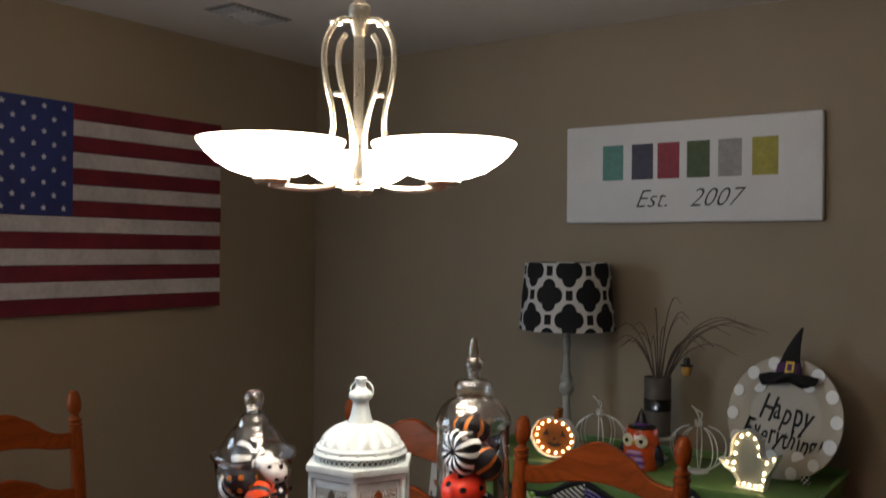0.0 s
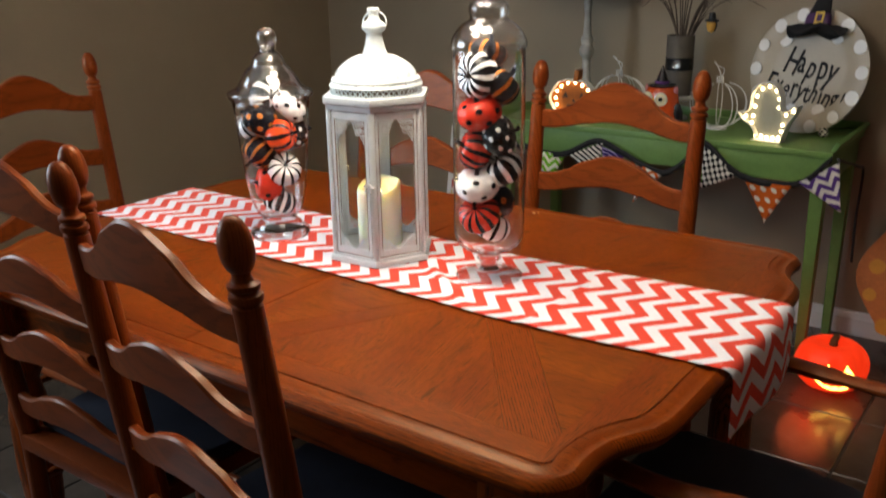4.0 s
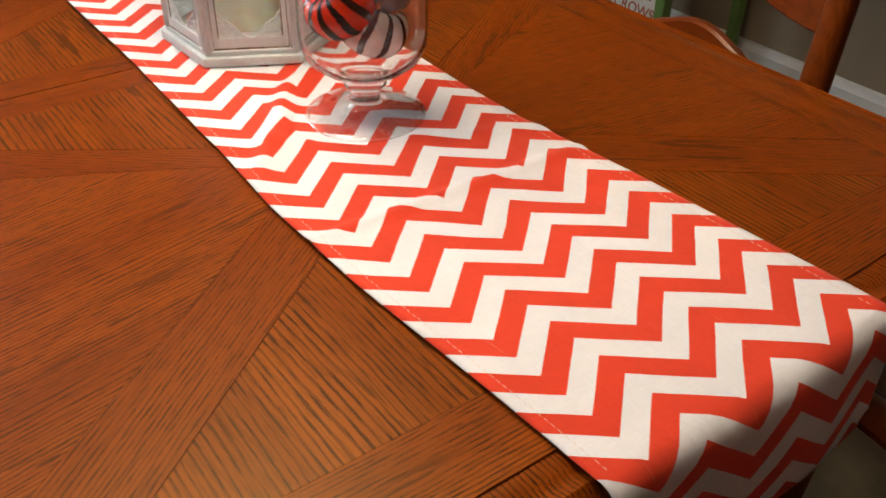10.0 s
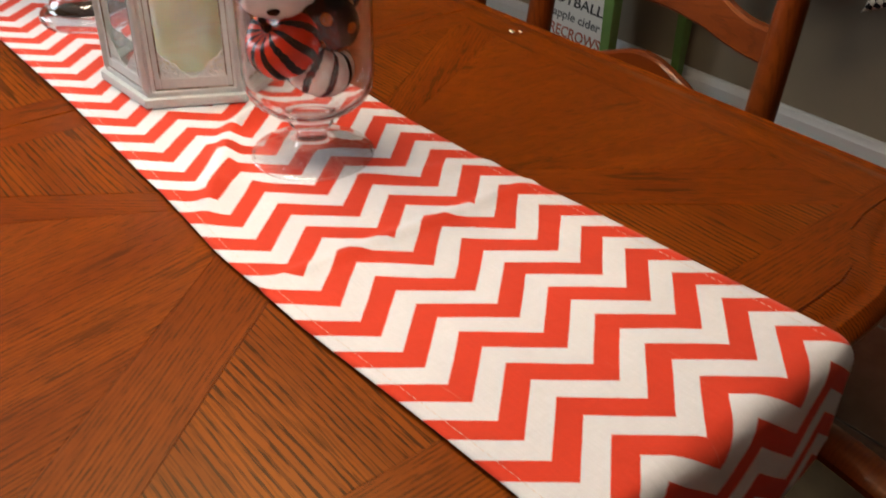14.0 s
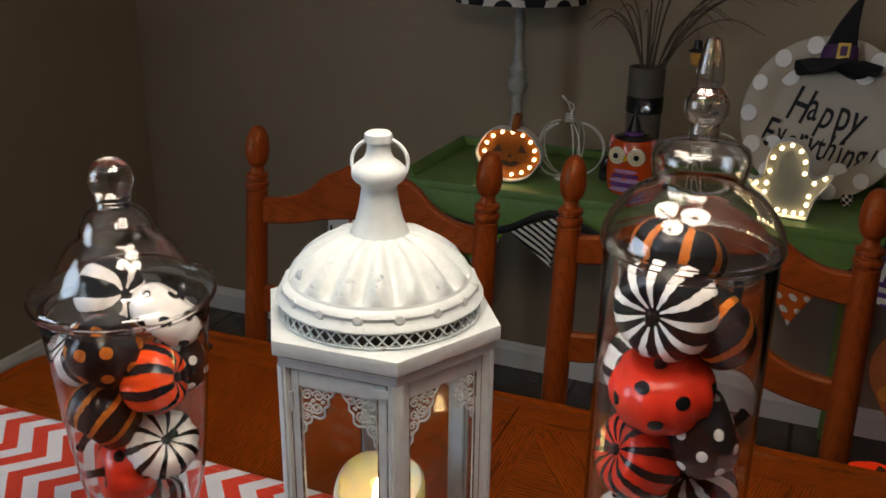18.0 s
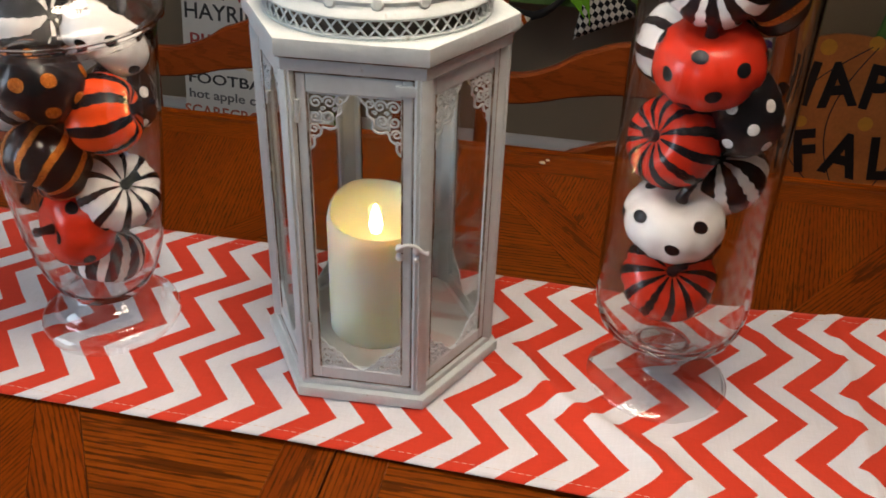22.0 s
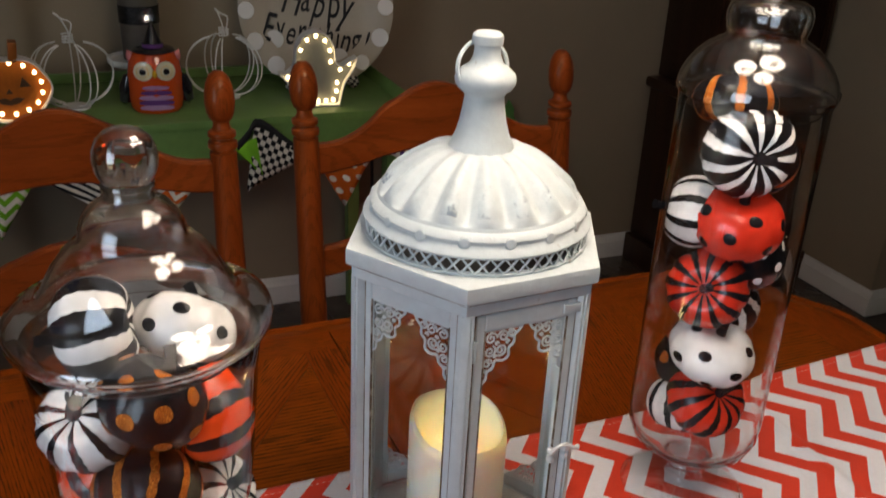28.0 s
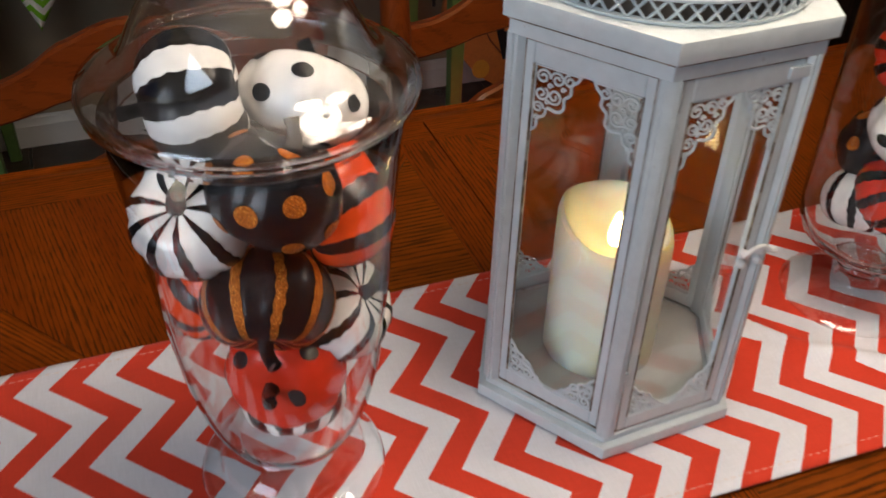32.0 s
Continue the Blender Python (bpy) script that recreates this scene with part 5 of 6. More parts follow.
gh = smooth_line([(-0.045, 0.0, 0), (-0.030, 0.012, 0), (-0.050, 0.045, 0), (-0.075, 0.060, 0), (-0.098, 0.085, 0), (-0.080, 0.082, 0), (-0.060, 0.100, 0), (-0.056, 0.140, 0), (-0.040, 0.172, 0), (-0.010, 0.186, 0), (0.022, 0.176, 0), (0.040, 0.145, 0), (0.044, 0.110, 0), (0.060, 0.100, 0), (0.096, 0.120, 0), (0.088, 0.090, 0), (0.066, 0.055, 0), (0.052, 0.0, 0)], 3)
gh = [(p.x, p.y) for p in gh][::-1]
ghost_face = painted("ghost_tin", (0.26, 0.27, 0.24), 0.35, 20, 0.1, 0.1, metal=0.2)
bul = [(-0.036, 0.012), (-0.018, 0.012), (0.0, 0.010), (0.02, 0.010), (0.038, 0.012), (-0.052, 0.052), (-0.074, 0.072), (-0.050, 0.075), (-0.046, 0.105), (-0.042, 0.138), (-0.026, 0.162), (-0.004, 0.172), (0.018, 0.160), (0.030, 0.136), (0.032, 0.108), (0.056, 0.088), (0.078, 0.102), (0.048, 0.055), (0.046, 0.034)]
ghost = marquee("light_up_ghost_sign", "light-up ghost-shaped white marquee sign with warm bulbs", "light sign", (0.292, 1.550, CZ + 0.002), gh, 0.04, trim_white, ghost_face, bul, -6)


def wire_pumpkin(where, turn, r=0.094, h=0.150):
    th = thing("wire_pumpkin", pose(*where, 0, 0, turn), "white wire pumpkin ornament with a curled stem on the console", "ornament", "wire pumpkins")
    for i in range(5):
        a = 360 * i / 5
        for d in (-5, 5):
            pts = []
            for k in range(15):
                u = math.pi * (0.06 + 0.90 * k / 14)
                pts.append((r * math.sin(u) ** 0.62 * (1 + (0.03 if d > 0 else 0)), 0, 0.008 + h / 2 + h / 2 * math.cos(u) * (1.0 - 0.12 * math.sin(u))))
            part("wire", tube(bmesh.new(), pts, 0.0019, 6), trim_white, th, m=pose(0, 0, 0, 0, 0, a + d))
    part("base_disc", lathe(bmesh.new(), [(0, 0), (0.034, 0), (0.035, 0.003), (0.032, 0.006), (0, 0.008)], 24), trim_white, th, "white metal base disc")
    coil = [(0.012 * math.cos(i * 0.9), 0.012 * math.sin(i * 0.9), h + 0.004 + 0.0009 * i) for i in range(26)]
    part("coil", tube(bmesh.new(), coil, 0.0018, 6), trim_white, th)
    loop = smooth_line([(0.006, 0.004, h + 0.006), (0.002, 0.006, h + 0.035), (-0.014, 0.004, h + 0.066), (-0.024, 0.0, h + 0.074), (-0.010, -0.004, h + 0.062), (0.010, -0.006, h + 0.050), (0.004, -0.005, h + 0.02), (0.012, -0.003, h + 0.006)], 5)
    part("stem_wire", tube(bmesh.new(), loop, 0.0019, 6), trim_white, th)
    return th


wire_pumpkin((-0.272, 1.672, CZ + 0.001), 10)
wire_pumpkin((0.088, 1.690, CZ + 0.001), 35)

# ceramic owl jar: one piece, glazed in several colours
glaze = {k: painted("glaze_" + k, c, 0.18, 12, 0.08, 0.03, coat=0.6) for k, c in {"orange": (0.62, 0.075, 0.012), "purple": (0.14, 0.05, 0.22), "lilac": (0.42, 0.25, 0.46), "black": (0.012, 0.011, 0.014), "cream": (0.80, 0.74, 0.52), "yellow": (0.80, 0.45, 0.02), "pink": (0.70, 0.22, 0.22)}.items()}
owl = thing("ceramic_owl_jar", pose(-0.089, 1.622, CZ + 0.001, 0, 0, -6) @ Matrix.Scale(1.24, 4), "orange ceramic owl jar wearing a black witch hat", "ornament")


def owl_piece(name, colour, profile, segs, m=None, label=""):
    part(name, lathe(bmesh.new(), profile, segs, m=m), glaze[colour], owl, label)


squash = Matrix.Diagonal((1, 0.85, 1, 1))
owl_piece("body", "orange", [(0, 0), (0.043, 0), (0.049, 0.008), (0.052, 0.035), (0.051, 0.070), (0.047, 0.095), (0.038, 0.112), (0.0, 0.117)], 32, m=squash)
for i, col in enumerate(("lilac", "purple", "lilac", "purple", "lilac")):
    owl_piece("belly_stripe", col, [(0.0, -0.002), (0.020 + 0.008 * math.sin(1 + i * 0.5), -0.002), (0.020 + 0.008 * math.sin(1 + i * 0.5), 0.0035), (0, 0.0045)], 24, m=Matrix.Translation((0, -0.040, 0.014 + 0.0095 * i)) @ Matrix.Diagonal((1.15, 1, 1, 1)) @ pose(0, 0, 0, 90, 0, 0) @ Matrix.Diagonal((1, 0.19, 1, 1)))
for s in (-1, 1):
    owl_piece("eye", "cream", [(0.0, 0.006), (0.010, 0.006), (0.0175, 0.004), (0.0185, 0.0)], 24, m=Matrix.Translation((s * 0.020, -0.0385, 0.083)) @ pose(0, 0, 0, 90, 0, s * 14))
    owl_piece("eye_ring", "yellow", [(0.0105, 0.0072), (0.0112, 0.0065), (0.0105, 0.006)], 20, m=Matrix.Translation((s * 0.020, -0.0385, 0.083)) @ pose(0, 0, 0, 90, 0, s * 14))
    owl_piece("pupil", "black", [(0.0, 0.0095), (0.005, 0.0085), (0.0062, 0.006)], 16, m=Matrix.Translation((s * 0.020, -0.0385, 0.083)) @ pose(0, 0, 0, 90, 0, s * 14))
    owl_piece("wing", "black", [(0, -0.035), (0.010, -0.028), (0.015, 0.0), (0.010, 0.022), (0, 0.028)], 16, m=Matrix.Translation((s * 0.053, -0.002, 0.045)) @ pose(0, 0, 0, 0, s * -12, 0))
    owl_piece("ear", "pink", [(0.010, 0), (0.007, 0.009), (0, 0.018)], 12, m=Matrix.Translation((s * 0.040, 0, 0.100)) @ pose(0, 0, 0, 0, s * 24, 0))
owl_piece("beak", "yellow", [(0.006, 0), (0.004, 0.008), (0, 0.014)], 12, m=Matrix.Translation((0, -0.043, 0.080)) @ pose(0, 0, 0, 115, 0, 0))
owl_piece("hat", "black", [(0.0, 0.112), (0.036, 0.112), (0.040, 0.115), (0.036, 0.119), (0.020, 0.122), (0.0165, 0.130), (0.012, 0.143), (0.006, 0.158), (0.002, 0.167), (0, 0.169)], 28)
owl_piece("hat_band", "purple", [(0.0205, 0.1205), (0.0202, 0.128), (0.0165, 0.1285)], 28)

# cake stand with vase and twigs
stand = thing("cake_stand", pose(-0.110, 1.795, CZ + 0.001), "small white cake stand behind the owl jar", "cake stand")
part("foot", lathe(bmesh.new(), [(0, 0), (0.05, 0), (0.05, 0.006), (0.02, 0.016), (0.014, 0.045), (0.018, 0.072), (0, 0.074)], 28), trim_white, stand)
part("plate", lathe(bmesh.new(), [(0, 0.073), (0.070, 0.073), (0.076, 0.079), (0.076, 0.090), (0.072, 0.090), (0.071, 0.083), (0, 0.082)], 40), trim_white, stand)
VZ = CZ + 0.0845
vase = thing("vase", pose(-0.100, 1.795, VZ), "brown-grey cylinder vase with black sequin band and dry twigs", "vase")
bark = painted("brown_grey_glaze", (0.10, 0.085, 0.07), 0.6, 14, 0.2, 0.5, 60)
part("body", lathe(bmesh.new(), [(0, 0), (0.042, 0), (0.045, 0.004), (0.047, 0.10), (0.048, 0.205), (0.0485, 0.212), (0.045, 0.212), (0.043, 0.195), (0.042, 0.02), (0, 0.012)], 32), bark, vase)
part("band", lathe(bmesh.new(), [(0.0475, 0.092), (0.0490, 0.093), (0.0492, 0.135), (0.0475, 0.136)], 32), painted("black_sequins", (0.02, 0.02, 0.022), 0.25, 90, 0.5, 1.0, 260, metal=0.5), vase, "black sequin band")
bm = bmesh.new()
for i in range(22):
    a = 2 * math.pi * i / 22
    for k in range(2):
        L_ = 0.017 if k else 0.011
        tube(bm, [(0, 0, 0), (L_ * math.cos(a + k * 0.14), L_ * math.sin(a + k * 0.14), 0.003 + 0.003 * k)], [0.0016, 0.0003], 4)
part("brooch", bm, painted("silver_tinsel", (0.75, 0.75, 0.77), 0.2, 60, 0.2, 0.1, metal=0.9), vase, "silver star brooch", m=Matrix.Translation((0.012, -0.050, 0.118)) @ Matrix.Scale(1.15, 4) @ pose(0, 0, 0, 90, 0, 0))
twig_mat = painted("dry_twig", (0.085, 0.060, 0.042), 0.8, 30, 0.3, 0.4)
rnd = random.Random(5)
for i in range(22):
    if i < 9:
        end = (0.18 + 0.22 * rnd.random(), -0.03 + 0.06 * rnd.random(), 0.28 + 0.14 * rnd.random())
    elif i < 15:
        end = (-0.10 - 0.08 * rnd.random(), -0.03 + 0.06 * rnd.random(), 0.24 + 0.14 * rnd.random())
    else:
        end = (0.16 * (rnd.random() - 0.3), -0.03 + 0.06 * rnd.random(), 0.30 + 0.20 * rnd.random())
    b0 = (0.02 * (rnd.random() - 0.5), 0.02 * (rnd.random() - 0.5), 0.14)
    mid = (end[0] * 0.30, end[1] * 0.4, 0.14 + (end[2] - 0.05) * 0.62)
    line = smooth_line([b0, mid, (end[0] * 0.66, end[1] * 0.7, 0.12 + (end[2] - 0.04) * 0.9), (end[0], end[1], end[2] + 0.02)], 5)
    bm = tube(bmesh.new(), line, [0.0027 - 0.0019 * k / (len(line) - 1) for k in range(len(line))], 5)
    for q in (6, 9, 12):
        p = line[q]
        tube(bm, [p, p + Vector((0.02 * (rnd.random() - 0.3), 0, 0.018 * rnd.random()))], [0.0009, 0.0004], 4)
    part("twig", bm, twig_mat, vase)
bird_bm = lathe(bmesh.new(), [(0, -0.026), (0.012, -0.020), (0.0175, -0.004), (0.0165, 0.010), (0.012, 0.020), (0, 0.026)], 20)
for f in bird_bm.faces:
    f.material_index = 1 if f.calc_center_median().y < -0.004 and f.calc_center_median().z < 0.004 else 0
lathe(bird_bm, [(0.024, 0.012), (0.022, 0.016), (0.012, 0.020), (0.010, 0.040), (0, 0.042)], 16)
tube(bird_bm, [(0, 0, 0.04), (-0.01, 0.02, 0.075)], 0.0007, 4)
part("hanging_ornament", bird_bm, [black_paint, painted("mustard_felt", (0.55, 0.28, 0.05), 0.9, 30, 0.2, 0.5)], vase, "black and mustard felt ornament hung on a twig", m=pose(0.134, -0.075, 1.087 - VZ))

# dotted plate on an easel
PLX, PLY, PLZ = 0.346, 1.770, 0.948
plate = thing("decorative_plate", pose(PLX, PLY, PLZ, 0, 0, -14) @ pose(0, 0, 0, -11, 0, 0), "beige plate with white dots reading Happy Everything, witch hat on top", "plate")
taupe = painted("taupe_glaze", (0.42, 0.365, 0.285), 0.42, 6, 0.06, 0.03)
dish = lathe(bmesh.new(), [(0, 0.012), (0.12, 0.012), (0.135, 0.010), (0.150, 0.003), (0.195, -0.004), (0.203, -0.002), (0.203, 0.003), (0.190, 0.006), (0.150, 0.016), (0.13, 0.022), (0, 0.022)], 64, m=pose(0, 0, 0, -90, 0, 0))
part("dish", dish, taupe, plate)
dot_white = painted("dot_white_glaze", (0.76, 0.755, 0.74), 0.42, 8, 0.03, 0.02)
rnd = random.Random(11)
for ringr, count, off, size in ((0.182, 14, 0.1, 0.023), (0.137, 9, 0.4, 0.022)):
    for i in range(count):
        a = 2 * math.pi * (i + off) / count
        if ringr < 0.15 and (abs(math.sin(a)) < 0.5):
            continue
        r_ = size * (0.85 + 0.25 * rnd.random())
        yy = -0.0005 if ringr > 0.15 else 0.0075
        part("painted_dot", lathe(bmesh.new(), [(0, 0.0025), (r_ * 0.97, 0.0022), (r_, 0.0)], 20, m=pose(0, 0, 0, 90, 0, 0)), dot_white, plate,
             m=Matrix.Translation((ringr * math.cos(a), yy - (0.004 if ringr > 0.15 else 0), ringr * math.sin(a))) @ Matrix.Diagonal((0.95 if ringr > 0.15 else 1, 1, 1, 1)))
ink = painted("black_ink", (0.006, 0.006, 0.007), 0.75, 40, 0.2, 0.05)
for text, x0, z0, size, step in (("Happy", -0.088, 0.030, 0.122, (0.046, 0.034, 0.036, 0.036, 0.034)), ("Everything!", -0.142, -0.048, 0.102, (0.035, 0.027, 0.028, 0.024, 0.025, 0.022, 0.029, 0.014, 0.029, 0.030, 0.014))):
    x = x0
    for k, ch in enumerate(text):
        depth = 0.0105 - 0.20 * max(0.0, abs(x + 0.012) - 0.095)
        words("lettering", ch, size * (1.05 if ch.isupper() else 0.96 + 0.07 * math.sin(5 * k)), ink, plate, pose(x, depth, z0 - 0.15 * (x - x0) + 0.004 * math.sin(2.3 * k), 90, 8 + 7 * math.sin(3.1 * k + 1), 0), 0.0012, 0.12, align="LEFT", bold=0.0006, stretch=0.56, label="hand-lettered black letter")
        x += step[k]
felt = painted("black_felt", (0.010, 0.010, 0.012), 0.95, 60, 0.3, 0.6, 200)
hat = part("witch_hat", lathe(bmesh.new(), [(0.0, 0.0), (0.098, 0.0), (0.10, 0.004), (0.06, 0.016), (0.042, 0.022), (0.034, 0.055), (0.024, 0.09), (0.013, 0.125), (0.004, 0.15), (0, 0.152)], 36), felt, plate, "black felt witch hat", m=pose(0.018, -0.030, 0.118, -6, -3, 0) @ Matrix.Diagonal((1.02, 0.45, 1.22, 1)))
for v in hat.data.vertices:
    v.co.x += 2.2 * max(0, v.co.z - 0.03) ** 2
    if v.co.z < 0.018:
        v.co.z += 0.012 * math.sin(4 * math.atan2(v.co.y, v.co.x)) * (math.hypot(v.co.x, v.co.y) / 0.1)
part("hat_band", lathe(bmesh.new(), [(0.0435, 0.024), (0.0395, 0.046), (0.037, 0.05), (0.042, 0.022)], 32), painted("purple_satin", (0.06, 0.018, 0.09), 0.5, 40, 0.2, 0.2), hat, "purple satin band")
bm = bmesh.new()
for x0, x1, z0, z1 in ((-0.018, -0.010, -0.022, 0.022), (0.010, 0.018, -0.022, 0.022), (-0.010, 0.010, 0.014, 0.022), (-0.010, 0.010, -0.022, -0.014)):
    box(bm, x0, x1, -0.003, 0.0, z0, z1, 0.001)
part("buckle", bm, painted("gold_buckle", (0.75, 0.50, 0.10), 0.35, 20, 0.1, 0.05), hat, "gold buckle", m=pose(0.012, -0.043, 0.036, -18, 0, 0) @ Matrix.Diagonal((0.8, 1, 0.75, 1)))
easel = thing("plate_easel", pose(PLX, 1.735, CZ + 0.001), "black and white checked plate easel", "easel")
chk = pattern("easel_check", "checker", (0.012, 0.012, 0.014), CREAM, 0.008)
for s in (-1, 1):
    part("foot", lathe(bmesh.new(), [(0, -0.016), (0.010, -0.014), (0.0155, -0.005), (0.0155, 0.005), (0.010, 0.014), (0, 0.016)], 16), chk, easel, m=pose(s * 0.085, -0.02, 0.017))
    part("prop", tube(bmesh.new(), [(s * 0.085, -0.02, 0.02), (s * 0.08, 0.02, 0.012), (s * 0.05, 0.12, 0.006)], 0.004, 6), black_paint, easel)
    part("back_rod", tube(bmesh.new(), [(s * 0.08, 0.045, 0.01), (s * 0.03, 0.085, 0.22)], 0.004, 6), black_paint, easel)

# table lamp
LXY = (-0.447, 1.755)
lamp = thing("table_lamp", pose(*LXY, CZ + 0.001), "table lamp with black and white trellis shade and distressed pole", "lamp")
shade_mat, _n, _l, _b = material("trellis_shade")
_sep = _n.new("ShaderNodeSeparateXYZ")
_l.new(mapped(_n, _l), _sep.inputs[0])
_ang = calc(_n, _l, "ARCTAN2", _sep.outputs[1], _sep.outputs[0])
_u0, _v0 = calc(_n, _l, "ADD", calc(_n, _l, "MULTIPLY", _ang, 7 / (2 * math.pi)), 20.18), calc(_n, _l, "ADD", calc(_n, _l, "DIVIDE", _sep.outputs[2], 0.178), 10.20)


def foil(du, dv):
    u_ = calc(_n, _l, "ABSOLUTE", calc(_n, _l, "SUBTRACT", calc(_n, _l, "FRACT", calc(_n, _l, "ADD", _u0, du)), 0.5))
    v_ = calc(_n, _l, "ABSOLUTE", calc(_n, _l, "SUBTRACT", calc(_n, _l, "FRACT", calc(_n, _l, "ADD", _v0, dv)), 0.5))

    def away(a, b):
        x_, y_ = calc(_n, _l, "SUBTRACT", u_, a), calc(_n, _l, "SUBTRACT", v_, b)
        return calc(_n, _l, "SQRT", calc(_n, _l, "ADD", calc(_n, _l, "MULTIPLY", x_, x_), calc(_n, _l, "MULTIPLY", y_, y_)))

    round_ = calc(_n, _l, "LESS_THAN", calc(_n, _l, "MINIMUM", away(0.165, 0.0), away(0.0, 0.165)), 0.172)
    square = calc(_n, _l, "LESS_THAN", calc(_n, _l, "MAXIMUM", calc(_n, _l, "ABSOLUTE", calc(_n, _l, "SUBTRACT", u_, 0.5)), calc(_n, _l, "MULTIPLY", v_, 0.8)), 0.082)
    return calc(_n, _l, "MAXIMUM", round_, square)


_black = calc(_n, _l, "MAXIMUM", foil(0, 0), foil(0.5, 0.5))
_c = blend(_n, _l, _black, (0.55, 0.54, 0.53), (0.014, 0.014, 0.016))
_l.new(_c, _b.inputs["Base Color"])
coat_of(_b, 0.85, spec=0.2)
bumped(_n, _l, _b, noisy(_n, _l, mapped(_n, _l, (1, 1, 1)), 500, 2), 0.3, 0.0006)
part("shade", lathe(bmesh.new(), [(0.182, 0.452), (0.160, 0.705), (0.158, 0.705), (0.180, 0.452), (0.182, 0.452)], 64), shade_mat, lamp, "black and white trellis drum shade")
pole = painted("distressed_grey", (0.34, 0.35, 0.33), 0.6, 18, 0.25, 0.4, 60, worn=(0.16, 0.13, 0.10), worn_at=0.58)
part("base", lathe(bmesh.new(), [(0, 0), (0.075, 0), (0.078, 0.008), (0.070, 0.020), (0.040, 0.030), (0.022, 0.045), (0.018, 0.06)], 32), pole, lamp)
part("pole", lathe(bmesh.new(), [(0.018, 0.055), (0.016, 0.10), (0.022, 0.115), (0.016, 0.13), (0.015, 0.20), (0.026, 0.215), (0.028, 0.235), (0.020, 0.25), (0.024, 0.27), (0.015, 0.29), (0.012, 0.36), (0.016, 0.40), (0.011, 0.43), (0.010, 0.50), (0.012, 0.52), (0, 0.55)], 24), pole, lamp)
part("harp", tube(bmesh.new(), [(0.02, 0, 0.53), (0.05, 0, 0.58), (0.05, 0, 0.66), (0.0, 0, 0.70), (-0.05, 0, 0.66), (-0.05, 0, 0.58), (-0.02, 0, 0.53)], 0.002, 6), black_paint, lamp)
part("bulb", lathe(bmesh.new(), [(0.013, 0.545), (0.016, 0.57), (0.03, 0.60), (0.028, 0.625), (0.0, 0.645)], 20), trim_white, lamp, "unlit white bulb")
part("spider", tube(bmesh.new(), [(-0.168, 0, 0.698), (0, 0, 0.70), (0.168, 0, 0.698)], 0.002, 6), black_paint, lamp)

# ---- things on the floor by the console ----
board = thing("word_board", pose(-0.848, 1.545, 0.001, -8, 0, -4), "tall white wooden board with autumn words, leaning", "sign")
part("panel", box(bmesh.new(), -0.1525, 0.1525, 0.0, 0.014, 0.0, 0.665, 0.003), painted("board_white", (0.70, 0.69, 0.65), 0.6, 10, 0.06, 0.2), board)
part("prop", box(bmesh.new(), -0.02, 0.02, 0.014, 0.022, 0.02, 0.56, 0.002, m=pose(0, 0.002, 0.0, -6, 0, 0)), painted("board_back", (0.25, 0.17, 0.10), 0.7), board, "wooden prop behind the board")
INK = {k: painted("ink_" + k, c, 0.6, 60, 0.15, 0.05) for k, c in {"grey": (0.13, 0.13, 0.13), "black": (0.03, 0.03, 0.03), "red": (0.38, 0.05, 0.04), "tan": (0.55, 0.40, 0.20), "rust": (0.42, 0.10, 0.05)}.items()}
for text, z, size, col, st in (("FALL", 0.620, 0.054, "grey", 1.35), ("HAYRIDES", 0.505, 0.062, "black", 0.74), ("pumpkins", 0.438, 0.050, "red", 0.98), ("harvest", 0.378, 0.064, "tan", 1.02), ("FOOTBALL", 0.318, 0.042, "black", 0.98),
                               ("hot apple cider", 0.272, 0.036, "grey", 0.92), ("SCARECROWS", 0.222, 0.046, "rust", 0.74), ("raking Leaves", 0.170, 0.040, "grey", 0.92)):
    words("lettering", text, size, INK[col], board, pose(0, -0.0006, z, 90, 0, 0), 0.0004, bold=0.0006, stretch=st * 1.40)
for i, col in enumerate(("rust", "red", "black", "red", "tan", "rust")):
    x = -0.12 + 0.048 * i
    z = 0.578 - 0.010 * math.sin(math.pi * (i + 0.5) / 6)
    part("painted_flag", slab(bmesh.new(), [(-0.015, 0), (0, -0.028), (0.015, 0)], 0, 0.0006, m=Matrix.Translation((x, -0.0001, z)) @ pose(0, 0, 0, 90, 0, 0)), INK[col], board, smooth=False)

pumpkin_sign = thing("pumpkin_sign", pose(0.905, 1.80, 0.006, -9, 0, 0), "orange wooden pumpkin sign with yellow dots reading Happy Fall", "sign")
orange_board = painted("orange_board", (0.60, 0.21, 0.055), 0.55, 7, 0.2, 0.2)
out = ring_of(64, lambda a: (0.335 * math.cos(a) * (1 + 0.025 * math.cos(6 * a)), 0.272 + 0.268 * math.sin(a) * (1 - 0.10 * math.exp(-((a - math.pi / 2) / 0.3) ** 2)) + 0.0))
part("board", slab(bmesh.new(), out, -0.009, 0.009, 0.003, m=pose(0, 0, 0, 90, 0, 0)), orange_board, pumpkin_sign)
leaf_green = painted("leaf_green", (0.09, 0.26, 0.06), 0.6, 20, 0.2, 0.2)
part("stem", slab(bmesh.new(), [(-0.028, 0.50), (0.028, 0.50), (0.030, 0.57), (0.052, 0.635), (0.015, 0.65), (-0.012, 0.58)], -0.008, 0.008, 0.002, m=pose(0, 0, 0, 90, 0, 0)), leaf_green, pumpkin_sign, "green painted stem")
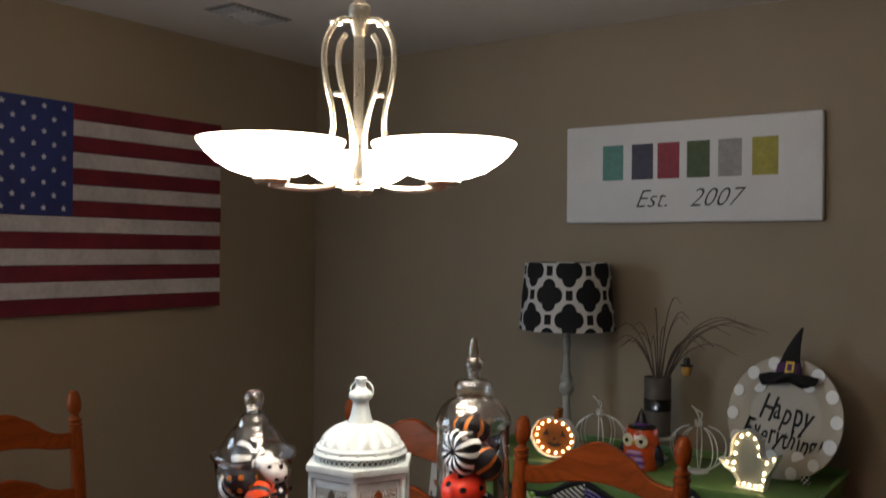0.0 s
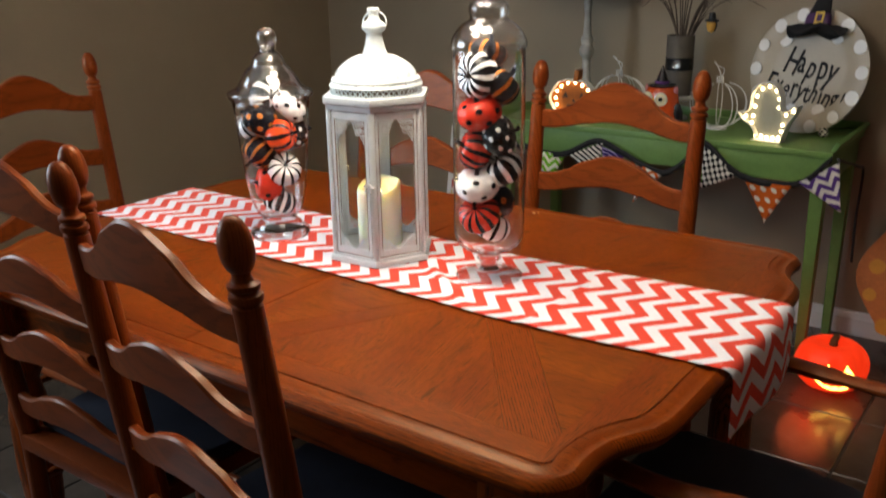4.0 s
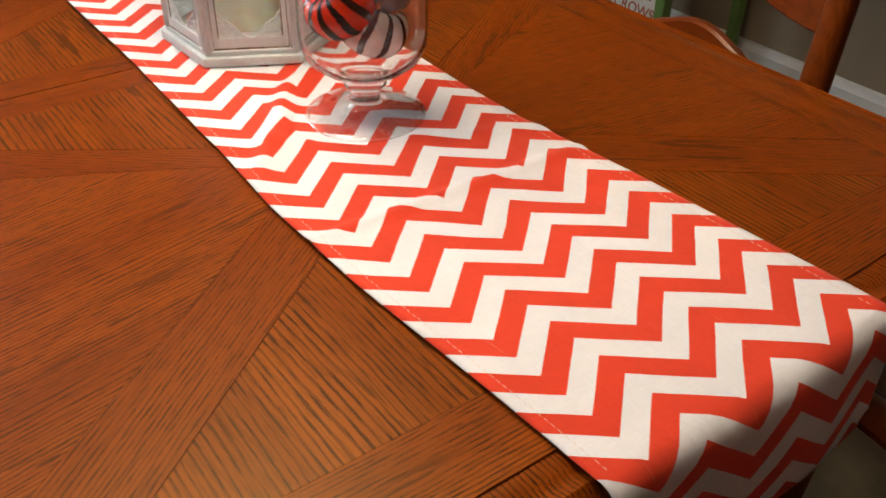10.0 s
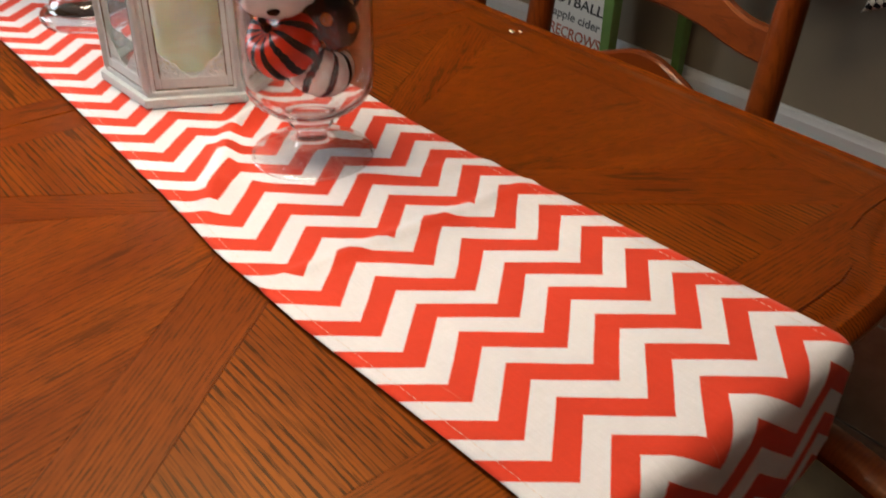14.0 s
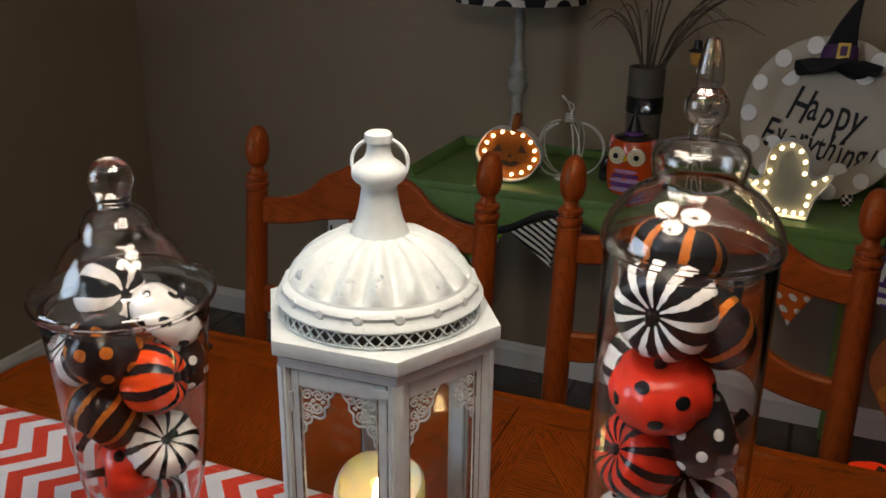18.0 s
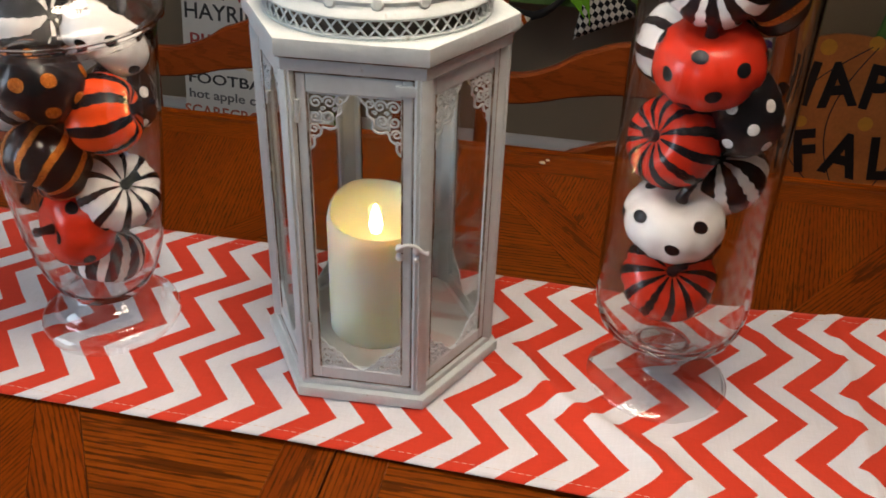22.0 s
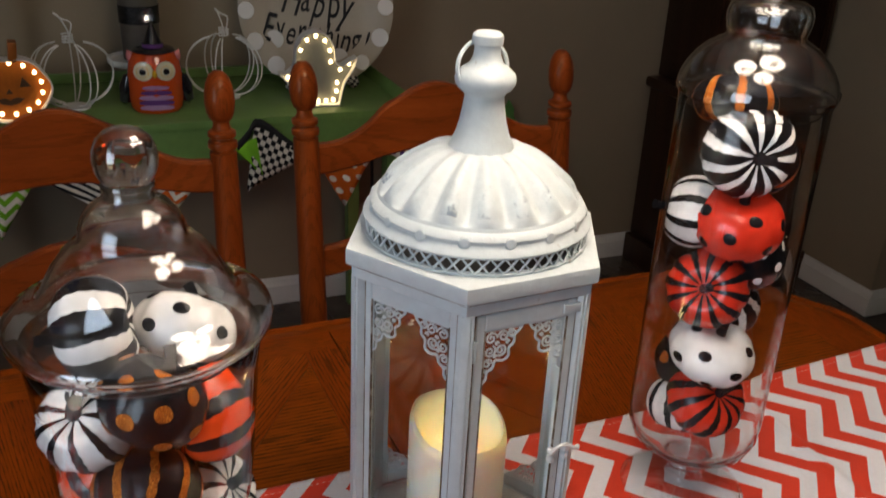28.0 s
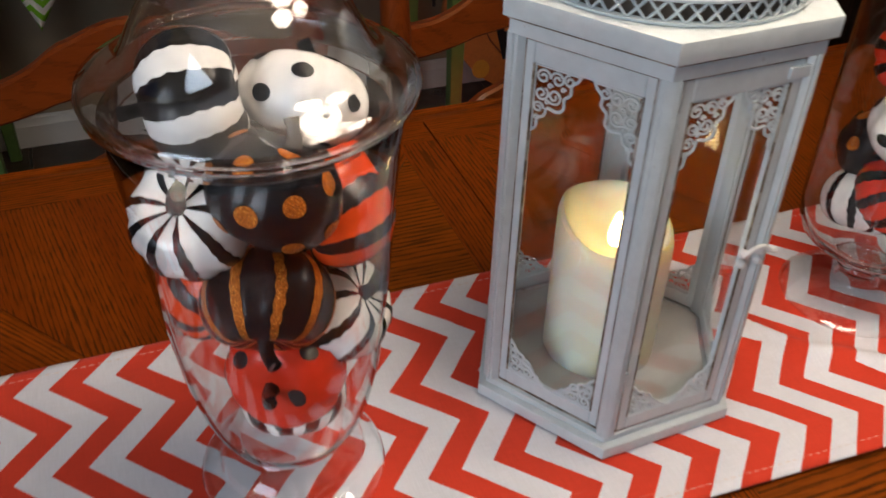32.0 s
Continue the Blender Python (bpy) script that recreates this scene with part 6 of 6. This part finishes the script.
part("leaf", slab(bmesh.new(), [(0.03, 0.57), (0.06, 0.60), (0.085, 0.60), (0.10, 0.63), (0.12, 0.60), (0.115, 0.575), (0.13, 0.56), (0.09, 0.545), (0.06, 0.55)], -0.012, -0.006, 0.002, m=pose(0, 0, 0, 90, 0, 0)), leaf_green, pumpkin_sign, "green painted leaf")
yellow_dot = painted("yellow_dot", (0.72, 0.36, 0.05), 0.6, 20, 0.1, 0.1)
rnd = random.Random(3)
for x, z, r_ in ((-0.28, 0.30, 0.026), (-0.29, 0.20, 0.022), (-0.24, 0.42, 0.024), (-0.23, 0.10, 0.028), (-0.14, 0.48, 0.022), (-0.11, 0.06, 0.022), (-0.02, 0.50, 0.020), (0.0, 0.28, 0.020), (0.02, 0.04, 0.024), (0.12, 0.47, 0.024), (0.15, 0.06, 0.022), (0.24, 0.42, 0.024), (0.26, 0.12, 0.026), (0.30, 0.28, 0.022), (-0.17, 0.27, 0.016), (0.16, 0.28, 0.018)):
    part("painted_dot", lathe(bmesh.new(), [(0, 0.0012), (r_, 0.001), (r_, 0)], 20, m=pose(0, 0, 0, 90, 0, 0)), yellow_dot, pumpkin_sign, m=pose(x, -0.0092, z))
for s in (-1, 1):
    for k in (0.10, 0.22):
        line = [(s * k * math.sin(math.pi * (0.04 + 0.92 * j / 12)) * 1.02, -0.0098, 0.03 + 0.46 * j / 12) for j in range(13)]
        part("painted_rib", tube(bmesh.new(), line, 0.002, 4), INK["black"], pumpkin_sign)
letter_black = painted("letter_black", (0.010, 0.009, 0.010), 0.5, 30, 0.2, 0.1)
for text, xs, z, tilt in (("HAPPY", (-0.20, -0.095, 0.005, 0.105, 0.205), 0.375, (8, -10, 6, -8, 8)), ("FALL", (-0.145, -0.04, 0.06, 0.155), 0.180, (-12, 8, -6, 10))):
    for ch_, x, t in zip(text, xs, tilt):
        words("letter", ch_, 0.165, letter_black, pumpkin_sign, pose(x, -0.0105, z, 90, t, 0), 0.002, bold=0.006, stretch=0.82)

jack = thing("light_up_pumpkin", pose(0.592, 1.470, 0.001, 0, 0, 22), "glowing red-orange plastic jack-o-lantern on the tile floor", "pumpkin lantern")
jack_skin, _n, _l, _b = material("lit_orange_plastic")
_b.inputs["Base Color"].default_value = (0.75, 0.055, 0.012, 1)
_b.inputs["Emission Color"].default_value = (1.0, 0.035, 0.006, 1)
_b.inputs["Emission Strength"].default_value = 0.36
_b.inputs["Roughness"].default_value = 0.35
bm = bmesh.new()
rings = [[bm.verts.new(skin(math.pi * (j + 0.25) / 24.5, 2 * math.pi * i / 80, 0.112, 0.086) + Vector((0, 0, 0.083))) for i in range(80)] for j in range(25)]
for a, b in zip(rings, rings[1:]):
    for i in range(80):
        bm.faces.new((a[i], a[(i + 1) % 80], b[(i + 1) % 80], b[i]))
bm.faces.new(rings[0])
bm.faces.new(rings[-1][::-1])
part("shell", bm, jack_skin, jack, "red-orange lobed shell", angle=80)
face_glow = glowing("face_glow", (1.0, 0.55, 0.08), 4.0, (1, 0.7, 0.3))


def on_jack(points, parent_, name):
    bm = bmesh.new()
    vs = []
    for x, z in points:
        a = -math.pi / 2 + x / 0.105
        u = math.acos(max(-1, min(1, z / 0.092)))
        vs.append(bm.verts.new(skin(u, a, 0.1145, 0.089) + Vector((0, 0, 0.083))))
    bm.faces.new(vs)
    bmesh.ops.triangulate(bm, faces=bm.faces[:])
    o = part(name, bm, face_glow, parent_, "glowing cut-out", smooth=False)
    o.modifiers.new("thickness", "SOLIDIFY").thickness = 0.002


for s in (-1, 1):
    on_jack([(s * 0.030 - 0.016, 0.012), (s * 0.030 + 0.016, 0.012), (s * 0.030 - s * 0.004, 0.042)], jack, "eye")
on_jack([(-0.009, -0.006), (0.009, -0.006), (0, 0.008)], jack, "nose")
for x0, x1 in ((-0.062, -0.036), (-0.034, -0.012), (-0.010, 0.010), (0.012, 0.034), (0.036, 0.062)):
    def low(x):
        return -0.050 + 7.0 * x * x
    on_jack([(x0, low(x0)), (x1, low(x1)), (x1, low(x1) + 0.011), ((x0 + x1) / 2, low((x0 + x1) / 2) + 0.016), (x0, low(x0) + 0.011)], jack, "mouth_slot")
part("stem", tube(bmesh.new(), [(0, 0, 0.135), (0, 0, 0.16), (0.008, 0, 0.178)], [0.016, 0.012, 0.010], 10), painted("stem_green", (0.08, 0.07, 0.02), 0.7), jack, "short green-brown stem")
glow = bpy.data.lights.new("jack_glow", "POINT")
glow.energy, glow.color, glow.shadow_soft_size = 0.33, (1.0, 0.12, 0.03), 0.08
new("jack_glow", glow).location = (0.56, 1.34, 0.11)

# tall dark cabinet in the corner
cab = thing("tall_cabinet", pose(1.80, 1.925, 0), "tall dark stained wooden cabinet standing in the corner", "cabinet")
part("plinth", box(bmesh.new(), -0.27, 0.262, -0.34, 0.0, 0.0, 0.10, 0.006), dark_wood, cab)
part("lower_body", box(bmesh.new(), -0.25, 0.25, -0.32, 0.0, 0.10, 0.64, 0.006), dark_wood, cab)
part("waist_moulding", box(bmesh.new(), -0.275, 0.262, -0.345, 0.0, 0.64, 0.675, 0.012, seg=3), dark_wood, cab)
for x in (-0.225, 0.195):
    part("upper_side", box(bmesh.new(), x, x + 0.03, -0.27, 0.0, 0.675, 2.02, 0.004), dark_wood, cab)
part("upper_back", box(bmesh.new(), -0.195, 0.195, -0.012, 0.0, 0.675, 2.02), dark_wood, cab)
for z in (0.675, 1.05, 1.38, 1.70):
    part("shelf", box(bmesh.new(), -0.195, 0.195, -0.25, -0.012, z, z + 0.02, 0.002), dark_wood, cab)
part("cornice", box(bmesh.new(), -0.265, 0.255, -0.31, 0.0, 2.02, 2.09, 0.015, seg=3), dark_wood, cab)
part("door", box(bmesh.new(), -0.20, 0.20, -0.334, -0.32, 0.14, 0.60, 0.006), dark_wood, cab)
for i in range(6):
    c = ((0.35, 0.10, 0.08), (0.12, 0.22, 0.10), (0.40, 0.28, 0.08), (0.25, 0.08, 0.12), (0.10, 0.14, 0.25), (0.42, 0.36, 0.28))[i]
    tagged(part("keepsake", box(bmesh.new(), -0.028, 0.028, -0.03, 0.03, 0.0, 0.05 + 0.012 * (i % 3), 0.008, seg=2), painted("keepsake_paint", c, 0.5, 30, 0.3, 0.2), m=pose(1.80 - 0.155 + 0.062 * i, 1.925 - 0.15, 1.07)), "small coloured keepsake box on a dark shelf", "box", "keepsakes on the shelf")

# ---- on the walls ----
flag = thing("wooden_flag", pose(WALL_X + 0.002, 0.145, 1.247), "rustic wooden flag of painted red and white boards with stars", "wall art")
FH, FWD = 0.778, 1.18
SH = FH / 13
red_board = painted("weathered_red", (0.15, 0.006, 0.018), 0.6, 8, 0.25, 0.4, 50, worn=(0.10, 0.02, 0.02), worn_at=0.62)
white_board = painted("weathered_white", (0.52, 0.49, 0.49), 0.65, 5, 0.22, 0.4, 40, worn=(0.16, 0.15, 0.14), worn_at=0.63)
blue_board = painted("flag_blue", (0.018, 0.030, 0.16), 0.6, 10, 0.25, 0.4, 60)
for i in range(13):
    z0 = FH - (i + 1) * SH
    y0 = 0.4 * FWD if i < 7 else 0.0
    rnd.seed(i)
    part("board", box(bmesh.new(), 0.0, 0.020 + 0.003 * rnd.random(), y0 + 0.001, FWD + 0.006 * (rnd.random() - 0.5), z0 + 0.0007, z0 + SH - 0.0007, 0.0015, seg=1), red_board if i % 2 == 0 else white_board, flag)
part("canton", box(bmesh.new(), 0.0, 0.026, 0.0, 0.4 * FWD, FH - 7 * SH, FH, 0.002, seg=1), blue_board, flag, "blue star field")
star_pts = []
for i in range(10):
    r_ = 0.0125 if i % 2 == 0 else 0.0052
    star_pts.append((r_ * math.sin(math.pi * i / 5), r_ * math.cos(math.pi * i / 5)))
star_mesh = finish(slab(bmesh.new(), star_pts, 0.0, 0.0012), "star", painted("star_white", (0.62, 0.62, 0.64), 0.6), smooth=False)
for r_ in range(9):
    for c_ in range(6 if r_ % 2 == 0 else 5):
        o = new("star", star_mesh)
        y = 0.4 * FWD * ((c_ + 0.5) / 6 if r_ % 2 == 0 else (c_ + 1.0) / 6)
        o.parent, o.matrix_local = flag, Matrix.Translation((0.0262, y, FH - 7 * SH * (r_ + 0.6) / 9.2)) @ pose(0, 0, 0, 90, 0, 90)

name_sign = thing("family_sign", pose(-0.0515, WALL_Y - 0.002, 1.605), "white wooden wall sign with coloured letter bars and Est. 2007", "sign")
part("panel", box(bmesh.new(), -0.486, 0.486, -0.030, 0.0, 0.0, 0.381, 0.010, seg=3), painted("sign_white", (0.70, 0.71, 0.73), 0.55, 5, 0.05, 0.15, worn=(0.42, 0.42, 0.42), worn_at=0.66), name_sign)
for x, w, col in ((-0.285, 0.085, (0.10, 0.26, 0.24)), (-0.165, 0.085, (0.05, 0.05, 0.09)), (-0.062, 0.085, (0.28, 0.03, 0.05)), (0.052, 0.085, (0.06, 0.09, 0.04)), (0.168, 0.085, (0.30, 0.30, 0.30)), (0.292, 0.090, (0.36, 0.32, 0.05))):
    part("letter_bar", box(bmesh.new(), x - w / 2, x + w / 2, -0.0315, -0.030, 0.165, 0.300, 0.0004, seg=1), painted("letter_bar_paint", col, 0.6, 40, 0.2, 0.1), name_sign, smooth=False)
for text, x in (("Est.", -0.130), ("2007", 0.110)):
    words("lettering", text, 0.098, INK["black"], name_sign, pose(x, -0.0306, 0.088, 90, 0, 0), 0.0005, 0.45, bold=-0.0012, stretch=0.95)

outlet = thing("wall_outlet", pose(-1.09, WALL_Y - 0.001, 0.40), "cream wall outlet with a black plug and hanging cord", "outlet", kind="structure")
part("plate", box(bmesh.new(), -0.036, 0.036, -0.007, 0.0, -0.058, 0.058, 0.003), trim_white, outlet)
part("plug", box(bmesh.new(), -0.014, 0.014, -0.034, -0.007, 0.008, 0.036, 0.005), black_paint, outlet, "black plug")
part("socket", box(bmesh.new(), -0.012, 0.012, -0.0085, -0.007, -0.036, -0.012, 0.003), painted("socket_cream", (0.5, 0.48, 0.42), 0.4), outlet)
part("cord", tube(bmesh.new(), smooth_line([(0, -0.034, 0.02), (-0.006, -0.045, -0.01), (-0.006, -0.04, -0.12), (0.006, -0.045, -0.24), (0.045, -0.06, -0.36), (0.11, -0.08, -0.393), (0.30, -0.08, -0.394)], 6), 0.0032, 8), black_paint, outlet, "black power cord")
vent = tagged(part("ceiling_vent", box(bmesh.new(), -1.525, -1.365, 0.905, 1.205, CEIL_Z - 0.006, CEIL_Z - 0.001, 0.002), painted("vent_grey", (0.22, 0.215, 0.21), 0.5)), "grey metal ceiling air vent", "vent", kind="structure")
part("centre_plate", box(bmesh.new(), -1.495, -1.395, 0.985, 1.125, CEIL_Z - 0.011, CEIL_Z - 0.006, 0.001), ceiling_paint, vent, smooth=False)
for i in range(11):
    part("slat", box(bmesh.new(), -1.515, -1.375, -0.004, 0.004, -0.008, 0.0, 0.0), painted("vent_slat", (0.30, 0.295, 0.29), 0.4) if i == 0 else bpy.data.materials["vent_slat"], vent, m=pose(0, 0.93 + 0.025 * i, CEIL_Z - 0.006, 25, 0, 0), smooth=False)

# ---- chandelier ----
# 0.56 m across; its parts are drawn at full catalogue size and reduced
chand = thing("chandelier", pose(0.1205, -0.1573, 0.1645) @ Matrix.Scale(0.89, 4), "brushed nickel chandelier with three lit white glass bowls", "chandelier")
nickel = painted("brushed_nickel", (0.62, 0.56, 0.46), 0.3, 30, 0.06, 0.05, 200, metal=1.0)
bowl_glass = glowing("lit_bowl_glass", (1.0, 0.88, 0.72), 15.0, (0.9, 0.88, 0.84))
HOOK = (CEIL_Z - 0.1645) / 0.89
part("canopy", lathe(bmesh.new(), [(0, HOOK - 0.001), (0.065, HOOK - 0.001), (0.066, HOOK - 0.012), (0.045, HOOK - 0.028), (0.012, HOOK - 0.034), (0, HOOK - 0.034)], 32), nickel, chand)
part("rod", tube(bmesh.new(), [(0, 0, HOOK - 0.03), (0, 0, 1.96)], 0.007, 12), nickel, chand)
part("hub", lathe(bmesh.new(), [(0, 1.985), (0.010, 1.983), (0.012, 1.970), (0.021, 1.962), (0.023, 1.945), (0.018, 1.925), (0.012, 1.905), (0, 1.900)], 24), nickel, chand)
part("column", box(bmesh.new(), -0.010, 0.010, -0.010, 0.010, 1.62, 1.905, 0.003, m=pose(0, 0, 0, 0, 0, 35)), nickel, chand)
part("finial", lathe(bmesh.new(), [(0, 1.600), (0.006, 1.603), (0.009, 1.610), (0.006, 1.617), (0.014, 1.622), (0.014, 1.628), (0, 1.632)], 20), nickel, chand)
for a in (130, 250, 10):
    for line in ([(0.015, 0, 1.935), (0.045, 0, 1.930), (0.070, 0, 1.895), (0.076, 0, 1.855), (0.070, 0, 1.805), (0.058, 0, 1.760), (0.056, 0, 1.722), (0.066, 0, 1.695)],
                 [(0.030, 0, 1.905), (0.042, 0, 1.885), (0.046, 0, 1.850), (0.038, 0, 1.805), (0.022, 0, 1.755), (0.014, 0, 1.705), (0.020, 0, 1.655), (0.055, 0, 1.616), (0.110, 0, 1.607), (0.160, 0, 1.609), (0.185, 0, 1.613)]):
        part("arm", tube(bmesh.new(), smooth_line(line, 5), 0.0058, 10), nickel, chand, m=pose(0, 0, 0, 0, 0, a))
    for r_, z in ((0.052, 1.925), (0.043, 1.790)):
        part("stud", lathe(bmesh.new(), [(0, -0.014), (0.005, -0.012), (0.005, 0.012), (0, 0.014)], 10, m=pose(0, 0, 0, 0, 90, 0)), nickel, chand, m=pose(0, 0, 0, 0, 0, a) @ pose(r_, 0, z))
    part("bowl", lathe(bmesh.new(), [(0, 1.628), (0.050, 1.6285), (0.075, 1.637), (0.100, 1.652), (0.120, 1.670), (0.134, 1.688), (0.134, 1.691), (0.130, 1.691), (0.116, 1.674), (0.096, 1.657), (0.072, 1.643), (0.050, 1.634), (0, 1.633)], 48), bowl_glass, chand, "glowing white glass bowl", m=pose(0, 0, 0, 0, 0, a) @ pose(0.181, 0, 0))
    part("bowl_cup", lathe(bmesh.new(), [(0, 1.612), (0.028, 1.612), (0.034, 1.620), (0.030, 1.6235), (0, 1.6235)], 24), nickel, chand, m=pose(0, 0, 0, 0, 0, a) @ pose(0.181, 0, 0))
